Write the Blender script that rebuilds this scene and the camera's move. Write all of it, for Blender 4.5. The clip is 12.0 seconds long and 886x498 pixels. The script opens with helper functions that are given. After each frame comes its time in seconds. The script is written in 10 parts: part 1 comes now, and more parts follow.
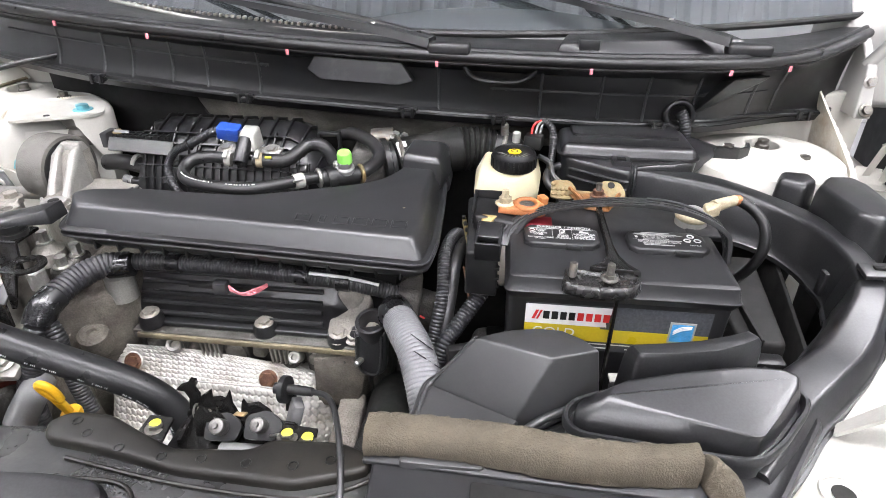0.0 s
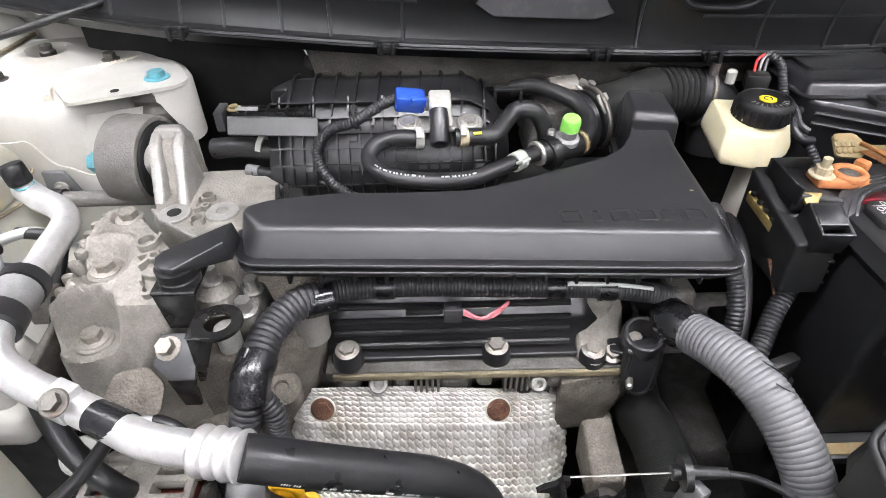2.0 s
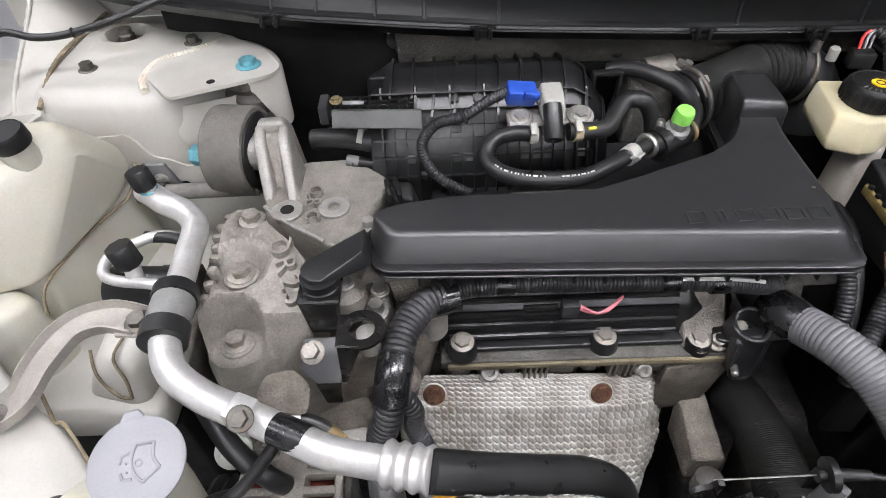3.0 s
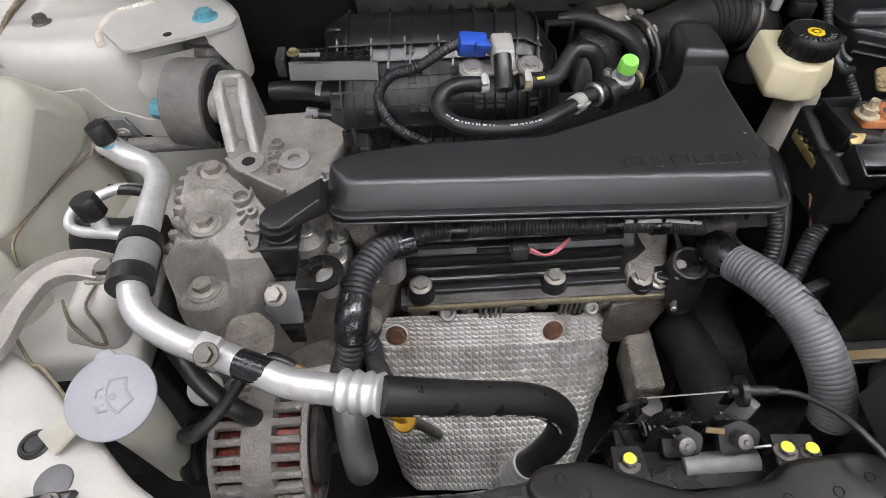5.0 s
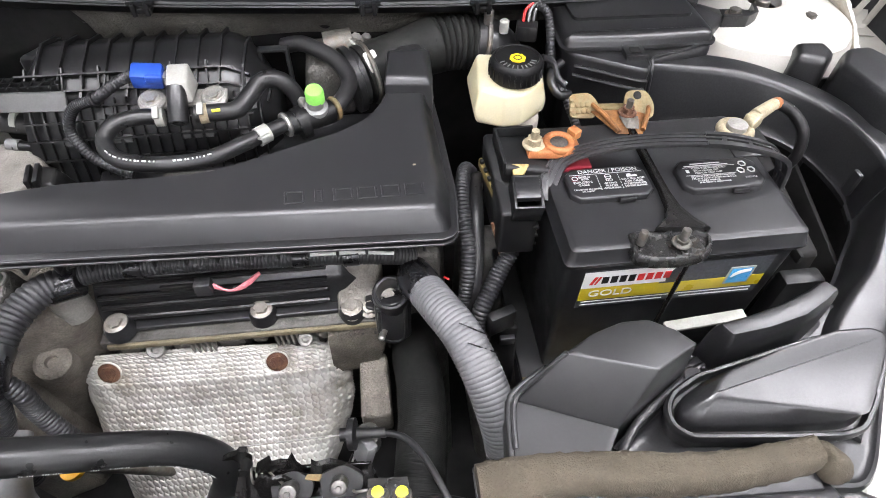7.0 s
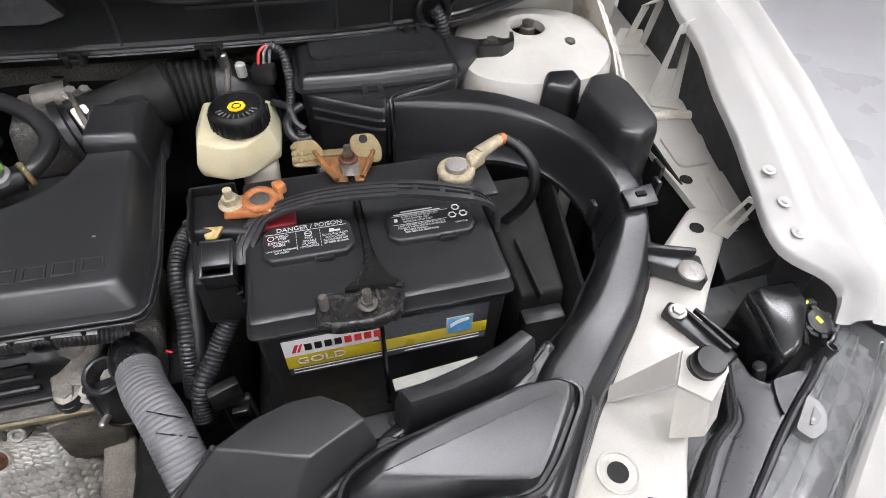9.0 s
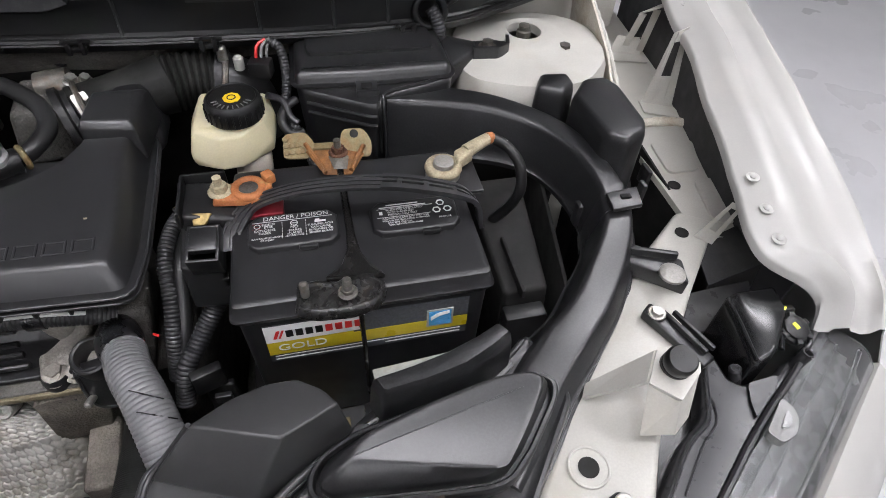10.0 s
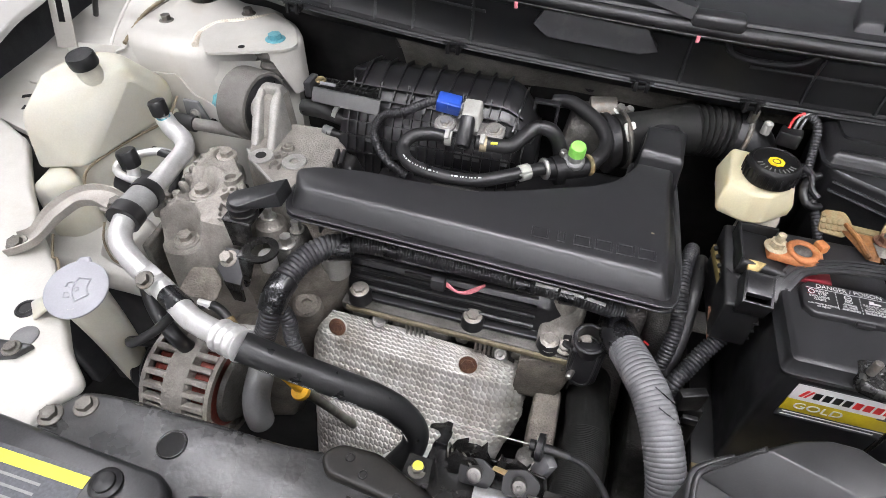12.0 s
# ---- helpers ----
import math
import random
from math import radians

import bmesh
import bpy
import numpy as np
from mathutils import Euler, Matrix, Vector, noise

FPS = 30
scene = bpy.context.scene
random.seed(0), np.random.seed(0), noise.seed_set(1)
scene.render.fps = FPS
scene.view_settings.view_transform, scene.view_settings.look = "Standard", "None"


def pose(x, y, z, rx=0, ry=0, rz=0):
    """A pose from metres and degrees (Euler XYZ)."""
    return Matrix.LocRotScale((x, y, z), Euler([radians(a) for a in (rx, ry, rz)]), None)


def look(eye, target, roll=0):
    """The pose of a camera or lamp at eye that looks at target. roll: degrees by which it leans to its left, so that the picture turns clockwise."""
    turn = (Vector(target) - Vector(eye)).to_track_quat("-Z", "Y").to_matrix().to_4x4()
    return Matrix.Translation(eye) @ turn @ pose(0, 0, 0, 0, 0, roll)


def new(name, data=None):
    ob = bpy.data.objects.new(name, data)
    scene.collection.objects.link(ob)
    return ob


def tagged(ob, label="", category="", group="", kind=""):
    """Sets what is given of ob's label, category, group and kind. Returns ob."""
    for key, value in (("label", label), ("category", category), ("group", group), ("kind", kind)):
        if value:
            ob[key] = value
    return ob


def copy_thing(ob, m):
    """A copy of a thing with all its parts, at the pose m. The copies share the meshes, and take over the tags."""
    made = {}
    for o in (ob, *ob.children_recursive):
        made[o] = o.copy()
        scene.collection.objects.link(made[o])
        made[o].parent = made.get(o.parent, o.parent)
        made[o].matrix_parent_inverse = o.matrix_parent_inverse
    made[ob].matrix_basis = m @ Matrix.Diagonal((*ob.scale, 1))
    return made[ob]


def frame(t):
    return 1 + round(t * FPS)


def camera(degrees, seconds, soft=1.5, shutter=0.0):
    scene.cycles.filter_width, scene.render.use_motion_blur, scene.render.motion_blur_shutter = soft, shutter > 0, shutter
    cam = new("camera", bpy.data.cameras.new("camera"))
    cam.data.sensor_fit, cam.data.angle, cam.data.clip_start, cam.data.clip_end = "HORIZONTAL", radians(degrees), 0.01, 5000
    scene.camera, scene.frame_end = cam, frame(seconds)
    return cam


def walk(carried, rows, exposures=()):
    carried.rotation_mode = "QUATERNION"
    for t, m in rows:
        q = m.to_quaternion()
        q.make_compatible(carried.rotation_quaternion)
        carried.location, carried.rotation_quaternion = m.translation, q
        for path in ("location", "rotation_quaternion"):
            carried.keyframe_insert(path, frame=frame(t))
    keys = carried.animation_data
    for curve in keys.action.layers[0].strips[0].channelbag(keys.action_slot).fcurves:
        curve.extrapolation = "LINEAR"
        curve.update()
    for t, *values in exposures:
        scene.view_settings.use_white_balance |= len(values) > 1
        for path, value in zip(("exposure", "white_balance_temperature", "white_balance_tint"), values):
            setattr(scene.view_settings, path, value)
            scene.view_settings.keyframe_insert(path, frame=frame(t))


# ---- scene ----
cam = camera(76.0, 12.0, 0.9)
PATH = [
    (0, (0.028, 0.019, 1.257), (-0.149, 1.732, 0.239), 0.5),
    (0.5, (0.049, 0.064, 1.226), (-0.114, 1.779, 0.21), 0.5),
    (1, (-0.065, 0.113, 1.237), (-0.185, 1.811, 0.187), 0.2),
    (1.5, (-0.218, 0.147, 1.234), (-0.249, 1.795, 0.102), -0.2),
    (2, (-0.315, 0.18, 1.243), (-0.279, 1.74, -0.008), -0.8),
    (2.5, (-0.382, 0.207, 1.27), (-0.359, 1.683, -0.079), -1.6),
    (3, (-0.419, 0.212, 1.293), (-0.415, 1.633, -0.115), -2.3),
    (3.2, (-0.418, 0.205, 1.291), (-0.414, 1.604, -0.138), -2.4),
    (4.8, (-0.419, 0.183, 1.302), (-0.347, 1.492, -0.209), -0.8),
    (5, (-0.395, 0.184, 1.308), (-0.332, 1.486, -0.208), -1.4),
    (5.5, (-0.296, 0.181, 1.32), (-0.213, 1.482, -0.196), -0.9),
    (6, (-0.232, 0.191, 1.323), (-0.116, 1.482, -0.201), -0.0),
    (6.5, (-0.192, 0.189, 1.325), (-0.05, 1.475, -0.201), 0.5),
    (7, (-0.105, 0.191, 1.324), (0.065, 1.476, -0.199), 0.8),
    (8.8, (0.077, 0.212, 1.336), (0.466, 1.474, -0.166), 2.9),
    (9, (0.118, 0.209, 1.328), (0.499, 1.489, -0.161), 2.7),
    (9.5, (0.154, 0.204, 1.32), (0.55, 1.479, -0.168), 3.9),
    (10, (0.134, 0.191, 1.329), (0.502, 1.488, -0.149), 4.1),
    (10.5, (0.041, 0.162, 1.339), (0.324, 1.495, -0.125), 3.4),
    (11, (-0.096, 0.145, 1.348), (0.004, 1.504, -0.116), 2.7),
    (11.5, (-0.167, 0.133, 1.361), (-0.363, 1.486, -0.098), 1.1),
    (12, (-0.178, 0.132, 1.371), (-0.545, 1.483, -0.057), 1.3),
]
EXPOSURES = [(0.0, 0.05), (0.5, 0.07), (0.9, 0.01), (1.8, -0.05), (3.0, -0.73), (5.0, -0.98), (6.0, -0.42), (7.0, -0.17), (9.0, -0.74), (9.5, -1.09), (10.0, -1.10), (10.5, -0.94), (11.0, -0.42), (11.5, -0.25), (12.0, -0.56)]
walk(cam, [(t, look(eye, target, roll)) for t, eye, target, roll in PATH], EXPOSURES)

# ---- light: a garage with tube lamps and daylight-white walls ----
world = bpy.data.worlds.new("garage_air")
scene.world = world
world.use_nodes = True
world.node_tree.nodes["Background"].inputs[0].default_value = (0.93, 0.96, 1.0, 1)
world.node_tree.nodes["Background"].inputs[1].default_value = 0.25


def area(name, at, target, sx, sy, watts, colour=(1, 0.98, 0.95)):
    la = bpy.data.lights.new(name, "AREA")
    la.shape, la.size, la.size_y, la.energy, la.color = "RECTANGLE", sx, sy, watts, colour
    ob = new(name, la)
    ob.matrix_world = look(at, target)
    return ob


TUBES = [(-2.0, -0.05), (-0.1, -0.05), (1.8, -0.05), (-2.0, 1.4), (1.8, 1.4), (-2.0, -2.6), (-0.1, -2.6), (1.8, -2.6), (-2.0, -4.9), (-0.1, -4.9), (1.8, -4.9)]
LAMP_WHITE = (0.962, 0.945, 1.0)
for tx, ty in TUBES:
    dim = 0.56 if tx < -1 else 1.0
    up, down = {-0.05: (90, 38), 1.4: (90, 45), -2.6: (80, 30), -4.9: (120, 40)}[ty]
    area("tube_uplight", (tx, ty, 3.15), (tx, ty + 0.001, 9), 1.5, 0.3, up * dim, LAMP_WHITE)
    area("tube_light", (tx, ty, 3.10), (tx, ty + 0.001, 0), 1.5, 0.35, down * dim, LAMP_WHITE)


# ---- materials ----
def nodes_of(name):
    m = bpy.data.materials.new(name)
    m.use_nodes = True
    nt = m.node_tree
    return m, nt, nt.nodes["Principled BSDF"], nt.links.new


def mat(name, base, rough=0.5, metal=0.0, var=0.12, scale=18.0, grain=0.0, gscale=900.0, dirt=None, dirt_amount=0.0, dscale=9.0,
        coat=0.0, sss=0.0, trans=0.0, spec=0.5, rvar=0.12, rnd=0.0, ior=1.45, gdist=0.002, speck=None):
    m, nt, b, link = nodes_of(name)
    speck = min(0.12, var * 0.45) if speck is None else speck
    co = nt.nodes.new("ShaderNodeTexCoord")
    n1 = nt.nodes.new("ShaderNodeTexNoise")
    n1.inputs["Scale"].default_value, n1.inputs["Detail"].default_value = scale, 6
    link(co.outputs["Object"], n1.inputs["Vector"])
    ramp = nt.nodes.new("ShaderNodeMapRange")
    ramp.inputs[1].default_value, ramp.inputs[2].default_value = 0.3, 0.7
    ramp.inputs[3].default_value, ramp.inputs[4].default_value = 1 - var, 1 + var
    link(n1.outputs["Fac"], ramp.inputs[0])
    mul = nt.nodes.new("ShaderNodeVectorMath")
    mul.operation = "SCALE"
    mul.inputs[0].default_value = base
    link(ramp.outputs[0], mul.inputs[3])
    fine = nt.nodes.new("ShaderNodeTexNoise")
    fine.inputs["Scale"].default_value, fine.inputs["Detail"].default_value = 520, 2
    link(co.outputs["Object"], fine.inputs["Vector"])
    fr = nt.nodes.new("ShaderNodeMapRange")
    fr.inputs[1].default_value, fr.inputs[2].default_value = 0.35, 0.68
    fr.inputs[3].default_value, fr.inputs[4].default_value = 1 - speck, 1 + speck * 1.6
    link(fine.outputs["Fac"], fr.inputs[0])
    grit = nt.nodes.new("ShaderNodeVectorMath")
    grit.operation = "SCALE"
    link(mul.outputs[0], grit.inputs[0])
    link(fr.outputs[0], grit.inputs[3])
    colour = grit.outputs[0]
    if rnd:
        oi = nt.nodes.new("ShaderNodeObjectInfo")
        rr = nt.nodes.new("ShaderNodeMapRange")
        rr.inputs[3].default_value, rr.inputs[4].default_value = 1 - rnd, 1 + rnd
        link(oi.outputs["Random"], rr.inputs[0])
        m2 = nt.nodes.new("ShaderNodeVectorMath")
        m2.operation = "SCALE"
        link(colour, m2.inputs[0])
        link(rr.outputs[0], m2.inputs[3])
        colour = m2.outputs[0]
    if dirt:
        n2 = nt.nodes.new("ShaderNodeTexNoise")
        n2.inputs["Scale"].default_value, n2.inputs["Detail"].default_value, n2.inputs["Roughness"].default_value = dscale, 9, 0.68
        link(co.outputs["Object"], n2.inputs["Vector"])
        r2 = nt.nodes.new("ShaderNodeMapRange")
        r2.inputs[1].default_value, r2.inputs[2].default_value = 0.58 - 0.28 * dirt_amount, 0.88 - 0.2 * dirt_amount
        link(n2.outputs["Fac"], r2.inputs[0])
        mix = nt.nodes.new("ShaderNodeMix")
        mix.data_type = "RGBA"
        link(r2.outputs[0], mix.inputs["Factor"])
        link(colour, mix.inputs[6])
        mix.inputs[7].default_value = (*dirt, 1)
        colour = mix.outputs[2]
    link(colour, b.inputs["Base Color"])
    rm = nt.nodes.new("ShaderNodeMapRange")
    rm.inputs[1].default_value, rm.inputs[2].default_value = 0.3, 0.7
    rm.inputs[3].default_value, rm.inputs[4].default_value = max(0.02, rough - rvar), min(1, rough + rvar)
    n3 = nt.nodes.new("ShaderNodeTexNoise")
    n3.inputs["Scale"].default_value, n3.inputs["Detail"].default_value = scale * 2.3, 5
    link(co.outputs["Object"], n3.inputs["Vector"])
    link(n3.outputs["Fac"], rm.inputs[0])
    link(rm.outputs[0], b.inputs["Roughness"])
    b.inputs["Metallic"].default_value = metal
    b.inputs["Specular IOR Level"].default_value = spec
    b.inputs["Coat Weight"].default_value = coat
    b.inputs["Coat Roughness"].default_value = 0.08
    b.inputs["IOR"].default_value = ior
    b.inputs["Transmission Weight"].default_value = trans
    if sss:
        b.inputs["Subsurface Weight"].default_value = sss
        b.inputs["Subsurface Radius"].default_value = (0.02, 0.016, 0.01)
        b.inputs["Subsurface Scale"].default_value = 0.6
    if grain:
        n4 = nt.nodes.new("ShaderNodeTexNoise")
        n4.inputs["Scale"].default_value, n4.inputs["Detail"].default_value = gscale, 3
        link(co.outputs["Object"], n4.inputs["Vector"])
        bump = nt.nodes.new("ShaderNodeBump")
        bump.inputs["Strength"].default_value, bump.inputs["Distance"].default_value = min(1.0, grain), gdist
        link(n4.outputs["Fac"], bump.inputs["Height"])
        link(bump.outputs[0], b.inputs["Normal"])
    return m


M = dict(
    plastic=mat("black_moulded_plastic", (0.019, 0.019, 0.020), 0.34, var=0.06, grain=0.08, gscale=1400, rvar=0.03, dirt=(0.024, 0.0235, 0.023), dirt_amount=0.1, dscale=14),
    satin=mat("satin_black_plastic", (0.014, 0.014, 0.0148), 0.31, var=0.10, rvar=0.025, spec=0.62, grain=0.05, gscale=1500, speck=0.25),
    dull=mat("dull_black_plastic", (0.010, 0.010, 0.0104), 0.40, spec=0.4, var=0.2, grain=0.10, gscale=900, dirt=(0.026, 0.025, 0.023), dirt_amount=0.3, dscale=22),
    case=mat("battery_case_plastic", (0.016, 0.016, 0.017), 0.36, var=0.15, grain=0.06, gscale=1200, rvar=0.08, dirt=(0.016, 0.0156, 0.015), dirt_amount=0.25, dscale=30),
    rubber=mat("black_rubber", (0.016, 0.016, 0.0165), 0.38, var=0.2, grain=0.05, gscale=700, dirt=(0.022, 0.021, 0.020), dirt_amount=0.25, dscale=25),
    loom=mat("corrugated_loom_plastic", (0.024, 0.024, 0.026), 0.42, var=0.2, dirt=(0.055, 0.055, 0.055), dirt_amount=0.3, dscale=40),
    steel_black=mat("black_painted_steel", (0.011, 0.0105, 0.010), 0.24, var=0.15, dirt=(0.035, 0.033, 0.030), dirt_amount=0.2, dscale=16, rvar=0.06),
    dusty_steel=mat("dusty_black_paint", (0.011, 0.0102, 0.009), 0.40, var=0.25, scale=30, dirt=(0.024, 0.021, 0.017), dirt_amount=0.4, dscale=12, rvar=0.08, spec=0.32),
    tan=mat("brown_gasket", (0.145, 0.12, 0.075), 0.7, var=0.3, scale=60, grain=0.4, gscale=400, dirt=(0.07, 0.06, 0.045), dirt_amount=0.4, dscale=30),
    cowl=mat("glossy_cowl_plastic", (0.0095, 0.0095, 0.0099), 0.30, var=0.06, rvar=0.02, spec=0.5, dirt=(0.013, 0.0128, 0.0125), dirt_amount=0.1, dscale=16),
    lid=mat("air_cleaner_lid_plastic", (0.018, 0.018, 0.019), 0.35, var=0.06, grain=0.06, gscale=1400, rvar=0.03, spec=0.75, dirt=(0.024, 0.0235, 0.023), dirt_amount=0.1, dscale=14),
    strap=mat("grey_black_strap", (0.030, 0.030, 0.0315), 0.36, var=0.1, rvar=0.05, dirt=(0.07, 0.068, 0.065), dirt_amount=0.2, dscale=40),
    pivot=mat("worn_pivot_steel", (0.13, 0.125, 0.118), 0.42, metal=0.7, var=0.3, scale=150, dirt=(0.05, 0.045, 0.04), dirt_amount=0.4, dscale=140),
    bolt_grey=mat("dusty_bolt_steel", (0.30, 0.28, 0.25), 0.5, metal=0.6, var=0.2, scale=100, dirt=(0.14, 0.11, 0.08), dirt_amount=0.35, dscale=80),
    traygrey=mat("dark_grey_tray_plastic", (0.075, 0.075, 0.074), 0.45, var=0.12, dirt=(0.055, 0.055, 0.053), dirt_amount=0.25, dscale=30),
    # near black: grime, plus the shade of pits, holes and hidden walls
    well=mat("shade_and_grime_black", (0.0085, 0.0083, 0.008), 0.75, spec=0.32, var=0.4, dirt=(0.018, 0.017, 0.016), dirt_amount=0.5, dscale=12),
    firewall=mat("grey_firewall_mat", (0.20, 0.19, 0.168), 0.75, var=0.4, scale=14, grain=0.6, gscale=300, gdist=0.004, dirt=(0.075, 0.066, 0.053), dirt_amount=0.55, dscale=9),
    paint=mat("white_car_paint", (0.405, 0.40, 0.378), 0.38, var=0.02, coat=0.12, dirt=(0.45, 0.435, 0.40), dirt_amount=0.15, dscale=5, rvar=0.05),
    inner_paint=mat("dusty_cream_paint", (0.47, 0.46, 0.42), 0.42, var=0.06, dirt=(0.42, 0.385, 0.315), dirt_amount=0.22, dscale=13),
    sealer=mat("seam_sealer", (0.64, 0.60, 0.52), 0.6, var=0.15, grain=0.5, gscale=260, dirt=(0.42, 0.31, 0.2), dirt_amount=0.4, dscale=28),
    cast=mat("dusty_cast_aluminium", (0.245, 0.229, 0.205), 0.62, metal=0.30, var=0.15, scale=40, grain=0.6, gscale=420, gdist=0.002, speck=0.07, dirt=(0.13, 0.115, 0.095), dirt_amount=0.35, dscale=30),
    cast_dark=mat("oily_cast_aluminium", (0.10, 0.096, 0.088), 0.58, metal=0.4, var=0.35, scale=45, grain=0.6, gscale=320, dirt=(0.035, 0.03, 0.026), dirt_amount=0.55, dscale=24),
    cast_light=mat("machined_cast_aluminium", (0.33, 0.32, 0.30), 0.50, metal=0.5, var=0.15, scale=60, grain=0.35, gscale=500, dirt=(0.2, 0.185, 0.16), dirt_amount=0.35, dscale=30),
    alu=mat("bare_aluminium_pipe", (0.66, 0.655, 0.64), 0.42, metal=0.6, var=0.08, scale=60, rvar=0.1, dirt=(0.5, 0.48, 0.44), dirt_amount=0.25, dscale=50),
    steel=mat("zinc_plated_steel", (0.42, 0.41, 0.385), 0.40, metal=0.85, var=0.15, scale=120, dirt=(0.25, 0.2, 0.13), dirt_amount=0.3, dscale=90),
    steel_dark=mat("weathered_steel", (0.125, 0.118, 0.105), 0.5, metal=0.6, var=0.25, scale=80, dirt=(0.13, 0.08, 0.045), dirt_amount=0.25, dscale=60),
    rust=mat("rusty_steel", (0.085, 0.036, 0.02), 0.8, var=0.35, scale=70, grain=0.6, gscale=500, dirt=(0.19, 0.11, 0.06), dirt_amount=0.40, dscale=55),
    rust_pale=mat("corroded_zinc_plate", (0.20, 0.165, 0.085), 0.7, metal=0.2, var=0.2, scale=60, grain=0.4, gscale=500, dirt=(0.17, 0.08, 0.025), dirt_amount=0.55, dscale=60),
    copper=mat("orange_corroded_copper", (0.36, 0.13, 0.045), 0.6, metal=0.2, var=0.25, scale=60, dirt=(0.2, 0.3, 0.13), dirt_amount=0.12, dscale=60),
    seamline=mat("brown_seam_dirt", (0.17, 0.138, 0.09), 0.7, var=0.3, scale=40),
    winding=mat("red_copper_winding", (0.16, 0.032, 0.022), 0.42, metal=0.3, var=0.3, scale=150),
    bush=mat("grey_painted_bushing", (0.135, 0.128, 0.117), 0.65, var=0.12, grain=0.4, gscale=500, dirt=(0.075, 0.069, 0.06), dirt_amount=0.45, dscale=34),
    greyhose=mat("grey_corrugated_hose", (0.155, 0.155, 0.16), 0.36, var=0.12, rvar=0.1, dirt=(0.10, 0.10, 0.10), dirt_amount=0.3, dscale=35),
    greybar=mat("grey_plastic", (0.20, 0.20, 0.195), 0.5, var=0.12, dirt=(0.12, 0.12, 0.115), dirt_amount=0.3, dscale=30),
    palegrey=mat("pale_grey_plastic", (0.37, 0.37, 0.34), 0.45, var=0.08, dirt=(0.27, 0.255, 0.21), dirt_amount=0.3, dscale=60),
    washcap=mat("light_grey_cap_plastic", (0.27, 0.272, 0.29), 0.5, var=0.05),
    milky=mat("milky_reservoir_plastic", (0.60, 0.55, 0.375), 0.38, var=0.06, scale=25, sss=0.25, rvar=0.05),
    milkyneck=mat("smoky_clear_plastic", (0.42, 0.39, 0.34), 0.35, var=0.1, sss=0.15),
    cooltank=mat("aged_white_tank_plastic", (0.50, 0.49, 0.415), 0.40, var=0.06, sss=0.25, dirt=(0.46, 0.42, 0.31), dirt_amount=0.2, dscale=16),
    blue=mat("blue_connector_plastic", (0.018, 0.065, 0.36), 0.4, var=0.08),
    teal=mat("blue_zinc_bolt", (0.13, 0.36, 0.42), 0.4, metal=0.4, var=0.15, scale=90),
    green=mat("green_cap_plastic", (0.27, 0.72, 0.12), 0.5, var=0.08),
    yellow=mat("yellow_plastic", (0.80, 0.55, 0.02), 0.45, var=0.08),
    amber=mat("amber_dipstick_plastic", (0.85, 0.46, 0.02), 0.42, var=0.1),
    yellowmark=mat("yellow_paint_mark", (0.85, 0.80, 0.06), 0.5, var=0.1),
    gold=mat("gold_label_film", (0.56, 0.43, 0.02), 0.35, var=0.06),
    white=mat("white_label_film", (0.82, 0.82, 0.81), 0.38, var=0.02),
    darklabel=mat("charcoal_label_film", (0.055, 0.058, 0.065), 0.4, var=0.25, scale=300),
    redprint=mat("red_print", (0.62, 0.03, 0.03), 0.4, var=0.04),
    blackprint=mat("black_print", (0.012, 0.012, 0.012), 0.4, var=0.05),
    whiteprint=mat("white_print", (0.72, 0.72, 0.70), 0.45, var=0.05),
    blueprint=mat("light_blue_print", (0.07, 0.34, 0.66), 0.35, var=0.15, scale=90),
    red=mat("red_terminal_plastic", (0.17, 0.012, 0.02), 0.45, var=0.1),
    pink=mat("pink_marker", (0.72, 0.22, 0.26), 0.55, var=0.06),
    foam=mat("brown_foam_strip", (0.073, 0.061, 0.043), 0.95, var=0.15, scale=30, grain=0.45, gscale=700, dirt=(0.052, 0.043, 0.03), dirt_amount=0.45, dscale=20),
    tape=mat("shiny_black_tape", (0.012, 0.012, 0.013), 0.25, var=0.2),
    cable=mat("grey_cable_sheath", (0.13, 0.13, 0.13), 0.4, var=0.1),
    lens=mat("clear_headlamp_plastic", (0.86, 0.87, 0.87), 0.06, trans=0.94, var=0.02, rvar=0.02, ior=1.2),
    reflector=mat("headlamp_reflector", (0.24, 0.24, 0.24), 0.28, metal=0.55, var=0.06),
    beige=mat("beige_terminal_cover", (0.36, 0.31, 0.21), 0.6, var=0.3, scale=60, dirt=(0.20, 0.13, 0.07), dirt_amount=0.35, dscale=50),
    lampgrey=mat("dark_grey_lamp_plastic", (0.022, 0.022, 0.0235), 0.3, var=0.1, scale=40, rvar=0.04),
    strapsteel=mat("tan_stained_steel", (0.33, 0.31, 0.28), 0.55, metal=0.3, var=0.12, scale=50, dirt=(0.25, 0.15, 0.10), dirt_amount=0.22, dscale=20),
    liner=mat("dark_wheel_liner", (0.03, 0.03, 0.032), 0.7, var=0.2),
    concrete=mat("painted_concrete", (0.66, 0.66, 0.665), 0.34, var=0.06, scale=1.5, dirt=(0.56, 0.56, 0.565), dirt_amount=0.3, dscale=1.1),
    wall=mat("white_wall_sheet", (0.72, 0.73, 0.74), 0.6, var=0.03, scale=1.0),
    wall_grey=mat("dark_unseen_wall", (0.10, 0.10, 0.105), 0.5, var=0.1, scale=1.0),
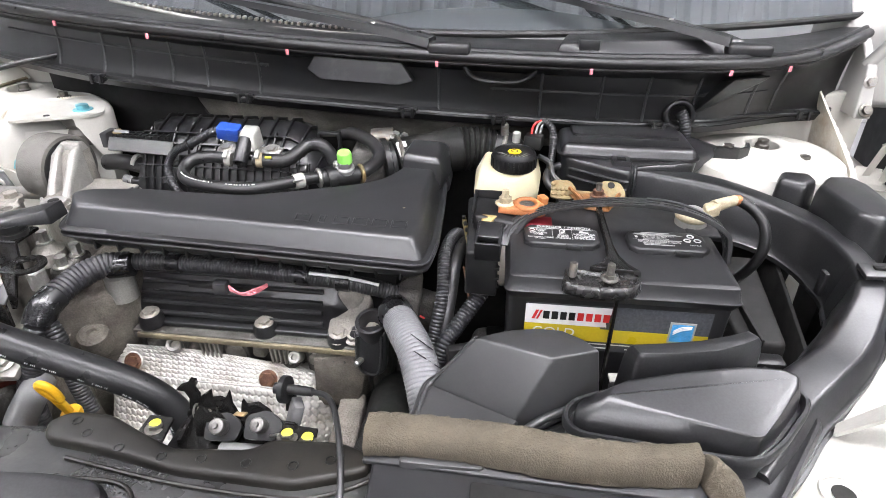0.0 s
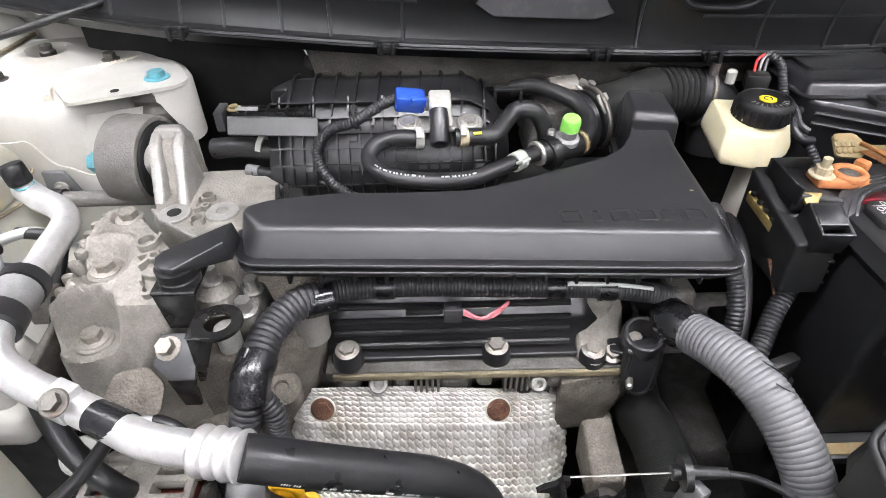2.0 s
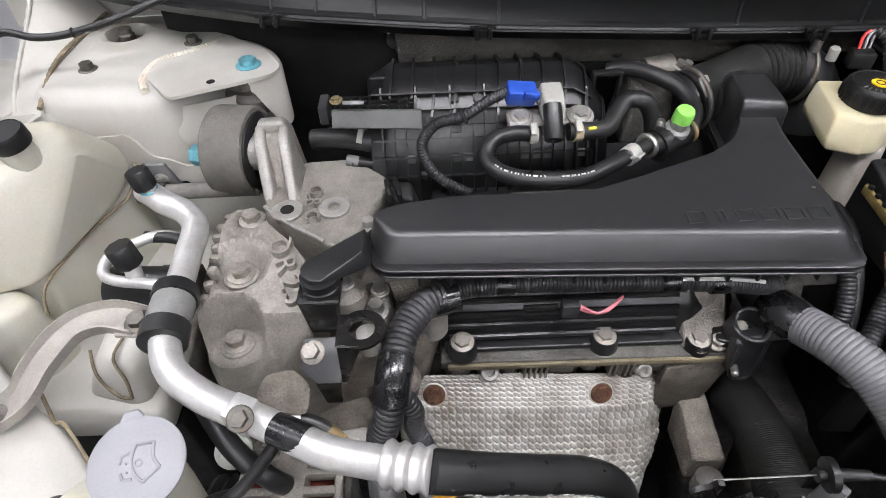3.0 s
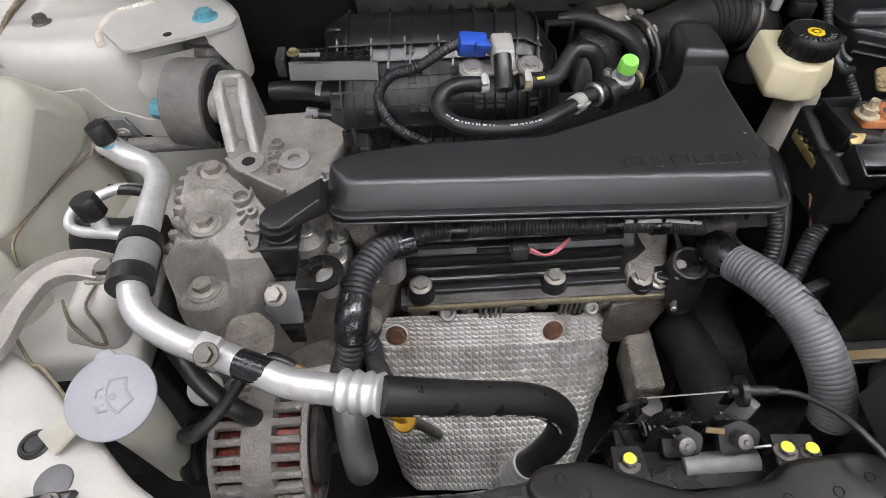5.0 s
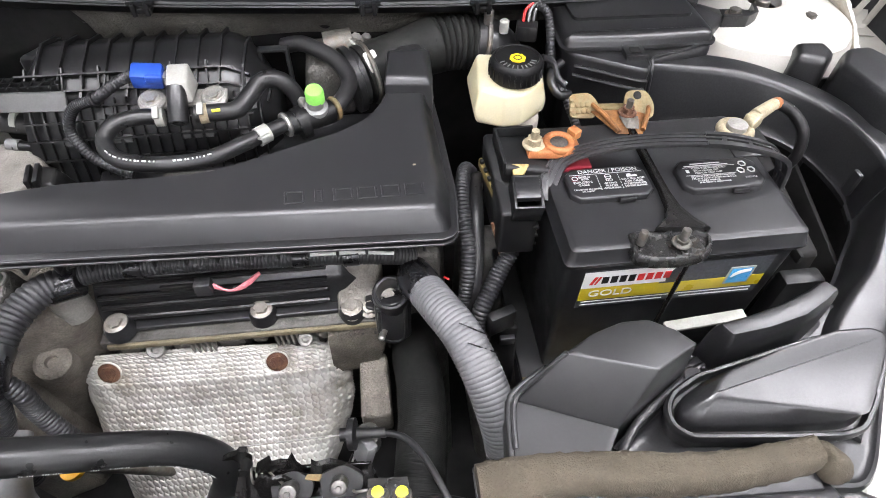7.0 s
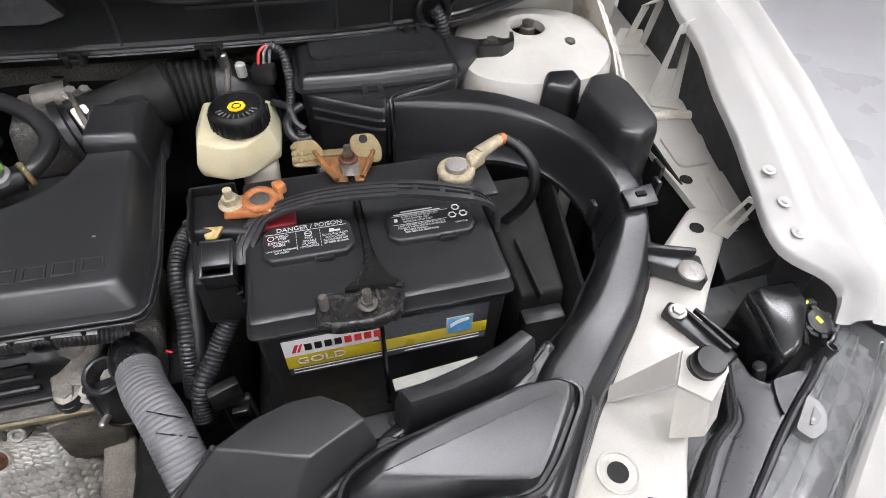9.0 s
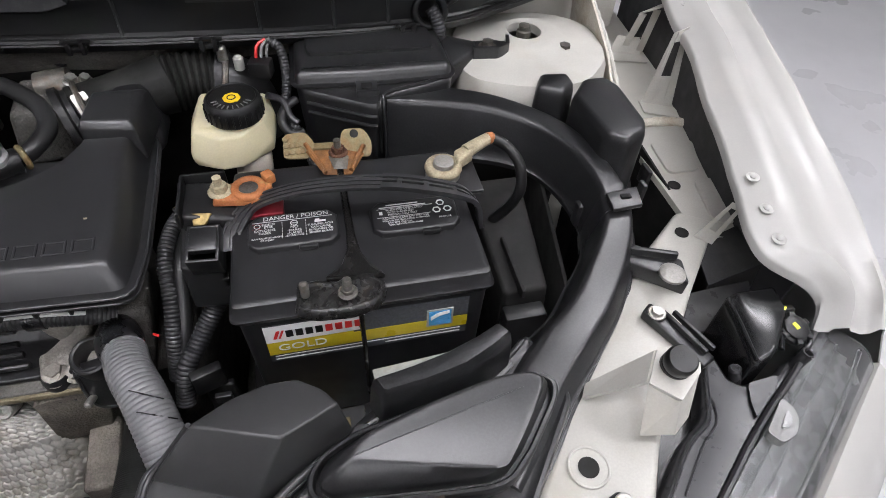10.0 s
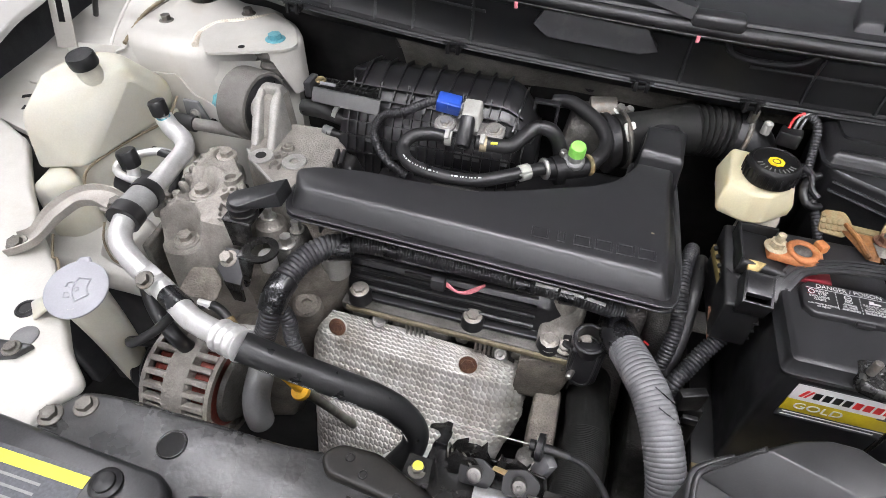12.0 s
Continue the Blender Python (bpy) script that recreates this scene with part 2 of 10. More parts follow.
    beam_paint=mat("glossy_black_beam_paint", (0.028, 0.028, 0.028), 0.28, var=0.2, spec=0.75, rvar=0.06, scale=9, grain=0.08, gscale=160, gdist=0.004, dirt=(0.075, 0.073, 0.068), dirt_amount=0.3, dscale=13),
    greenhose=mat("dusty_black_hose", (0.010, 0.0102, 0.0095), 0.6, spec=0.22, var=0.2, dirt=(0.034, 0.034, 0.031), dirt_amount=0.35, dscale=18),
    brass=mat("tarnished_brass", (0.27, 0.20, 0.075), 0.45, metal=0.5, var=0.25, scale=90, dirt=(0.12, 0.085, 0.035), dirt_amount=0.4, dscale=80),
    lampblack=mat("black_lamp_plastic", (0.008, 0.008, 0.0085), 0.22, var=0.1, rvar=0.04),
    wheelhouse=mat("dark_wheelhouse_plastic", (0.030, 0.030, 0.031), 0.32, var=0.2, scale=24, rvar=0.06, dirt=(0.07, 0.068, 0.062), dirt_amount=0.35, dscale=18),
    # lighter base than satin: the resonator's sheen is partly in the colour
    sheen_grey_plastic=mat("sheen_grey_black_plastic", (0.028, 0.028, 0.0285), 0.41, var=0.10, rvar=0.04, spec=0.7, grain=0.06, gscale=1300, dirt=(0.045, 0.044, 0.042), dirt_amount=0.25, dscale=16),
    rust_orange=mat("orange_rust", (0.20, 0.085, 0.025), 0.75, var=0.35, scale=60, grain=0.5, gscale=500, dirt=(0.07, 0.045, 0.025), dirt_amount=0.5, dscale=45),
    cast_brown=mat("grimy_brown_casting", (0.165, 0.148, 0.125), 0.62, metal=0.25, var=0.3, scale=30, grain=0.6, gscale=380, gdist=0.003, dirt=(0.06, 0.05, 0.04), dirt_amount=0.5, dscale=22),
    clamp_paint=mat("chipped_rusty_clamp_paint", (0.020, 0.0195, 0.019), 0.26, var=0.2, scale=60, spec=0.75, rvar=0.05, speck=0.0, dirt=(0.06, 0.04, 0.025), dirt_amount=0.06, dscale=60),
    lamp_housing=mat("lamp_housing", (0.8, 0.8, 0.8), 0.5),
)


def screen_glass():
    m, nt, b, link = nodes_of("windscreen_glass")
    b.inputs["Base Color"].default_value = (0.055, 0.062, 0.067, 1)
    b.inputs["Roughness"].default_value = 0.03
    b.inputs["Specular IOR Level"].default_value = 0.9
    b.inputs["Coat Weight"].default_value = 1.0
    b.inputs["Coat Roughness"].default_value = 0.02
    return m


def foil():
    """Embossed aluminium foil, with dull stains."""
    m, nt, b, link = nodes_of("embossed_foil")
    co = nt.nodes.new("ShaderNodeTexCoord")
    n = nt.nodes.new("ShaderNodeTexNoise")
    n.inputs["Scale"].default_value, n.inputs["Detail"].default_value, n.inputs["Roughness"].default_value = 22, 9, 0.65
    link(co.outputs["Object"], n.inputs["Vector"])
    r = nt.nodes.new("ShaderNodeValToRGB")
    r.color_ramp.elements[0].position, r.color_ramp.elements[0].color = 0.30, (0.29, 0.26, 0.21, 1)
    r.color_ramp.elements[1].position, r.color_ramp.elements[1].color = 0.55, (0.66, 0.64, 0.595, 1)
    link(n.outputs["Fac"], r.inputs[0])
    link(r.outputs[0], b.inputs["Base Color"])
    b.inputs["Metallic"].default_value = 0.3
    b.inputs["Roughness"].default_value = 0.42
    return m


M["glass"] = screen_glass()
M["foil"] = foil()
mt, nt_, b_, _l = nodes_of("lamp_tube")
b_.inputs["Emission Color"].default_value, b_.inputs["Emission Strength"].default_value = (1, 0.98, 0.95, 1), 6.0
M["tube"] = mt

# ---- builders: each gives a bmesh in world metres ----
ORIGIN = {}


def finish(name, bm, material, smooth=38):
    me = bpy.data.meshes.new(name)
    bmesh.ops.recalc_face_normals(bm, faces=bm.faces)
    bm.to_mesh(me)
    bm.free()
    me.materials.append(M[material])
    for p in me.polygons:
        p.use_smooth = True
    me.set_sharp_from_angle(angle=radians(smooth))
    return me


def thing(name, label, category, at, group="", kind=""):
    ob = new(name)
    ob.empty_display_size = 0.02
    ob.location = at
    ORIGIN[ob.name] = Vector(at)
    return tagged(ob, label, category, group, kind)


def part(name, bm, material, parent, label="", smooth=38):
    o = ORIGIN[parent.name]
    bm.transform(Matrix.Translation(-o))
    ob = new(name, finish(name, bm, material, smooth))
    ob.parent = parent
    ORIGIN[ob.name] = o
    if label:
        ob["label"] = label
    return ob


def single(name, bm, material, label, category, at, group="", kind="", smooth=38):
    bm.transform(Matrix.Translation(-Vector(at)))
    ob = new(name, finish(name, bm, material, smooth))
    ob.location = at
    ORIGIN[ob.name] = Vector(at)
    return tagged(ob, label, category, group, kind)


SHARED = {}


def piece(name, key, build, material, parent, m, label=""):
    """A part on mesh data shared by all pieces of the same key, at the world pose m."""
    if key not in SHARED:
        SHARED[key] = finish(name, build(), material)
    ob = new(name, SHARED[key])
    ob.parent = parent
    ob.matrix_basis = Matrix.Translation(-ORIGIN[parent.name]) @ m
    ORIGIN[ob.name] = ORIGIN[parent.name]
    if label:
        ob["label"] = label
    return ob


def join(*bms):
    out = bms[0]
    for b in bms[1:]:
        me = bpy.data.meshes.new("tmp")
        b.to_mesh(me)
        out.from_mesh(me)
        b.free()
        bpy.data.meshes.remove(me)
    return out


def soften(bm, width, seg=2, angle=28):
    if width <= 0:
        return bm
    edges = [e for e in bm.edges if len(e.link_faces) == 2 and e.calc_face_angle(0) > radians(angle)]
    bmesh.ops.bevel(bm, geom=edges, offset=width, segments=seg, affect="EDGES", profile=0.5, clamp_overlap=True)
    return bm


def box(c, s, bev=0.002, rot=(0, 0, 0), seg=2):
    bm = bmesh.new()
    bmesh.ops.create_cube(bm, size=1, matrix=pose(*c, *rot) @ Matrix.Diagonal((*s, 1)))
    return soften(bm, bev, seg)


def hull(pts, bev=0.004, seg=3, angle=12):
    bm = bmesh.new()
    for p in pts:
        bm.verts.new(p)
    got = bmesh.ops.convex_hull(bm, input=bm.verts)
    inside = list({e for e in got["geom_interior"] + got["geom_unused"] if isinstance(e, bmesh.types.BMVert)})
    bmesh.ops.delete(bm, geom=inside, context="VERTS")
    bmesh.ops.dissolve_limit(bm, angle_limit=radians(5), verts=bm.verts, edges=bm.edges)
    return soften(bm, bev, seg, angle)


def loft(rings, cap=True):
    bm = bmesh.new()
    rows = [[bm.verts.new(p) for p in r] for r in rings]
    n = len(rows[0])
    for a, b in zip(rows, rows[1:]):
        for i in range(n):
            bm.faces.new((a[i], a[(i + 1) % n], b[(i + 1) % n], b[i]))
    if cap:
        bm.faces.new(rows[0][::-1])
        bm.faces.new(rows[-1])
    return bm


def grid(rows):
    """An open sheet from rows of points."""
    bm = bmesh.new()
    vs = [[bm.verts.new(p) for p in r] for r in rows]
    for a, b in zip(vs, vs[1:]):
        for i in range(len(a) - 1):
            bm.faces.new((a[i], a[i + 1], b[i + 1], b[i]))
    return bm


def plate(pts, t=0.002, bev=0.0006):
    """A thin flat sheet with the given corners."""
    p = [Vector(q) for q in pts]
    n = (p[1] - p[0]).cross(p[-1] - p[0]).normalized() * t
    return soften(loft([p, [q + n for q in p]]), bev)


def thick(bm, t):
    bmesh.ops.recalc_face_normals(bm, faces=bm.faces)
    bmesh.ops.solidify(bm, geom=bm.faces[:], thickness=t)
    return bm


def spline(pts, n=8, closed=False):
    """Catmull-Rom through points of any dimension."""
    p = [Vector(q) for q in pts]
    out = []
    m = len(p)
    for i in range(m if closed else m - 1):
        if closed:
            a, b, c, d = p[i - 1], p[i], p[(i + 1) % m], p[(i + 2) % m]
        else:
            a, b, c, d = p[max(i - 1, 0)], p[i], p[i + 1], p[min(i + 2, m - 1)]
        for k in range(n):
            t = k / n
            out.append(0.5 * (2 * b + (c - a) * t + (2 * a - 5 * b + 4 * c - d) * t * t + (3 * b - a - 3 * c + d) * t ** 3))
    if not closed:
        out.append(p[-1])
    return out


def even(pts, step):
    """The same line at even steps."""
    out, left = [pts[0].copy()], step
    for a, b in zip(pts, pts[1:]):
        d = (b - a).length
        while d >= left > 0:
            a = a + (b - a) * (left / d)
            out.append(a.copy())
            d = (b - a).length
            left = step
        left -= d
    out.append(pts[-1].copy())
    return out


def tube(pts, r, n=14, step=0.006, ribs=None, flat=None, smoothing=8):
    """A pipe along a smooth line. r: a radius, or a function of 0..1. ribs: (pitch, depth) of a corrugated hose. flat: squash."""
    line = even(spline(pts, smoothing), step if not ribs else ribs[0] / 4)
    rings, up = [], None
    for i, p in enumerate(line):
        d = (line[min(i + 1, len(line) - 1)] - line[max(i - 1, 0)]).normalized()
        if up is None:
            up = d.orthogonal().normalized()
        up = (up - d * up.dot(d)).normalized()
        side = d.cross(up)
        rad = r(i / (len(line) - 1)) if callable(r) else r
        if ribs:
            rad -= ribs[1] * (0, 0.25, 1, 0.25)[i % 4]
        rings.append([p + rad * (math.cos(2 * math.pi * k / n) * up + math.sin(2 * math.pi * k / n) * side) for k in range(n)])
    return loft(rings)


def lathe(profile, m, n=28, cap=True):
    """A turned body: (radius, height) pairs up the z axis of the pose m."""
    rings = [[m @ Vector((r * math.cos(2 * math.pi * k / n), r * math.sin(2 * math.pi * k / n), h)) for k in range(n)] for r, h in profile]
    return loft(rings, cap)


def prism(poly, z0, z1, bev=0.003, m=None, seg=2):
    m = m or Matrix()
    return soften(loft([[m @ Vector((x, y, z0)) for x, y in poly], [m @ Vector((x, y, z1)) for x, y in poly]]), bev, seg)


class Outline(list):
    """Points of a rounded outline that remembers its corners."""
    raw, r, n = None, 0, 0


def rounded(poly, r, n=5):
    """A polygon with its corners rounded off."""
    out = Outline()
    out.raw, out.r, out.n = [Vector(p) for p in poly], r, n
    m = len(poly)
    for i in range(m):
        a, b, c = Vector(poly[i - 1]), Vector(poly[i]), Vector(poly[(i + 1) % m])
        d = min(r, (a - b).length * 0.45, (c - b).length * 0.45)
        p, q = b + (a - b).normalized() * d, b + (c - b).normalized() * d
        for k in range(n + 1):
            t = k / n
            out.append((1 - t) ** 2 * p + 2 * t * (1 - t) * b + t * t * q)
    return out


def inset(poly, d):
    """An outline moved inwards by d (anticlockwise outline)."""
    out = []
    m = len(poly)
    for i in range(m):
        a, b, c = poly[i - 1], poly[i], poly[(i + 1) % m]
        e, f = (b - a).normalized(), (c - b).normalized()
        n1, n2 = Vector((-e.y, e.x)), Vector((-f.y, f.x))
        n = n1 + n2
        n = n.normalized() if n.length > 1e-6 else n1
        out.append(b + n * d / max(0.45, n.dot(n1)))
    return out


def moulded(poly, levels, tilt=lambda x, y: 0.0):
    """A moulded cover: the outline at levels of (inset, height); tilt adds to the height."""
    raw = poly.raw if isinstance(poly, Outline) else list(poly)
    if sum(p.x * q.y - q.x * p.y for p, q in zip(raw, raw[1:] + raw[:1])) < 0:
        raw = raw[::-1]
    rings = []
    for d, z in levels:
        pts = inset(raw, d)
        if isinstance(poly, Outline):
            pts = rounded(pts, max(poly.r - 0.5 * d, 0.35 * poly.r), poly.n)
        rings.append([Vector((p.x, p.y, z + tilt(p.x, p.y))) for p in pts])
    return loft(rings)


def ring(m, r, tube_r, n=28, k=10):
    rings = []
    for i in range(n):
        a = 2 * math.pi * i / n
        rings.append([m @ Vector(((r + tube_r * math.cos(2 * math.pi * j / k)) * math.cos(a), (r + tube_r * math.cos(2 * math.pi * j / k)) * math.sin(a),
                                  tube_r * math.sin(2 * math.pi * j / k))) for j in range(k)])
    rings.append(rings[0])
    bm = loft(rings, cap=False)
    bmesh.ops.remove_doubles(bm, verts=bm.verts, dist=1e-6)
    return bm


def hexbolt(r=0.006, h=0.006, washer=1.5):
    """A flanged hexagon head that stands on z = 0."""
    a = lathe([(r * washer, 0), (r * washer, 0.0012), (r * washer * 0.9, 0.002)], Matrix(), 20)
    six = [(r * math.cos(math.pi * k / 3), r * math.sin(math.pi * k / 3)) for k in range(6)]
    return join(a, prism(six, 0.0015, 0.0015 + h, r * 0.12), lathe([(r * 0.62, h), (r * 0.62, h + 0.0016), (r * 0.5, h + 0.0012)], Matrix(), 16))


def facing(at, normal, spin=0):
    return Matrix.Translation(at) @ Vector(normal).to_track_quat("Z", "Y").to_matrix().to_4x4() @ pose(0, 0, 0, 0, 0, spin)


def bolt(parent, at, normal=(0, 0, 1), r=0.006, material="steel", spin=10, h=None, name="bolt", label=""):
    key = ("bolt", round(r, 4), material, h)
    return piece(name, key, lambda: hexbolt(r, h or r * 0.9), material, parent, facing(at, normal, spin), label)


def words(text, size, depth=0.0004):
    cu = bpy.data.curves.new("text", "FONT")
    cu.body, cu.size, cu.extrude, cu.align_x, cu.align_y = text, size, depth, "CENTER", "CENTER"
    tmp = new("text", cu)
    bpy.context.view_layer.update()
    me = bpy.data.meshes.new_from_object(tmp.evaluated_get(bpy.context.evaluated_depsgraph_get()))
    bm = bmesh.new()
    bm.from_mesh(me)
    bpy.data.objects.remove(tmp)
    bpy.data.meshes.remove(me)
    return bm


def lettered(name, text, size, m, material, parent, stretch=1.0, depth=0.0004, label=""):
    bm = words(text, size, depth)
    bm.transform(m @ Matrix.Diagonal((stretch, 1, 1, 1)))
    return part(name, bm, material, parent, label)


def bars(rows, m, t=0.0003):
    """Printed lines as plain bars: rows of (x, y, width, height) on the plane of m."""
    out = bmesh.new()
    for x, y, w, h in rows:
        b = bmesh.new()
        bmesh.ops.create_cube(b, size=1, matrix=m @ Matrix.Translation((x, y, 0)) @ Matrix.Diagonal((w, h, t, 1)))
        out = join(out, b)
    return out


V = Vector


def moved(bm, m):
    bm.transform(m)
    return bm


# ---- the garage ----
def room():
    g = grid([[(-6, -6, 0), (6, -6, 0)], [(-6, 7, 0), (6, 7, 0)]])
    single("floor", thick(g, 0.1), "concrete", "pale grey painted concrete garage floor", "floor", (0, 0, 0), kind="structure")
    # the unseen south wall is made dark so front-facing parts reflect less
    for nm, c, s in (("wall_south", (0, -6.1, 1.7), (12.4, 0.2, 3.4)), ("wall_north", (0, 7.1, 1.7), (12.4, 0.2, 3.4)),
                     ("wall_west", (-6.1, 0.5, 1.7), (0.2, 13, 3.4)), ("wall_east", (6.1, 0.5, 1.7), (0.2, 13, 3.4))):
        single(nm, box(c, s, 0), "wall_grey" if nm == "wall_south" else "wall", "unseen garage wall, dark grey to deepen reflections" if nm == "wall_south" else "white sheet-clad garage wall", "wall", c, kind="structure")
    prof = []
    x, k = -6.2, 0
    while x < 6.2:
        prof += [(x, 3.30), (x + 0.06, 3.30), (x + 0.08, 3.33), (x + 0.14, 3.33)]
        x += 0.16
    single("ceiling", thick(grid([[(px, -6.2, pz) for px, pz in prof], [(px, 7.2, pz) for px, pz in prof]]), 0.01), "wall",
           "white corrugated metal garage ceiling", "ceiling", (0, 0, 3.3), kind="structure", smooth=5)
    first = None
    for tx, ty in TUBES:
        if first is None:
            first = thing("ceiling_light", "white fluorescent tube lamp under the ceiling", "lamp", (tx, ty, 3.28), group="ceiling lamps")
            part("housing", box((tx, ty, 3.24), (1.5, 0.22, 0.08), 0.01), "lamp_housing", first)
            for dy in (-0.06, 0.06):
                part("tube", lathe([(0.013, -0.72), (0.013, 0.72)], pose(tx, ty + dy, 3.185, 0, 90, 0), 12), "tube", first)
        else:
            copy_thing(first, Matrix.Translation((tx, ty, 3.28)))


room()


# ---- the car's body ----
def polyz(poly, z):
    return [V((x, y, z)) for x, y in poly]


BODY = thing("car", "white car body around an open engine bay, dusty inside", "car", (-0.15, 0.6, 0.0))


def fender(sign, lip, crest, name):
    """A front wing: the inner flange, the crest and the outer skin that falls away to the sill."""
    rows = []
    n = 40
    lips, crests = spline(lip, 12), spline(crest, 12)
    pick = lambda l, f: l[min(len(l) - 1, int(f * (len(l) - 1)))]
    for i in range(n + 1):
        f = i / n
        a, c = pick(lips, f), pick(crests, f)
        w = 0.0014 * math.sin(f * 43) * (0.25 + 0.75 * math.sin(f * 9) ** 2)
        a = a + V((sign * w, 0, 0))
        out = [a + V((0, 0, -0.012)), a + V((0, 0, -0.003)), a + V((sign * 0.003, 0, 0)), a.lerp(c, 0.20), a.lerp(c, 0.25) + V((0, 0, 0.0060)), a.lerp(c, 0.46) + V((0, 0, 0.0080)), a.lerp(c, 0.53) + V((0, 0, 0.002)),
               a.lerp(c, 0.72) + V((0, 0, -0.003)), a.lerp(c, 0.84) + V((0, 0, -0.001)), a.lerp(c, 0.92) + V((0, 0, 0.006)), c + V((0, 0, 0.005)),
               c + V((sign * 0.006, 0, -0.006)), c + V((sign * 0.022, -0.01, -0.045)), c + V((sign * 0.05, -0.02, -0.13)), c + V((sign * 0.075, -0.03, -0.30)), c + V((sign * 0.11, -0.03, -0.55))]
        rows.append(out)
    part("fender", thick(grid(rows), 0.0015), "paint", BODY, "white painted front fender edge", smooth=50)


LIP_R = [(0.672, 1.02, 0.998), (0.631, 0.873, 0.985), (0.615, 0.79, 0.98), (0.586, 0.70, 0.974), (0.567, 0.632, 0.968), (0.557, 0.59, 0.962), (0.546, 0.556, 0.957), (0.533, 0.507, 0.950), (0.531, 0.481, 0.942), (0.541, 0.463, 0.937), (0.569, 0.446, 0.925), (0.588, 0.436, 0.911), (0.586, 0.424, 0.897), (0.579, 0.411, 0.882)]
CREST_R = [(0.765, 1.02, 1.02), (0.718, 0.84, 1.003), (0.705, 0.78, 0.997), (0.692, 0.72, 0.99), (0.682, 0.66, 0.981), (0.671, 0.61, 0.972), (0.664, 0.565, 0.963), (0.658, 0.53, 0.955), (0.652, 0.49, 0.945), (0.648, 0.47, 0.938), (0.645, 0.445, 0.929), (0.64, 0.42, 0.92), (0.637, 0.405, 0.908), (0.634, 0.392, 0.893)]
fender(1, LIP_R, CREST_R, "right")
AXIS = -0.14
LIP_L = [(2 * AXIS - x, y, z) for x, y, z in LIP_R]
CREST_L = [(2 * AXIS - x, y, z) for x, y, z in CREST_R]
fender(-1, [(x - 0.175, y + 0.02, z) for x, y, z in LIP_L], [(x - 0.175, y + 0.02, z) for x, y, z in CREST_L], "left")


def strut_tower(cx, cy, z, poly, holes, wall, name, low=0.45):
    """A suspension dome: rounded top plate with a raised ring round the rod's hole, and walls down to the frame."""
    outer = rounded([V(p) for p in poly], 0.05, 6)
    hole = [V((cx + 0.026 * math.cos(a), cy + 0.026 * math.sin(a))) for a in [2 * math.pi * k / len(outer) for k in range(len(outer))]]
    # match the ring's start to the outline
    a0 = math.atan2(outer[0].y - cy, outer[0].x - cx)
    hole = [V((cx + 0.024 * math.cos(a0 + 2 * math.pi * k / len(outer)), cy + 0.024 * math.sin(a0 + 2 * math.pi * k / len(outer)))) for k in range(len(outer))]
    rings = [polyz(hole, z + 0.004 - 0.012), polyz(hole, z + 0.004)]
    for f, dz in ((0.12, 0.008), (0.3, 0.006), (0.45, 0.001), (0.8, 0.0), (0.95, -0.005), (1.0, -0.016), (1.02, -0.04), (1.05, -0.16), (1.08, low - z)):
        rings.append([V((*(h.lerp(o, f)), z + dz + wall(*(h.lerp(o, f))))) for h, o in zip(hole, outer)])
    part("strut_tower", loft(rings, cap=False), "inner_paint", BODY, "white suspension strut tower, dusty paint", smooth=45)
    part("rod_end", lathe([(0.0, -0.02), (0.010, -0.02), (0.010, 0.004), (0.008, 0.006), (0.008, 0.012), (0.0, 0.013)], pose(cx, cy, z), 14, False), "steel_dark", BODY)
    for at in holes:
        bolt(BODY, at, (0, 0, 1), 0.0075, "steel_dark", 20, 0.008, "strut_nut")


strut_tower(-0.817, 0.945, 0.980, [(-0.885, 0.80), (-0.80, 0.785), (-0.72, 0.785), (-0.655, 0.87), (-0.68, 0.98), (-0.77, 1.03), (-0.885, 1.02)],
            [(-0.832, 0.857, 0.980), (-0.724, 0.919, 0.980)], lambda x, y: 0.0, "left")
strut_tower(0.429, 0.899, 0.952, [(0.315, 0.80), (0.40, 0.765), (0.475, 0.765), (0.535, 0.83), (0.54, 0.94), (0.44, 0.98), (0.33, 0.95)],
            [(0.363, 0.855, 0.952), (0.472, 0.852, 0.948)], lambda x, y: 0.0, "right")

# the plate of the engine mount, welded to the left tower, with a turned-down edge
mount_outline = [V((-0.752, 0.826)), V((-0.711, 0.775)), V((-0.645, 0.802)), V((-0.605, 0.821)), V((-0.598, 0.84)), V((-0.626, 0.888)), V((-0.679, 0.928)), V((-0.715, 0.888)), V((-0.748, 0.872))]
pm = prism(rounded(mount_outline, 0.010, 4), 0.9800, 0.9838, 0.001)
part("mount_plate", pm, "inner_paint", BODY, "white welded engine mount plate")
EDGE = [V(p) for p in spline([(-0.632, 0.8115), (-0.611, 0.822), (-0.6005, 0.845), (-0.612, 0.880), (-0.645, 0.912), (-0.69, 0.93)], 5)]
skirt = [[V((p.x - 0.010 * (p.x + 0.70) / 0.09, p.y - 0.003, 0.9836)) for p in EDGE], [V((p.x - 0.002, p.y, 0.9815)) for p in EDGE], [V((p.x + 0.001, p.y, 0.975)) for p in EDGE],
         [V((p.x + 0.001, p.y, 0.975 - 0.066 * min(1.0, max(0.12, i / 6)))) for i, p in enumerate(EDGE)]]
part("mount_lip", thick(grid(skirt), 0.003), "inner_paint", BODY, "turned-down white plate edge", smooth=60)
bolt(BODY, (-0.637, 0.845, 0.9835), (0, 0, 1), 0.010, "teal", 15, 0.007, "mount_bolt", "pale blue zinc hexagon bolt")
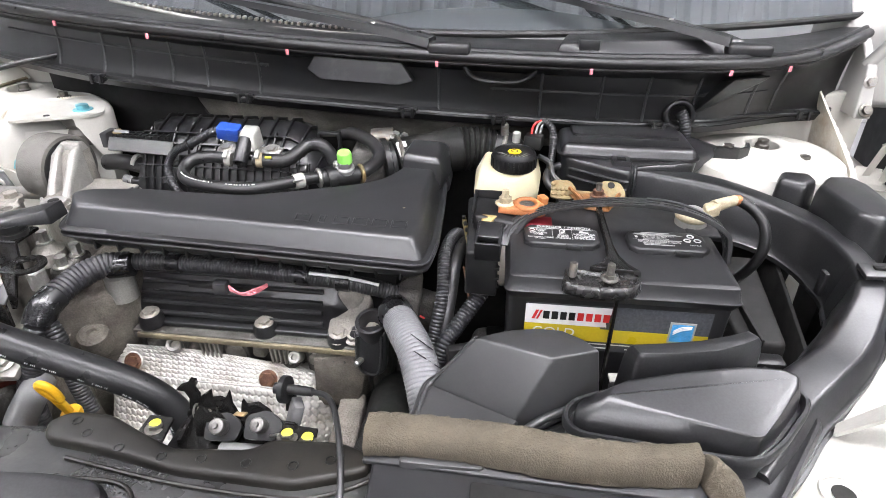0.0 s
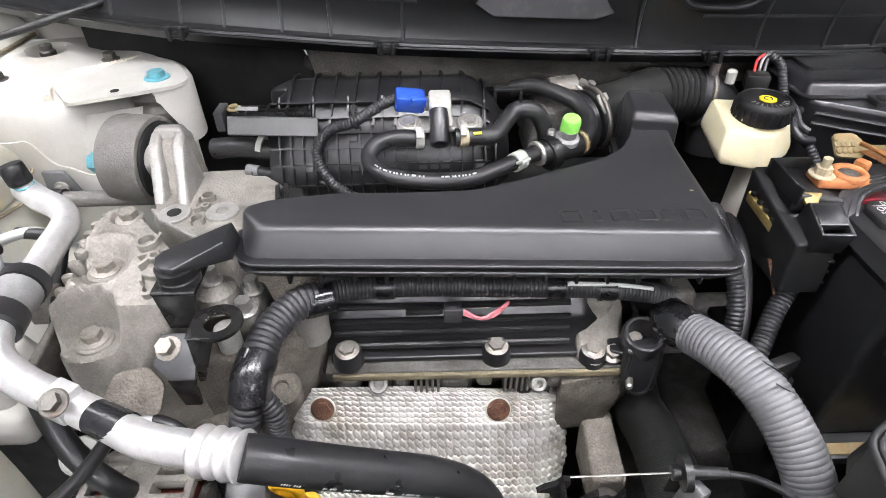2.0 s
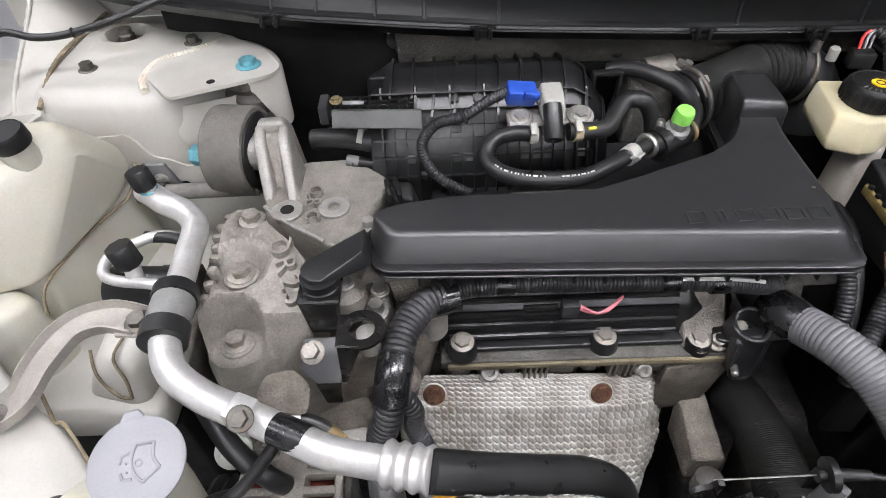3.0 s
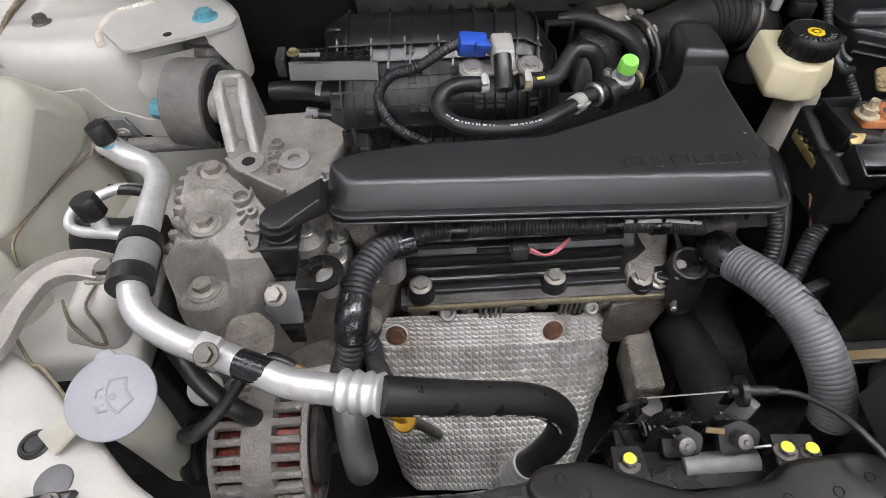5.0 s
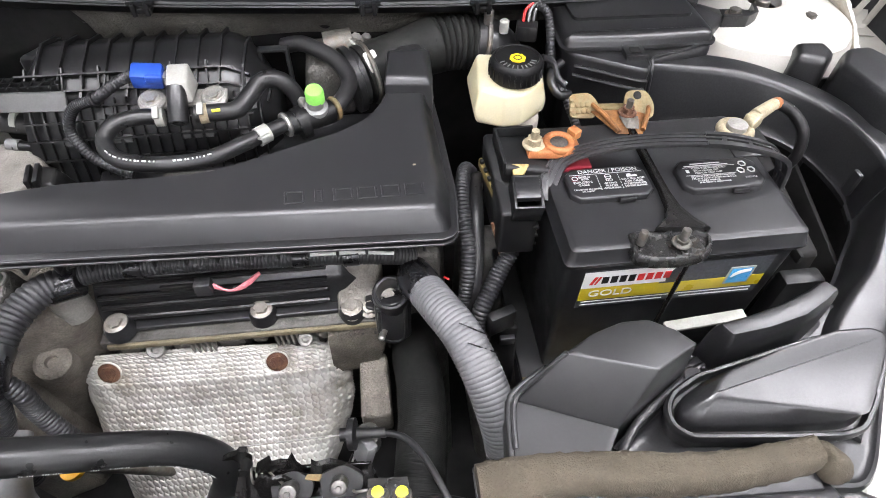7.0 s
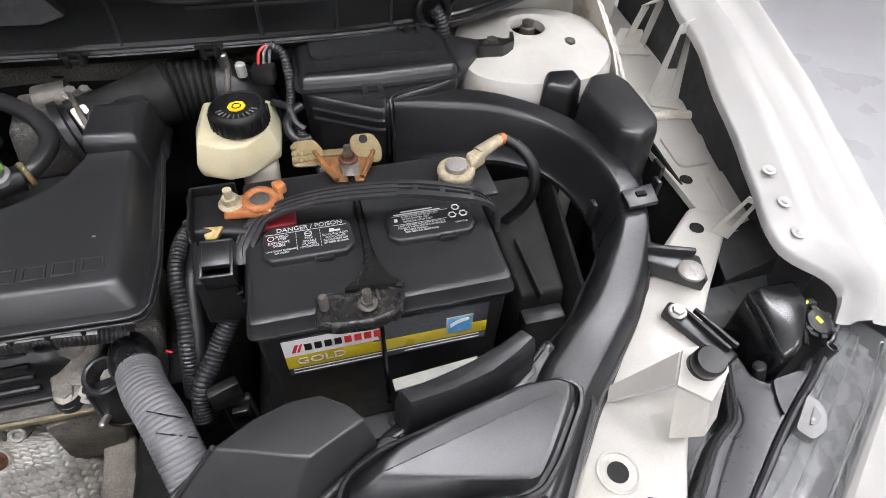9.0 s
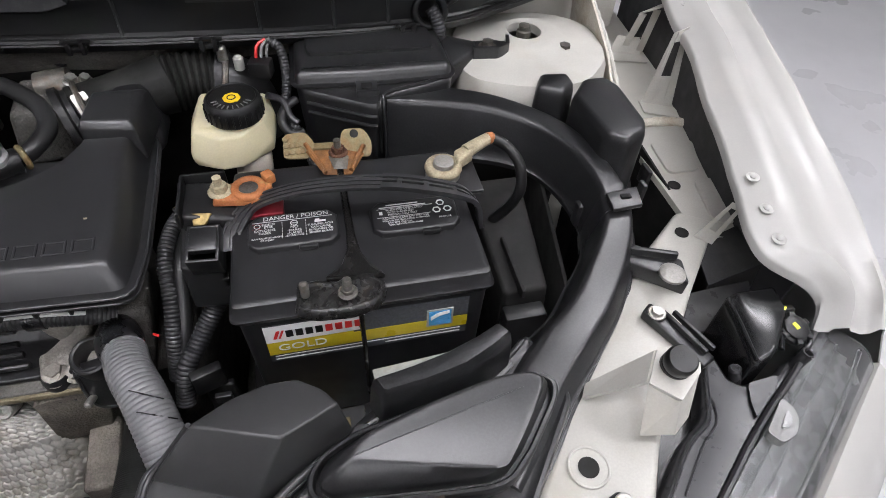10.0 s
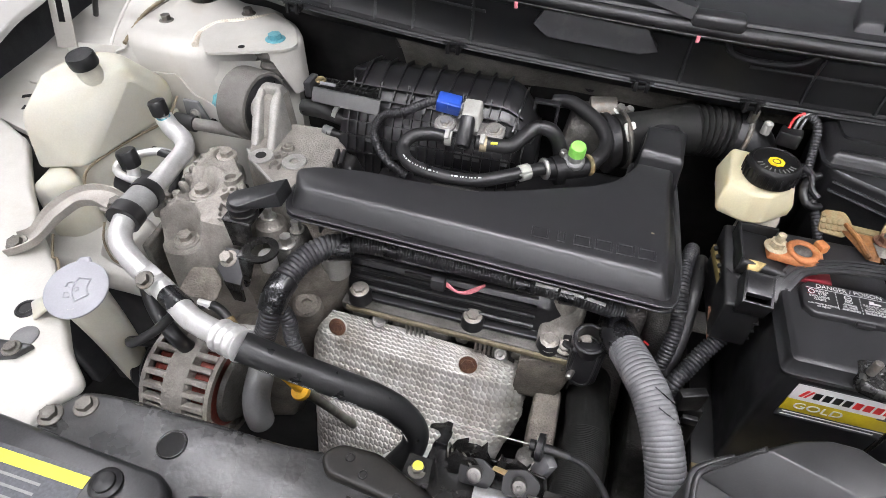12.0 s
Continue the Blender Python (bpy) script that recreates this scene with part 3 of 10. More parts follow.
part("weld_bead", tube([(-0.745, 0.80, 0.979), (-0.756, 0.828, 0.980), (-0.750, 0.868, 0.981), (-0.717, 0.888, 0.982), (-0.680, 0.929, 0.979)], 0.0052, 8, ribs=(0.004, 0.0009)), "sealer", BODY, "rough weld seam")
part("mount_cup", lathe([(0.0, 0.0), (0.033, 0.0), (0.035, -0.012), (0.030, -0.020), (0.034, -0.028), (0.030, -0.046), (0.0, -0.046)], pose(-0.640, 0.848, 0.979), 28, False), "bush", BODY, "dull grey rubber cup under the plate")
# holes and slots are flat near-black pieces that paint the shade inside
part("drain_hole", lathe([(0.0, 0), (0.005, 0), (0.005, 0.0006), (0, 0.0006)], pose(-0.672, 0.808, 0.9835), 14, False), "well", BODY)


# apron walls that close the bay at the sides, with swages
def apron_left():
    rows = []
    for z, y0, dx in ((0.958, 0.80, 0.0), (0.93, 0.792, 0.0), (0.90, 0.79, 0.004), (0.80, 0.785, 0.01), (0.70, 0.78, 0.01), (0.45, 0.78, 0.0)):
        rows.append([(-0.95, y0 - 0.01, z), (-0.88, y0, z), (-0.80, y0 + dx * 0.5, z), (-0.72, y0 + dx, z), (-0.66, y0 + 0.02, z), (-0.61, y0 + 0.05, z)])
    part("apron", thick(grid(rows), 0.003), "inner_paint", BODY, "cream inner fender wall")
    # side wall and the frame rail that runs forward below the tanks
    # side and pit walls are coloured dark to stand for the pit's shade
    part("side_wall", hull([(-0.99, 0.50, 0.40), (-0.99, 0.82, 0.40), (-0.93, 0.50, 0.40), (-0.93, 0.82, 0.40), (-0.99, 0.50, 0.86), (-0.99, 0.82, 0.87), (-0.955, 0.50, 0.86), (-0.955, 0.82, 0.87)], 0.006), "liner", BODY)
    part("pit_wall", hull([(x, y, z) for x in (-0.99, -0.95) for y in (0.22, 0.50) for z in (0.40, 0.865)], 0.004), "well", BODY, "dark added inner wall, pit shade in its colour")
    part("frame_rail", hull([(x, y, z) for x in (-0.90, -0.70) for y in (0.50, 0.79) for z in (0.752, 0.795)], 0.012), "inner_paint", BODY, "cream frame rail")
    # the rail's shaded underside, as a near-black web
    part("rail_web", hull([(x, y, z) for x in (-0.90, -0.70) for y in (0.515, 0.79) for z in (0.44, 0.75)], 0.004), "well", BODY, "rail side with the shade below painted near black")
    part("frame_gusset", hull([(-0.785, 0.525, 0.79), (-0.715, 0.505, 0.79), (-0.70, 0.58, 0.79), (-0.785, 0.60, 0.79), (-0.765, 0.54, 0.835), (-0.725, 0.53, 0.825), (-0.72, 0.58, 0.835), (-0.765, 0.59, 0.84)], 0.012, 4), "inner_paint", BODY)
    for pts in ([(-0.742, 0.569, 0.838), (-0.745, 0.541, 0.836), (-0.730, 0.522, 0.824), (-0.727, 0.512, 0.808)], [(-0.772, 0.552, 0.836), (-0.764, 0.532, 0.822), (-0.741, 0.514, 0.812), (-0.727, 0.512, 0.808)]):
        part("panel_seam", tube(pts, 0.0016, 6), "seamline", BODY, "brown dirty panel seam")
    part("rail_edge", tube([(-0.757, 0.474, 0.889), (-0.730, 0.4435, 0.8895), (-0.721, 0.441, 0.8895), (-0.684, 0.404, 0.8895)], 0.0016, 6), "seamline", BODY, "brown dirty rail edge")
    ledge = [V(p) for p in ((-1.11, 0.668), (-1.02, 0.662), (-0.955, 0.645), (-0.935, 0.80), (-0.935, 1.10), (-1.19, 1.10), (-1.175, 1.02), (-1.136, 0.872), (-1.116, 0.757))]
    part("ledge", prism(ledge, 0.875, 0.885, 0.002), "inner_paint", BODY, "dusty white inner fender ledge")
    part("wheel_liner", hull([(-1.16, 0.40, 0.45), (-1.25, 1.12, 0.45), (-1.16, 0.40, 0.90), (-1.25, 1.12, 0.99), (-1.14, 0.40, 0.45), (-1.22, 1.12, 0.45), (-1.14, 0.40, 0.90), (-1.22, 1.12, 0.99)], 0.004), "liner", BODY)
    part("slot", box((-1.02, 0.735, 0.8855), (0.045, 0.008, 0.001), 0, (0, 0, 35)), "well", BODY)
    part("slot", box((-1.005, 0.70, 0.8855), (0.018, 0.012, 0.001), 0, (0, 0, 20)), "well", BODY)
    part("ledge_swage", prism(rounded([V(p) for p in ((-1.09, 0.87), (-1.03, 0.87), (-1.0, 0.96), (-1.10, 0.97))], 0.02), 0.885, 0.889, 0.002), "inner_paint", BODY)
    part("ledge_swage", prism(rounded([V(p) for p in ((-1.07, 0.76), (-1.02, 0.76), (-1.01, 0.83), (-1.08, 0.84))], 0.02), 0.885, 0.889, 0.002), "inner_paint", BODY)
    line = spline([V(p) for p in ((-0.90, 0.778, 0.934), (-0.80, 0.781, 0.936), (-0.776, 0.781, 0.936), (-0.758, 0.780, 0.910), (-0.738, 0.779, 0.902), (-0.716, 0.777, 0.894), (-0.69, 0.781, 0.897), (-0.64, 0.795, 0.905))], 6)
    part("apron_overlap", thick(grid([line, [V((p.x, p.y - 0.004, 0.80)) for p in line], [V((p.x, p.y - 0.004, 0.60)) for p in line]]), 0.003), "inner_paint", BODY, "cream lapped panel edge")
    part("hole", lathe([(0, 0), (0.008, 0), (0.008, 0.0006), (0, 0.0006)], facing((-0.729, 0.772, 0.866), (0, -1, 0.05)), 16, False), "well", BODY)
    # the sealed panel that climbs from the tower to the ledge, and the white panel behind it
    part("upstand", thick(grid([[(-0.868, 0.79, 0.960), (-0.874, 0.85, 0.978), (-0.879, 0.90, 0.980), (-0.877, 0.95, 0.980), (-0.872, 1.03, 0.980)],
                                [(-0.885, 0.79, 0.952), (-0.897, 0.85, 0.972), (-0.902, 0.90, 0.990), (-0.905, 0.95, 1.000), (-0.905, 1.03, 1.02)],
                                [(-0.915, 0.79, 0.925), (-0.930, 0.85, 0.955), (-0.935, 0.90, 0.978), (-0.937, 0.95, 1.003), (-0.94, 1.03, 1.05)],
                                [(-0.925, 0.79, 0.89), (-0.940, 0.85, 0.89), (-0.945, 0.90, 0.89), (-0.947, 0.95, 0.89), (-0.95, 1.03, 0.89)]]), 0.003), "inner_paint", BODY, "white panel with rough sealed edge")
    part("sealer_bead", tube([(-0.868, 0.795, 0.966), (-0.875, 0.85, 0.980), (-0.880, 0.90, 0.983), (-0.878, 0.95, 0.983), (-0.873, 1.02, 0.983)], 0.0032, 8, ribs=(0.011, 0.0008)), "seamline", BODY)
    part("sealer_bead", tube([(-0.915, 0.79, 0.927), (-0.930, 0.85, 0.957), (-0.935, 0.90, 0.980), (-0.937, 0.95, 1.005), (-0.94, 1.03, 1.052)], 0.0035, 8, ribs=(0.016, 0.0012)), "inner_paint", BODY)
    part("side_panel", thick(grid([[(-1.00, 1.02, 1.09), (-0.92, 1.04, 1.09), (-0.80, 1.045, 1.085), (-0.745, 1.03, 1.08)], [(-1.00, 1.02, 0.97), (-0.92, 1.04, 0.97), (-0.80, 1.045, 0.97), (-0.745, 1.03, 0.97)]]), 0.004), "inner_paint", BODY, "white panel beside the cowl")
    for u0, u1, v0, v1 in ((0, 0.32, 0.0, 1.0), (0.68, 1, 0.0, 1.0), (0.32, 0.68, 0.0, 0.45)):
        f0, f1, h0, h1 = V((-1.104, 0.876, 0.887)), V((-1.068, 0.882, 0.887)), V((-1.089, 0.893, 0.985)), V((-1.057, 0.902, 0.985))
        at = lambda u, v: f0.lerp(f1, u).lerp(h0.lerp(h1, u), v)
        part("bracket_leg", plate([at(u0, v0), at(u1, v0), at(u1, v1), at(u0, v1)]), "inner_paint", BODY, "white slotted fender bracket")


apron_left()


def ledge_right():
    poly = [V(p) for p in ((0.56, 0.92), (0.545, 0.79), (0.536, 0.69), (0.537, 0.635), (0.537, 0.553), (0.585, 0.545), (0.600, 0.59), (0.618, 0.64), (0.634, 0.715), (0.642, 0.80), (0.66, 0.90), (0.68, 1.12), (0.56, 1.12))]
    part("ledge", prism(poly, 0.868, 0.877, 0.002), "inner_paint", BODY, "dusty white inner fender ledge")
    part("ledge_swage", prism(rounded([V(p) for p in ((0.555, 0.66), (0.60, 0.66), (0.62, 0.72), (0.56, 0.725))], 0.012), 0.877, 0.8805, 0.0015), "inner_paint", BODY)
    part("ledge_swage", prism(rounded([V(p) for p in ((0.565, 0.57), (0.60, 0.565), (0.615, 0.64), (0.58, 0.645))], 0.012), 0.877, 0.8805, 0.0015), "inner_paint", BODY)
    part("hole", lathe([(0, 0), (0.008, 0), (0.008, 0.0006), (0, 0.0006)], pose(0.552, 0.640, 0.8775), 14, False), "well", BODY)
    part("hole", lathe([(0, 0), (0.007, 0), (0.007, 0.0006), (0, 0.0006)], pose(0.585, 0.93, 0.8775), 14, False), "well", BODY)
    part("upstand", thick(grid([[(0.53, 0.98, 1.02), (0.535, 0.90, 0.975), (0.535, 0.84, 0.945), (0.538, 0.80, 0.90)],
                                [(0.545, 0.98, 0.87), (0.547, 0.90, 0.87), (0.547, 0.84, 0.87), (0.547, 0.80, 0.87)]]), 0.003), "sealer", BODY, "white panel with rough sealer")
    part("sealer_bead", tube([(0.535, 0.98, 1.0), (0.54, 0.91, 0.97), (0.545, 0.86, 0.94), (0.55, 0.81, 0.90), (0.548, 0.77, 0.885)], lambda f: 0.005 - 0.002 * f, 8, ribs=(0.016, 0.0012)), "inner_paint", BODY)
    part("sealer_bead", tube([(0.565, 0.765, 0.879), (0.60, 0.763, 0.881), (0.628, 0.758, 0.879)], 0.007, 10, ribs=(0.012, 0.0012)), "sealer", BODY)
    # near-black apron: the shade behind the duct is put into its colour
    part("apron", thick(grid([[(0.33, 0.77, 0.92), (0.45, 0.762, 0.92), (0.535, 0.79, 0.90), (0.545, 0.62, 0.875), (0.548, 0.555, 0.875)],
                              [(0.33, 0.77, 0.45), (0.45, 0.76, 0.45), (0.53, 0.79, 0.45), (0.54, 0.62, 0.45), (0.545, 0.555, 0.45)]]), 0.003), "well", BODY, "lower apron, shade behind the duct painted near black")
    # slotted brackets that hold the fender up
    f0, f1, h0, h1 = V((0.592, 0.815, 0.879)), V((0.631, 0.797, 0.879)), V((0.607, 0.817, 0.982)), V((0.632, 0.824, 0.986))
    at = lambda u, v: f0.lerp(f1, u).lerp(h0.lerp(h1, u), v)
    for u0, u1, v0, v1 in ((0, 0.30, 0.0, 1.0), (0.70, 1, 0.0, 1.0), (0.30, 0.70, 0.0, 0.40), (0.30, 0.70, 0.86, 1.0)):
        part("bracket_leg", plate([at(u0, v0), at(u1, v0), at(u1, v1), at(u0, v1)]), "inner_paint", BODY, "white slotted fender bracket")
    part("bracket_foot", plate([(0.585, 0.79, 0.8785), (0.635, 0.765, 0.8785), (0.633, 0.80, 0.8785), (0.59, 0.818, 0.8785)]), "inner_paint", BODY)
    f0, f1, h0, h1 = V((0.532, 0.556, 0.878)), V((0.546, 0.541, 0.878)), V((0.541, 0.541, 0.942)), V((0.548, 0.532, 0.942))
    at = lambda u, v: f0.lerp(f1, u).lerp(h0.lerp(h1, u), v)
    for u0, u1, v0, v1 in ((0, 0.28, 0.0, 1.0), (0.72, 1, 0.0, 1.0), (0.28, 0.72, 0.0, 0.30), (0.28, 0.72, 0.9, 1.0)):
        part("bracket_leg", plate([at(u0, v0), at(u1, v0), at(u1, v1), at(u0, v1)]), "inner_paint", BODY, "white slotted fender bracket")
    part("bracket_foot", plate([(0.600, 0.93, 0.879), (0.652, 0.915, 0.879), (0.655, 0.975, 0.879), (0.605, 0.99, 0.879)]), "inner_paint", BODY)
    part("bracket_foot", plate([(0.604, 0.955, 0.88), (0.652, 0.940, 0.88), (0.648, 0.95, 0.905), (0.615, 0.962, 0.905)]), "inner_paint", BODY)
    for a, b in (((0.645, 0.945, 0.885), (0.640, 0.925, 0.962)), ((0.622, 0.955, 0.885), (0.628, 0.94, 0.95))):
        a, b = V(a), V(b)
        part("bracket_leg", plate([a, a + V((0.010, -0.003, 0)), b + V((0.010, -0.003, 0)), b]), "inner_paint", BODY)
    part("bracket_head", plate([(0.626, 0.94, 0.95), (0.655, 0.93, 0.968), (0.66, 0.90, 0.985), (0.636, 0.92, 0.965)]), "inner_paint", BODY)
    part("fender_liner", thick(grid([[(0.690, 1.10, 0.985), (0.662, 0.90, 0.975), (0.630, 0.77, 0.965), (0.606, 0.66, 0.955), (0.588, 0.56, 0.94), (0.60, 0.47, 0.92)], [(0.700, 1.10, 0.45), (0.675, 0.90, 0.45), (0.645, 0.77, 0.45), (0.625, 0.66, 0.45), (0.605, 0.56, 0.45), (0.61, 0.47, 0.45)]]), 0.003), "liner", BODY, "dark inner fender liner")
    part("wheelhouse", thick(grid([[(0.53, 0.548, 0.872), (0.575, 0.556, 0.880), (0.622, 0.57, 0.884)], [(0.526, 0.50, 0.858), (0.57, 0.505, 0.868), (0.615, 0.515, 0.872)], [(0.52, 0.492, 0.80), (0.57, 0.497, 0.80), (0.62, 0.505, 0.80)]]), 0.003), "wheelhouse", BODY, "dusty dark wheelhouse cover")
    part("wheelhouse", thick(grid([[(0.505, 0.50, 0.848), (0.54, 0.496, 0.858), (0.572, 0.496, 0.860), (0.585, 0.49, 0.83)], [(0.478, 0.456, 0.836), (0.52, 0.456, 0.842), (0.566, 0.466, 0.846), (0.58, 0.462, 0.81)], [(0.47, 0.44, 0.77), (0.52, 0.44, 0.77), (0.56, 0.44, 0.77), (0.58, 0.44, 0.77)]]), 0.003), "wheelhouse", BODY, "dusty dark wheelhouse cover")
    part("wheel_liner", hull([(0.60, 0.50, 0.45), (0.60, 1.1, 0.45), (0.60, 0.50, 0.80), (0.60, 1.1, 0.85), (0.72, 0.50, 0.45), (0.74, 1.1, 0.45), (0.64, 0.5, 0.80), (0.70, 1.1, 0.85)], 0.01), "liner", BODY)
    for at in ((0.562, 0.553, 0.9628), (0.5535, 0.482, 0.9455), (0.557, 0.515, 0.9545), (0.656, 0.88, 0.990)):
        piece("fender_bolt", "fbolt", lambda: join(lathe([(0.0068, 0), (0.0068, 0.0006), (0.0055, 0.0010), (0, 0.0011)], Matrix(), 20), lathe([(0.0035, 0.001), (0.0035, 0.002), (0.002, 0.0026), (0, 0.0026)], Matrix(), 14)), "paint", BODY, facing(at, (-0.1, -0.1, 1)))


ledge_right()


def rails():
    """The white side members that carry the lamps, falling away at the inner edge."""
    r = [V(p) for p in ((0.20, 0.20), (0.30, 0.20), (0.378, 0.335), (0.42, 0.40), (0.49, 0.485), (0.57, 0.572), (0.535, 0.60), (0.474, 0.552), (0.42, 0.50), (0.335, 0.41), (0.275, 0.335), (0.22, 0.26))]
    tilt = lambda x, y: 0.055 * (x - 0.36)
    part("front_rail", moulded(rounded(r, 0.01, 3), [(0.001, 0.838), (0, 0.84), (0, 0.862), (0.002, 0.866), (0.006, 0.868)], tilt), "inner_paint", BODY, "white front side rail with bolt holes", smooth=40)
    part("hole", lathe([(0, 0), (0.009, 0), (0.009, 0.0006), (0, 0.0006)], pose(0.314, 0.337, 0.8660), 18, False), "well", BODY)
    part("hole", lathe([(0, 0), (0.008, 0), (0.008, 0.0006), (0, 0.0006)], pose(0.52, 0.563, 0.8775), 18, False), "well", BODY)
    part("hole_ring", ring(pose(0.314, 0.337, 0.8665), 0.017, 0.0012), "inner_paint", BODY)
    l = [V(p) for p in ((-0.60, 0.20), (-0.60, 0.29), (-0.585, 0.318), (-0.625, 0.345), (-0.68, 0.40), (-0.727, 0.442), (-0.767, 0.468), (-0.852, 0.542), (-0.933, 0.624), (-1.02, 0.66), (-1.02, 0.45), (-0.86, 0.33), (-0.72, 0.20))]
    tl = lambda x, y: 0.02 * (-x - 0.65)
    part("front_rail", moulded(rounded(l, 0.012, 3), [(0.001, 0.872), (0, 0.874), (0, 0.882), (0.002, 0.886), (0.006, 0.888)], tl), "inner_paint", BODY, "white front side rail with plugged holes", smooth=40)
    for at, rr, m_, nm in (((-0.675, 0.343, 0.8885), 0.0135, "cable", "plug"), ((-0.700, 0.373, 0.889), 0.012, "dull", "clip")):
        part(nm, lathe([(rr, 0), (rr, 0.001), (rr * 0.9, 0.002), (0, 0.0022)], pose(*at), 22, False), m_, BODY)
    part("clip", ring(pose(-0.700, 0.373, 0.891), 0.0085, 0.0018), "dull", BODY)
    # bumper bracket with its rubber stop
    part("stop_bracket", plate([(0.333, 0.394, 0.869), (0.366, 0.372, 0.925), (0.386, 0.398, 0.925), (0.341, 0.407, 0.869)], 0.003), "inner_paint", BODY, "white pressed bracket with a rubber stop")
    part("stop_bracket", plate([(0.365, 0.371, 0.9255), (0.384, 0.352, 0.9255), (0.412, 0.372, 0.9255), (0.416, 0.380, 0.9255), (0.400, 0.400, 0.9255), (0.386, 0.399, 0.9255)], 0.003), "inner_paint", BODY)
    part("stop_bracket", plate([(0.384, 0.352, 0.925), (0.412, 0.372, 0.925), (0.405, 0.352, 0.890), (0.386, 0.340, 0.890)], 0.003), "inner_paint", BODY)
    part("stop_bracket", plate([(0.365, 0.371, 0.925), (0.384, 0.352, 0.925), (0.386, 0.340, 0.890), (0.359, 0.347, 0.885)], 0.003), "inner_paint", BODY)
    part("rubber_stop", lathe([(0.0, -0.012), (0.0128, -0.012), (0.0128, -0.004), (0.0118, -0.003), (0.0128, -0.001), (0.0128, 0.008), (0.0110, 0.012), (0, 0.0125)], facing((0.392, 0.379, 0.938), (-0.15, -0.25, 1)), 24, False), "dull", BODY, "black ribbed rubber stop")


rails()

# bolted black bracket of the air duct on the rail
DB = thing("duct_bracket", "black plastic bracket bolted to the white rail", "bracket", (0.463, 0.492, 0.876))
part("arm", hull([(0.425, 0.52, 0.877), (0.44, 0.545, 0.877), (0.478, 0.482, 0.873), (0.485, 0.512, 0.878), (0.425, 0.52, 0.897), (0.44, 0.545, 0.897), (0.478, 0.482, 0.895), (0.485, 0.512, 0.897)], 0.003), "satin", DB)
part("rib", box((0.455, 0.522, 0.901), (0.05, 0.006, 0.010), 0.002, (0, 0, -20)), "satin", DB)
part("washer", lathe([(0.0135, 0), (0.0135, 0.003), (0.011, 0.005), (0.004, 0.006), (0, 0.005)], pose(0.463, 0.494, 0.897), 22, False), "cast_light", DB, "corroded round clip")
LT = thing("lamp_tab", "black plastic headlamp tab screwed to the white rail", "bracket", (0.432, 0.457, 0.873))
part("tab", hull([(0.420, 0.465, 0.873), (0.432, 0.474, 0.873), (0.444, 0.462, 0.874), (0.468, 0.405, 0.872), (0.452, 0.398, 0.872), (0.42, 0.465, 0.885), (0.432, 0.474, 0.885), (0.444, 0.462, 0.886), (0.468, 0.405, 0.880), (0.452, 0.398, 0.880)], 0.003), "satin", LT)
part("rib", box((0.449, 0.432, 0.886), (0.004, 0.05, 0.006), 0.001, (0, 0, 20)), "satin", LT)
part("rib", box((0.458, 0.434, 0.886), (0.004, 0.05, 0.006), 0.001, (0, 0, 20)), "satin", LT)
bolt(LT, (0.432, 0.459, 0.886), (0, 0, 1), 0.006, "steel", 10, 0.004)
LT2 = thing("lamp_tab", "black plastic headlamp tab screwed to the white rail", "bracket", (0.325, 0.30, 0.868))
part("tab", hull([(0.312, 0.307, 0.866), (0.326, 0.312, 0.866), (0.338, 0.30, 0.866), (0.345, 0.25, 0.866), (0.322, 0.25, 0.866), (0.312, 0.307, 0.878), (0.326, 0.312, 0.878), (0.338, 0.30, 0.878), (0.345, 0.25, 0.872), (0.322, 0.25, 0.872)], 0.003), "satin", LT2)
bolt(LT2, (0.326, 0.300, 0.878), (0, 0, 1), 0.006, "steel", 10, 0.004)
LT3 = thing("lamp_tab", "black plastic headlamp tab screwed to the white rail", "bracket", (-0.66, 0.32, 0.888))
part("tab", hull([(-0.652, 0.335, 0.888), (-0.662, 0.318, 0.888), (-0.72, 0.295, 0.888), (-0.71, 0.33, 0.888), (-0.652, 0.335, 0.898), (-0.662, 0.318, 0.898), (-0.72, 0.295, 0.896), (-0.71, 0.33, 0.896)], 0.003), "satin", LT3)
bolt(LT3, (-0.667, 0.324, 0.898), (0, 0, 1), 0.006, "steel_dark", 10, 0.004)


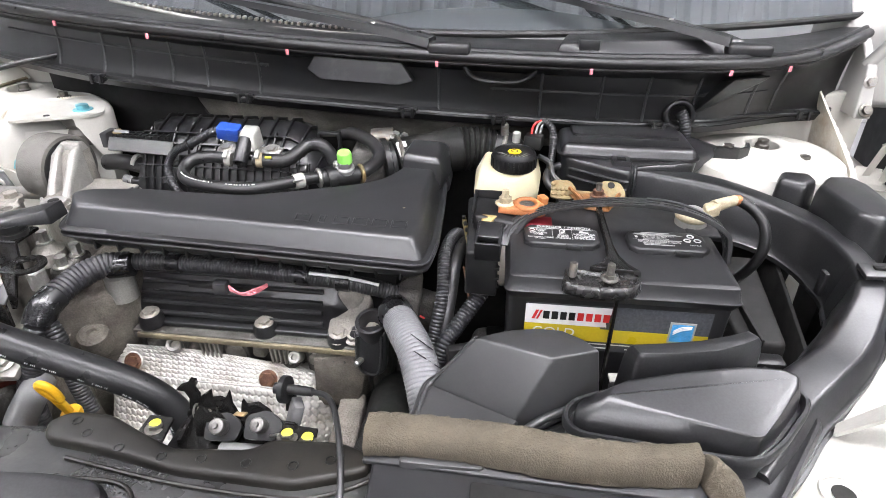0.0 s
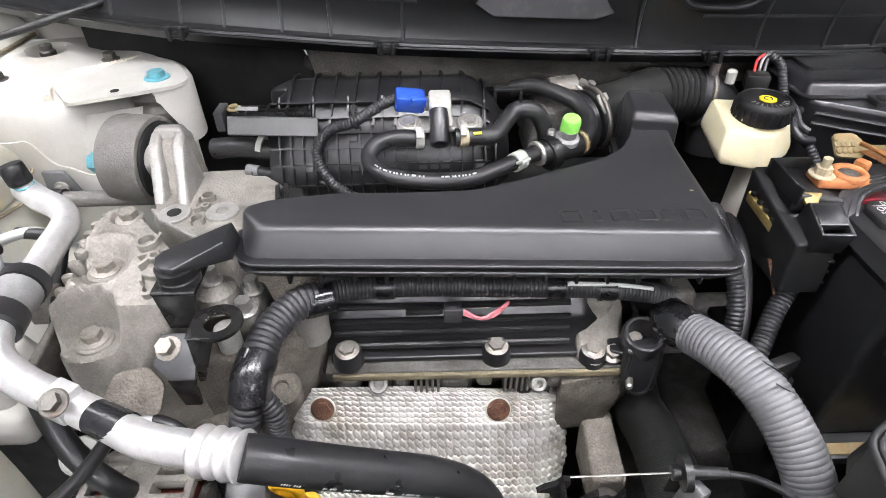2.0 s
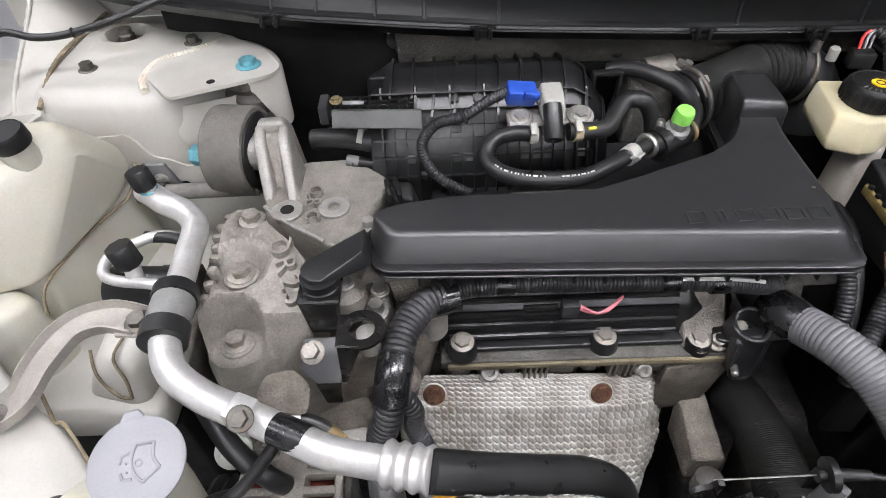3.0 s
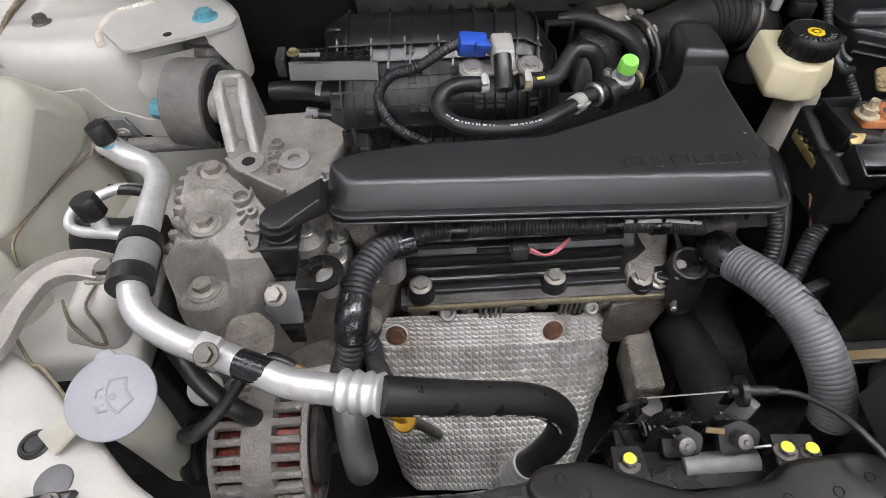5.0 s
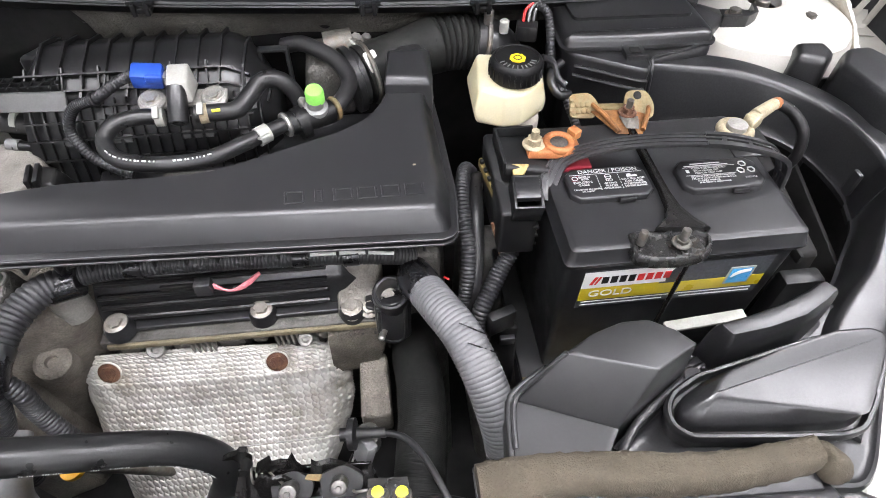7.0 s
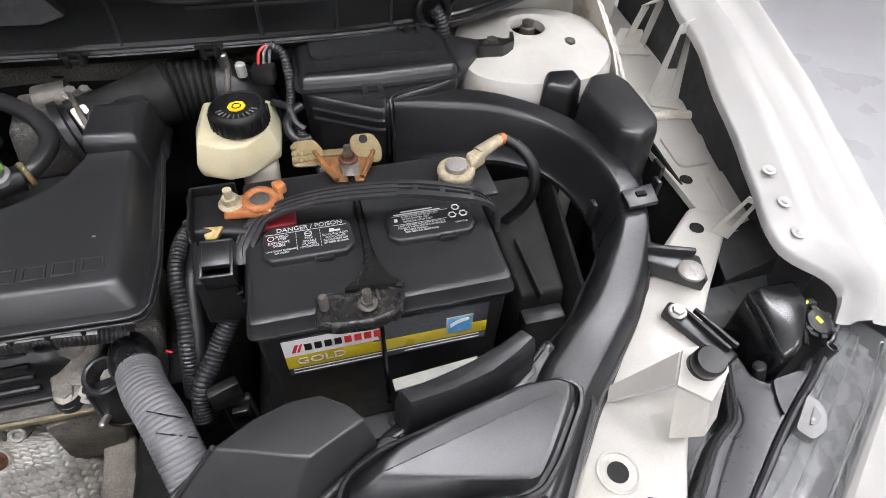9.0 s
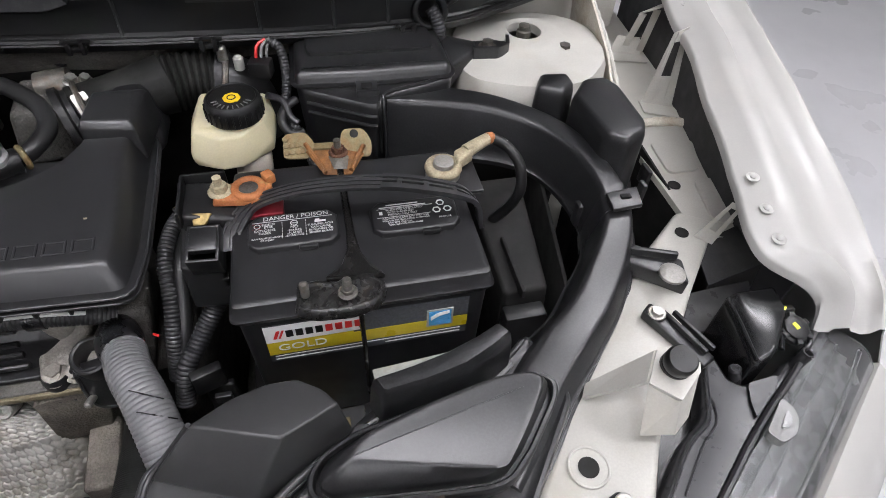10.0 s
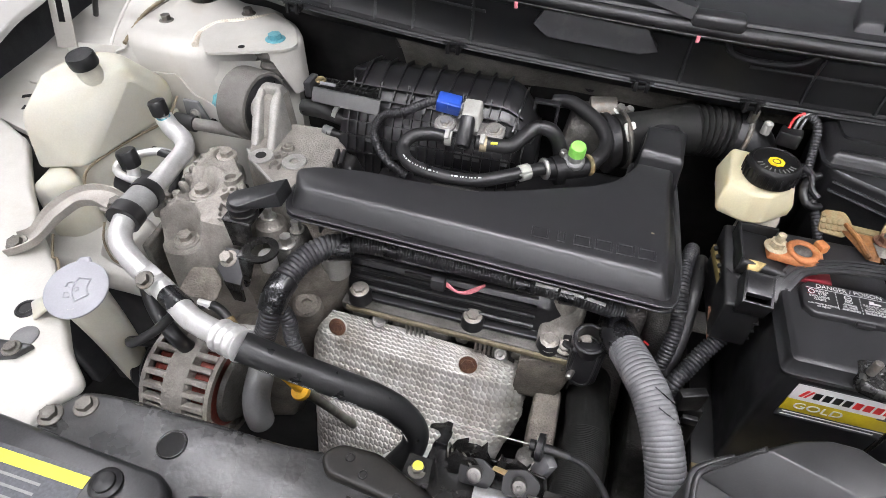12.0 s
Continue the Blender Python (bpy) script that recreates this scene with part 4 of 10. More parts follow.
# ---- headlamp behind the right fender ----
def headlamp():
    H = thing("headlamp", "dusty grey headlamp housing with a clear stepped lens", "headlamp", (0.50, 0.36, 0.70))
    p0, d, n = V((0.573, 0.405, 0)), V((-0.817, -0.577, 0)), V((0.577, -0.817, 0))
    at = lambda s, w, z: p0 + d * s + n * w + V((0, 0, z))
    top = [V(p) for p in ((0.456, 0.409), (0.464, 0.4125), (0.476, 0.413), (0.477, 0.388), (0.486, 0.3805), (0.525, 0.384), (0.533, 0.391), (0.566, 0.402), (0.528, 0.372), (0.491, 0.349), (0.458, 0.326), (0.420, 0.297), (0.345, 0.240), (0.29, 0.245), (0.370, 0.309), (0.397, 0.335), (0.412, 0.347), (0.432, 0.358), (0.446, 0.382))]
    part("housing", moulded(rounded(top, 0.006, 3), [(0.0, 0.72), (0.0, 0.862), (0.0015, 0.866), (0.004, 0.868), (0.006, 0.8675)], lambda x, y: 0.05 * (y - 0.38)), "lampgrey", H, "dusty dark grey lamp housing")
    part("edge_bead", tube([(0.462, 0.408, 0.869), (0.451, 0.384, 0.868), (0.436, 0.355, 0.867), (0.416, 0.343, 0.866), (0.400, 0.331, 0.865), (0.374, 0.305, 0.864), (0.33, 0.268, 0.862)], 0.0024, 8), "lampgrey", H)
    part("edge_bead", tube([(0.449, 0.372, 0.867), (0.443, 0.352, 0.866), (0.424, 0.338, 0.865), (0.406, 0.322, 0.864), (0.384, 0.300, 0.863)], 0.0014, 8), "lampgrey", H)
    part("step", prism(rounded([V(p) for p in ((0.490, 0.379), (0.523, 0.381), (0.515, 0.370), (0.492, 0.356), (0.478, 0.346), (0.482, 0.362))], 0.005, 3), 0.866, 0.8705, 0.0012), "lampgrey", H)
    part("flange", prism([(0.405, 0.362), (0.446, 0.389), (0.446, 0.382), (0.432, 0.358), (0.412, 0.347), (0.397, 0.335), (0.37, 0.309), (0.352, 0.305)], 0.825, 0.838, 0.003), "lampblack", H)
    part("flange", prism([(0.385, 0.352), (0.425, 0.378), (0.40, 0.345), (0.35, 0.295), (0.335, 0.30)], 0.795, 0.805, 0.003), "lampblack", H)
    # black bulb cover with a bevelled lid, and the twist socket on its arm
    part("socket_cover", hull([(0.500, 0.455, 0.80), (0.556, 0.458, 0.80), (0.516, 0.388, 0.80), (0.492, 0.384, 0.80), (0.501, 0.456, 0.893), (0.511, 0.461, 0.900), (0.556, 0.459, 0.903), (0.553, 0.43, 0.902), (0.514, 0.390, 0.899), (0.492, 0.385, 0.890)], 0.006), "lampblack", H, "black bulb cover")
    part("cover_edge", tube([(0.503, 0.455, 0.8985), (0.498, 0.420, 0.897), (0.493, 0.387, 0.8945)], 0.0022, 8), "lampblack", H)
    part("cavity", hull([(0.478, 0.39, 0.80), (0.488, 0.383, 0.80), (0.525, 0.386, 0.80), (0.50, 0.42, 0.80), (0.478, 0.39, 0.835), (0.488, 0.383, 0.835), (0.525, 0.386, 0.835), (0.50, 0.42, 0.835)], 0.002), "lampblack", H)
    part("peg", lathe([(0.006, 0), (0.006, 0.02), (0.004, 0.022), (0, 0.022)], facing((0.487, 0.388, 0.858), (-0.3, 0.2, 1)), 14, False), "lampgrey", H)
    part("socket_arm", tube([(0.541, 0.434, 0.893), (0.534, 0.410, 0.893), (0.527, 0.396, 0.890)], 0.0026, 8), "lampblack", H)
    part("socket_arm", tube([(0.560, 0.430, 0.893), (0.567, 0.412, 0.889), (0.562, 0.398, 0.885), (0.548, 0.392, 0.884)], 0.0030, 8), "lampblack", H)
    sk = facing((0.551, 0.414, 0.888), (0, -0.25, 1))
    part("bulb_socket", lathe([(0.0, 0), (0.0145, 0), (0.0145, 0.005), (0.012, 0.007), (0.012, 0.010), (0.009, 0.0115), (0, 0.0115)], sk, 22, False), "dull", H, "black twist-in bulb socket")
    for k in range(6):
        a = k * math.pi / 3 + 0.3
        part("socket_lobe", moved(box((0.0135, 0, 0.006), (0.006, 0.006, 0.006), 0.0012), sk @ pose(0, 0, 0, 0, 0, math.degrees(a))), "dull", H)
    part("mark", moved(box((-0.002, 0.001, 0.0118), (0.0042, 0.007, 0.0008), 0.0002, (0, 0, 20)), sk), "yellowmark", H)
    part("socket_tab", box((0.550, 0.433, 0.897), (0.022, 0.008, 0.007), 0.002, (-10, 0, -6)), "dull", H)
    part("mark", box((0.549, 0.4325, 0.901), (0.005, 0.004, 0.0008), 0.0002, (-10, 0, 30)), "yellowmark", H)
    part("stud", lathe([(0.0062, 0), (0.0062, 0.022), (0.0045, 0.022), (0.0040, 0.012), (0, 0.012)], facing((0.548, 0.388, 0.866), (0.25, 0.05, 1)), 16, False), "lampgrey", H)
    # black seal along the lens, and the lens's bracket
    part("seal", tube([(0.578, 0.410, 0.884), (0.566, 0.400, 0.879), (0.528, 0.372, 0.874), (0.491, 0.349, 0.872), (0.458, 0.326, 0.870), (0.420, 0.297, 0.866), (0.36, 0.252, 0.86)], 0.0034, 8), "rubber", H, "black lens seal")
    part("lens_clip", prism(rounded([V(p) for p in ((0.507, 0.357), (0.513, 0.346), (0.509, 0.334), (0.500, 0.324), (0.483, 0.319), (0.475, 0.331))], 0.004, 3), 0.866, 0.8765, 0.0015), "greybar", H, "pale grey lens clip")
    part("clip_pad", prism(rounded([V(p) for p in ((0.504, 0.345), (0.503, 0.336), (0.496, 0.330), (0.488, 0.331))], 0.002, 3), 0.8765, 0.8785, 0.0006), "reflector", H)
    # stepped reflector under the clear lens
    steps = [(0.004, 0.868), (0.012, 0.866), (0.0125, 0.860), (0.026, 0.857), (0.0265, 0.850), (0.040, 0.848), (0.0405, 0.842), (0.055, 0.838), (0.10, 0.79)]
    rows = [[at(-0.035 + 0.03 * k, w + 0.002 * math.sin(k * 1.7), z - 0.0010 * k) for w, z in steps] for k in range(10)]
    part("reflector", grid(rows), "reflector", H, "bright stepped reflector", smooth=20)
    for k in range(22):
        s = 0.012 + 0.0022 * k
        part("flute", tube([at(s, 0.0135, 0.8600 - 0.0010 * (s + 0.035) / 0.03), at(s, 0.0255, 0.8575 - 0.0010 * (s + 0.035) / 0.03)], 0.0006, 5, 0.02), "reflector", H)
    for w, z, r in ((0.0125, 0.867, 0.0014), (0.0265, 0.860, 0.0012), (0.046, 0.868, 0.0022)):
        part("lens_ridge", tube([at(-0.03, w * 0.9, z + 0.002), at(0.05, w, z), at(0.12, w, z - 0.003), at(0.21, w, z - 0.008)], r, 8), "lens", H)
    rows = [[at(-0.036 + 0.03 * k, w, z - 0.0010 * k) for w, z in ((0.003, 0.876), (0.02, 0.876), (0.040, 0.874), (0.050, 0.869), (0.060, 0.858), (0.080, 0.82), (0.095, 0.76))] for k in range(10)]
    part("lens", thick(grid(rows), 0.0025), "lens", H, "clear plastic lamp lens", smooth=60)
    # white bumper skin ahead of the lamp
    rows = [[at(-0.05 + 0.04 * k, w, z) for w, z in ((0.060, 0.845), (0.066, 0.852), (0.085, 0.842), (0.12, 0.80), (0.15, 0.70), (0.16, 0.50))] for k in range(11)]
    part("bumper", thick(grid(rows), 0.003), "paint", BODY, "white bumper skin below the headlamp", smooth=50)
    return H


headlamp()


# ---- firewall and the dark well under the engine ----
def well():
    rows, low = [], []
    for i in range(26):
        x = -0.765 + i * 0.0428
        y = 0.94 + 0.02 * abs(x + 0.1)
        w = 0.006 * math.sin(x * 23)
        rows.append([(x, y - 0.055, 1.02), (x, y - 0.045 + w, 0.995), (x, y - 0.02 + w, 0.965), (x, y + w, 0.93)])
        # left of x = -0.5 the near-black sheet climbs, painting the shaded gap
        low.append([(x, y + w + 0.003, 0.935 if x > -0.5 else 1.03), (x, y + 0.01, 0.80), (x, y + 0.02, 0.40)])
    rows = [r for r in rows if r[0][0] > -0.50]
    part("lower_firewall", thick(grid(low), 0.01), "well", BODY, "lower firewall, shade painted near black")
    part("firewall", thick(grid(rows), 0.012), "firewall", BODY, "grey insulated firewall mat, grimy")
    for x, y, z in ((-0.172, 0.935, 0.940), (-0.47, 0.935, 0.965), (0.02, 0.93, 0.950), (-0.33, 0.93, 0.955)):
        part("fastener", lathe([(0.011, 0), (0.010, 0.004), (0.004, 0.006), (0, 0.006)], facing((x, y, z), (0, -1, 0.5)), 16, False), "dull", BODY)
    part("side_panel", hull([(0.30, 0.955, 0.90), (0.62, 1.0, 0.90), (0.30, 0.955, 0.985), (0.62, 1.0, 1.02), (0.30, 0.97, 0.90), (0.62, 1.02, 0.90), (0.30, 0.97, 0.985), (0.62, 1.02, 1.02)], 0.003), "inner_paint", BODY, "white panel beside the cowl")
    # tray and radiator back carry the bay's deep shade in their colour
    part("undertray", box((-0.18, 0.66, 0.42), (2.0, 1.1, 0.02), 0.004), "well", BODY, "tray under the engine, grime and shade in its colour")
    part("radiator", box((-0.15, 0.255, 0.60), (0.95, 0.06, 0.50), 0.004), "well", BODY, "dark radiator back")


well()


def hood():
    """The raised hood over the rear of the bay, white outside, with a dark fibre liner inside."""
    H = thing("hood", "raised white hood with a black fibre liner underneath", "hood", (-0.14, 0.90, 1.25))
    up = V((0, -0.40, 0.90)).normalized()
    out = V((0, 0.90, 0.40)).normalized()
    def sheet(w0, w1, l0, l1, d):
        a = V((-0.14, 0.905, 1.25)) + out * d
        return [[a + V((f * (w0 + (w1 - w0) * g), 0, 0)) + up * (l0 + (l1 - l0) * g) - out * 0.03 * f * f for f in (-1, -0.6, -0.2, 0.2, 0.6, 1)] for g in (0, 0.25, 0.5, 0.75, 1)]
    part("panel", thick(grid(sheet(0.74, 0.66, 0, 0.90, 0.03)), 0.02), "paint", H)
    part("liner", thick(grid(sheet(0.64, 0.54, 0.01, 0.70, 0.012)), 0.008), "well", H, "black fibre hood liner")


hood()


# ---- cowl, windscreen and wipers ----
SEAL = [(-0.98, 1.02, 1.12), (-0.86, 0.945, 1.115), (-0.735, 0.90, 1.108), (-0.60, 0.872, 1.100), (-0.502, 0.857, 1.094), (-0.39, 0.845, 1.088), (-0.282, 0.836, 1.082), (-0.066, 0.827, 1.074),
        (0.145, 0.824, 1.071), (0.25, 0.83, 1.071), (0.333, 0.842, 1.071), (0.41, 0.868, 1.072), (0.47, 0.905, 1.075), (0.53, 0.955, 1.082), (0.58, 1.00, 1.09)]
SEAL = [(x, y, z + 0.0145) for x, y, z in SEAL]
FOOT = [(-0.98, 1.03, 1.05), (-0.86, 0.955, 1.045), (-0.735, 0.905, 1.04), (-0.603, 0.872, 1.032), (-0.502, 0.862, 1.025), (-0.39, 0.858, 1.016), (-0.282, 0.855, 1.010), (-0.066, 0.852, 1.001),
        (0.145, 0.860, 0.993), (0.25, 0.870, 0.990), (0.333, 0.888, 0.988), (0.41, 0.925, 0.988), (0.47, 0.955, 0.988), (0.53, 0.975, 0.988), (0.56, 1.0, 0.988)]


def cowl():
    C = thing("cowl_panel", "black plastic cowl panel below the windscreen with a rubber seal", "cowl", (-0.1, 0.86, 1.0))
    top, foot = spline(SEAL, 6), spline(FOOT, 6)
    rows = []
    for a, b in zip(top, foot):
        rows.append([a + V((0, 0.004, -0.004)), a + V((0, 0.010, -0.011))] + [a.lerp(b, f) + V((0, 0.017 * math.sin(math.pi * (0.18 + 0.82 * f)) ** 0.8 + 0.003, 0)) for f in (0.25, 0.4, 0.55, 0.7, 0.85, 0.95)] + [b + V((0, 0.002, 0.002)), b + V((0, -0.005, -0.003)), b + V((0, 0.002, -0.012))])
    part("front_wall", thick(grid(rows), 0.003), "cowl", C, "ribbed black front wall", smooth=30)
    part("seal", tube(SEAL, 0.0075, 12), "rubber", C, "black rubber hood seal")
    part("seal", tube([(x, y + 0.012, z + 0.006) for x, y, z in SEAL], 0.0045, 8), "satin", C)
    part("seal", tube([(x, y + 0.003, z - 0.010) for x, y, z in SEAL], 0.003, 8), "satin", C)
    rows = []
    for a in top:
        g = 0.955 + 0.22 * (a.x + 0.1) ** 2
        g = max(g, a.y + 0.03)
        rows.append([a + V((0, 0.010, 0.004)), a.lerp(V((a.x, g, a.z + 0.002)), 0.45) + V((0, 0, 0.004)), V((a.x, g, a.z + 0.003)), V((a.x, g + 0.02, a.z - 0.004))])
    part("top_panel", thick(grid(rows), 0.003), "plastic", C, "dusty black cowl top")
    # vertical ribs down the front wall
    def wall_at(x, f):
        k = min(range(len(top)), key=lambda i: abs(top[i].x - x))
        return top[k].lerp(foot[k], f) + V((0, 0.017 * math.sin(math.pi * (0.18 + 0.82 * f)) ** 0.8 - 0.0005 if f < 0.98 else -0.002, 0))
    for x in (-0.70, -0.60, -0.545, -0.475, -0.42, -0.335, -0.06, 0.09, 0.16, 0.235, 0.31, 0.40, 0.44):
        part("rib", tube([wall_at(x, 0.14), wall_at(x, 0.3), wall_at(x, 0.5), wall_at(x, 0.7), wall_at(x, 0.9), wall_at(x, 0.97)], 0.0024, 6, 0.01), "strap", C)
    line = [wall_at(x / 100, 0.46) for x in range(-80, -30, 6)]
    part("rib", tube(line, 0.0022, 6), "strap", C)
    line = [wall_at(x / 100, 0.55) for x in range(0, 46, 6)]
    part("rib", tube(line, 0.0022, 6), "strap", C)
    # foot flange and its clips
    part("flange", tube([(x, y - 0.004, z) for x, y, z in FOOT], 0.004, 8), "cowl", C)
    for x, y, z in ((-0.603, 0.862, 1.032), (-0.362, 0.848, 1.014), (-0.111, 0.845, 1.003), (0.024, 0.846, 0.997), (0.257, 0.864, 0.990), (0.501, 0.960, 0.988)):
        part("clip", join(box((x, y - 0.006, z - 0.002), (0.022, 0.012, 0.006), 0.001), box((x - 0.007, y - 0.010, z), (0.005, 0.010, 0.014), 0.001), box((x + 0.007, y - 0.010, z), (0.005, 0.010, 0.014), 0.001), box((x, y - 0.008, z + 0.005), (0.030, 0.005, 0.004), 0.001)), "cowl", C)
    for x in (-0.66, -0.50, -0.282, -0.066, 0.145, 0.333, 0.425):
        k = min(range(len(top)), key=lambda i: abs(top[i].x - x))
        part("marker", box((top[k].x, top[k].y - 0.0055, top[k].z - 0.011), (0.0045, 0.003, 0.008), 0.0008), "pink", C, "small pink locating tab")
    # moulded box on the wall, with a dark plate behind
    part("back_plate", hull([(-0.292, 0.874, 1.090), (-0.07, 0.868, 1.083), (-0.07, 0.862, 1.012), (-0.292, 0.864, 1.018), (-0.292, 0.90, 1.090), (-0.07, 0.90, 1.083), (-0.07, 0.90, 1.012), (-0.292, 0.90, 1.018)], 0.002), "cowl", C)
    part("box_bulge", hull([(-0.243, 0.850, 1.086), (-0.131, 0.847, 1.087), (-0.26, 0.843, 1.060), (-0.240, 0.838, 1.047), (-0.125, 0.836, 1.042), (-0.102, 0.838, 1.048), (-0.26, 0.88, 1.057), (-0.104, 0.88, 1.048), (-0.235, 0.88, 1.085), (-0.136, 0.88, 1.083)], 0.0015), "strap", C, "dark grey moulded bulge")
    for x in (-0.272, -0.108):
        part("handle", tube([(x - 0.018, 0.866, 1.086), (x - 0.016, 0.856, 1.078), (x + 0.016, 0.855, 1.077), (x + 0.018, 0.866, 1.084)], 0.003, 8), "satin", C)
    # round recess under the seal, with its rim
    part("recess", tube([(-0.030, 0.842, 1.075), (-0.020, 0.846, 1.057), (0.005, 0.848, 1.050), (0.045, 0.848, 1.050), (0.065, 0.846, 1.059), (0.075, 0.842, 1.073)], 0.004, 8), "plastic", C)
    part("recess_floor", hull([(-0.028, 0.850, 1.075), (-0.018, 0.852, 1.059), (0.005, 0.853, 1.052), (0.045, 0.853, 1.052), (0.063, 0.852, 1.061), (0.073, 0.85, 1.073), (0.02, 0.87, 1.073), (0.02, 0.87, 1.058)], 0), "well", C)
    # angled block and grommet towards the corner
    part("corner_block", hull([(0.345, 0.85, 1.062), (0.30, 0.872, 1.000), (0.31, 0.90, 1.0), (0.405, 0.872, 1.064), (0.38, 0.91, 1.06), (0.33, 0.90, 1.05)], 0.003), "cowl", C)
    part("corner_shelf", hull([(0.34, 0.893, 0.992), (0.46, 0.940, 0.988), (0.545, 0.968, 0.986), (0.47, 0.965, 0.988), (0.34, 0.91, 0.992), (0.34, 0.893, 0.998), (0.46, 0.940, 0.994), (0.545, 0.968, 0.990), (0.34, 0.91, 1.0), (0.47, 0.965, 0.996)], 0.003), "cowl", C)
    part("grommet", ring(facing((0.288, 0.872, 1.004), (0, -1, 0.2)), 0.019, 0.005), "cowl", C)
    # grille slots along the top
    for k in range(48):
        x = -0.62 + k * 0.0105
        y = 0.955 + 0.22 * (x + 0.1) ** 2 - 0.006
        j = min(range(len(top)), key=lambda i: abs(top[i].x - x))
        z = top[j].z + 0.0055
        piece("slat", "slat", lambda: box((0, 0, 0), (0.0042, 0.010, 0.005), 0.0008), "steel", C, pose(x, y, z, 0, 0, 0))
    part("grille_rim", tube([(-0.63, 0.975, 1.1295), (-0.45, 0.938, 1.108), (-0.30, 0.925, 1.099), (-0.13, 0.918, 1.093)], 0.003, 8), "palegrey", C)
    part("tab", box((-0.475, 0.885, 1.106), (0.024, 0.012, 0.012), 0.003), "satin", C)
    part("tab", box((-0.345, 0.865, 1.098), (0.012, 0.008, 0.022), 0.002), "well", C)
    part("tab", box((-0.23, 0.86, 1.093), (0.009, 0.008, 0.016), 0.002), "well", C)
    # raised access cover near the end
    part("access_cover", hull([(0.095, 0.862, 1.078), (0.105, 0.872, 1.102), (0.36, 0.905, 1.108), (0.39, 0.925, 1.09), (0.38, 0.882, 1.078), (0.25, 0.858, 1.076), (0.12, 0.95, 1.10), (0.36, 0.99, 1.104)], 0.004), "plastic", C, "raised black cover")
    part("access_tab", box((0.145, 0.872, 1.100), (0.030, 0.012, 0.016), 0.003), "plastic", C)
    return C


cowl()


def windscreen():
    rows = []
    for i in range(31):
        x = -0.95 + i * 0.056
        y0 = 0.955 + 0.22 * (x + 0.1) ** 2
        rows.append([(x, y0 + s * 0.86 + 0.10 * s * s, 1.094 + 0.055 * (x + 0.1) ** 2 + 0.50 * s) for s in (0, 0.05, 0.1, 0.2, 0.4, 0.7, 1.0)])
    W = thing("windscreen", "dark glossy windscreen glass reflecting the garage ceiling", "windscreen", (-0.1, 1.0, 1.09), kind="structure")
    part("pane", thick(grid(rows), 0.005), "glass", W)
    part("base_trim", tube([(r[0][0], r[0][1] - 0.004, r[0][2] + 0.002) for r in rows[::3]], 0.006, 8), "rubber", W)


windscreen()


def wiper(name, pts, pivot, at):
    Wp = thing("wiper", "black wiper arm lying at the foot of the windscreen", "wiper", at, group="wipers")
    line = spline(pts, 6)
    rings = []
    for i, p in enumerate(line):
        d = (line[min(i + 1, len(line) - 1)] - line[max(i - 1, 0)]).normalized()
        s = d.cross(V((0, 0, 1))).normalized()
        f = i / (len(line) - 1)
        w, h = 0.013 - 0.006 * f, 0.012 - 0.005 * f
        rings.append([p - s * w, p - s * w * 0.7 + V((0, 0, h)), p + s * w * 0.7 + V((0, 0, h)), p + s * w])
    part("arm", soften(loft(rings), 0.0015), "plastic", Wp)
    part("pivot_cap", hull([V(pivot) + V((dx, dy, dz)) for dx, dy in ((-0.03, -0.012), (0.03, -0.014), (0.03, 0.014), (-0.03, 0.012)) for dz in (0.0, 0.018)], 0.006), "satin", Wp)
    off = V((0, 0.030, 0.0))
    part("blade", tube([V(p) + off + V((0.0, 0.01 * k, 0.004)) for k, p in enumerate(pts)], 0.006, 8), "rubber", Wp)
    part("blade_rubber", tube([V(p) + off + V((0.0, 0.016 + 0.01 * k, -0.004)) for k, p in enumerate(pts)], 0.004, 6), "rubber", Wp)
    part("rivet", lathe([(0.004, 0), (0.003, 0.002), (0, 0.0025)], pose(*(V(pts[1]) + V((0, 0, 0.0115)))), 10, False), "steel", Wp)


wiper("a", [(-0.075, 0.835, 1.098), (-0.16, 0.855, 1.112), (-0.28, 0.89, 1.125), (-0.40, 0.935, 1.135), (-0.60, 1.02, 1.15)], (-0.05, 0.832, 1.088), (-0.05, 0.84, 1.09))
wiper("b", [(0.335, 0.872, 1.104), (0.26, 0.91, 1.118), (0.17, 0.965, 1.13), (0.10, 1.01, 1.14), (-0.20, 1.10, 1.17)], (0.36, 0.87, 1.09), (0.36, 0.87, 1.09))

# white pillar corner and hinge at the screen's end
part("pillar_corner", hull([(0.56, 1.02, 0.98), (0.70, 1.02, 0.98), (0.56, 1.02, 1.10), (0.70, 1.02, 1.16), (0.58, 1.20, 1.0), (0.74, 1.3, 1.0), (0.62, 1.25, 1.22), (0.74, 1.3, 1.3)], 0.02), "paint", BODY, "white painted pillar foot")
HG = thing("steel_bracket", "white steel bracket bolted beside the windscreen", "bracket", (0.59, 0.99, 0.99))
part("leaf", hull([(0.575, 0.95, 0.985), (0.60, 0.95, 0.985), (0.575, 1.03, 0.985), (0.60, 1.03, 0.985), (0.58, 0.97, 1.06), (0.595, 0.97, 1.06), (0.58, 1.02, 1.10), (0.595, 1.02, 1.10)], 0.003), "paint", HG)
part("arm", tube([(0.585, 0.985, 1.06), (0.61, 0.97, 1.11), (0.65, 0.99, 1.16)], 0.009, 10), "paint", HG)
bolt(HG, (0.588, 0.965, 1.04), (0, -1, 0.2), 0.007, "steel", 0)
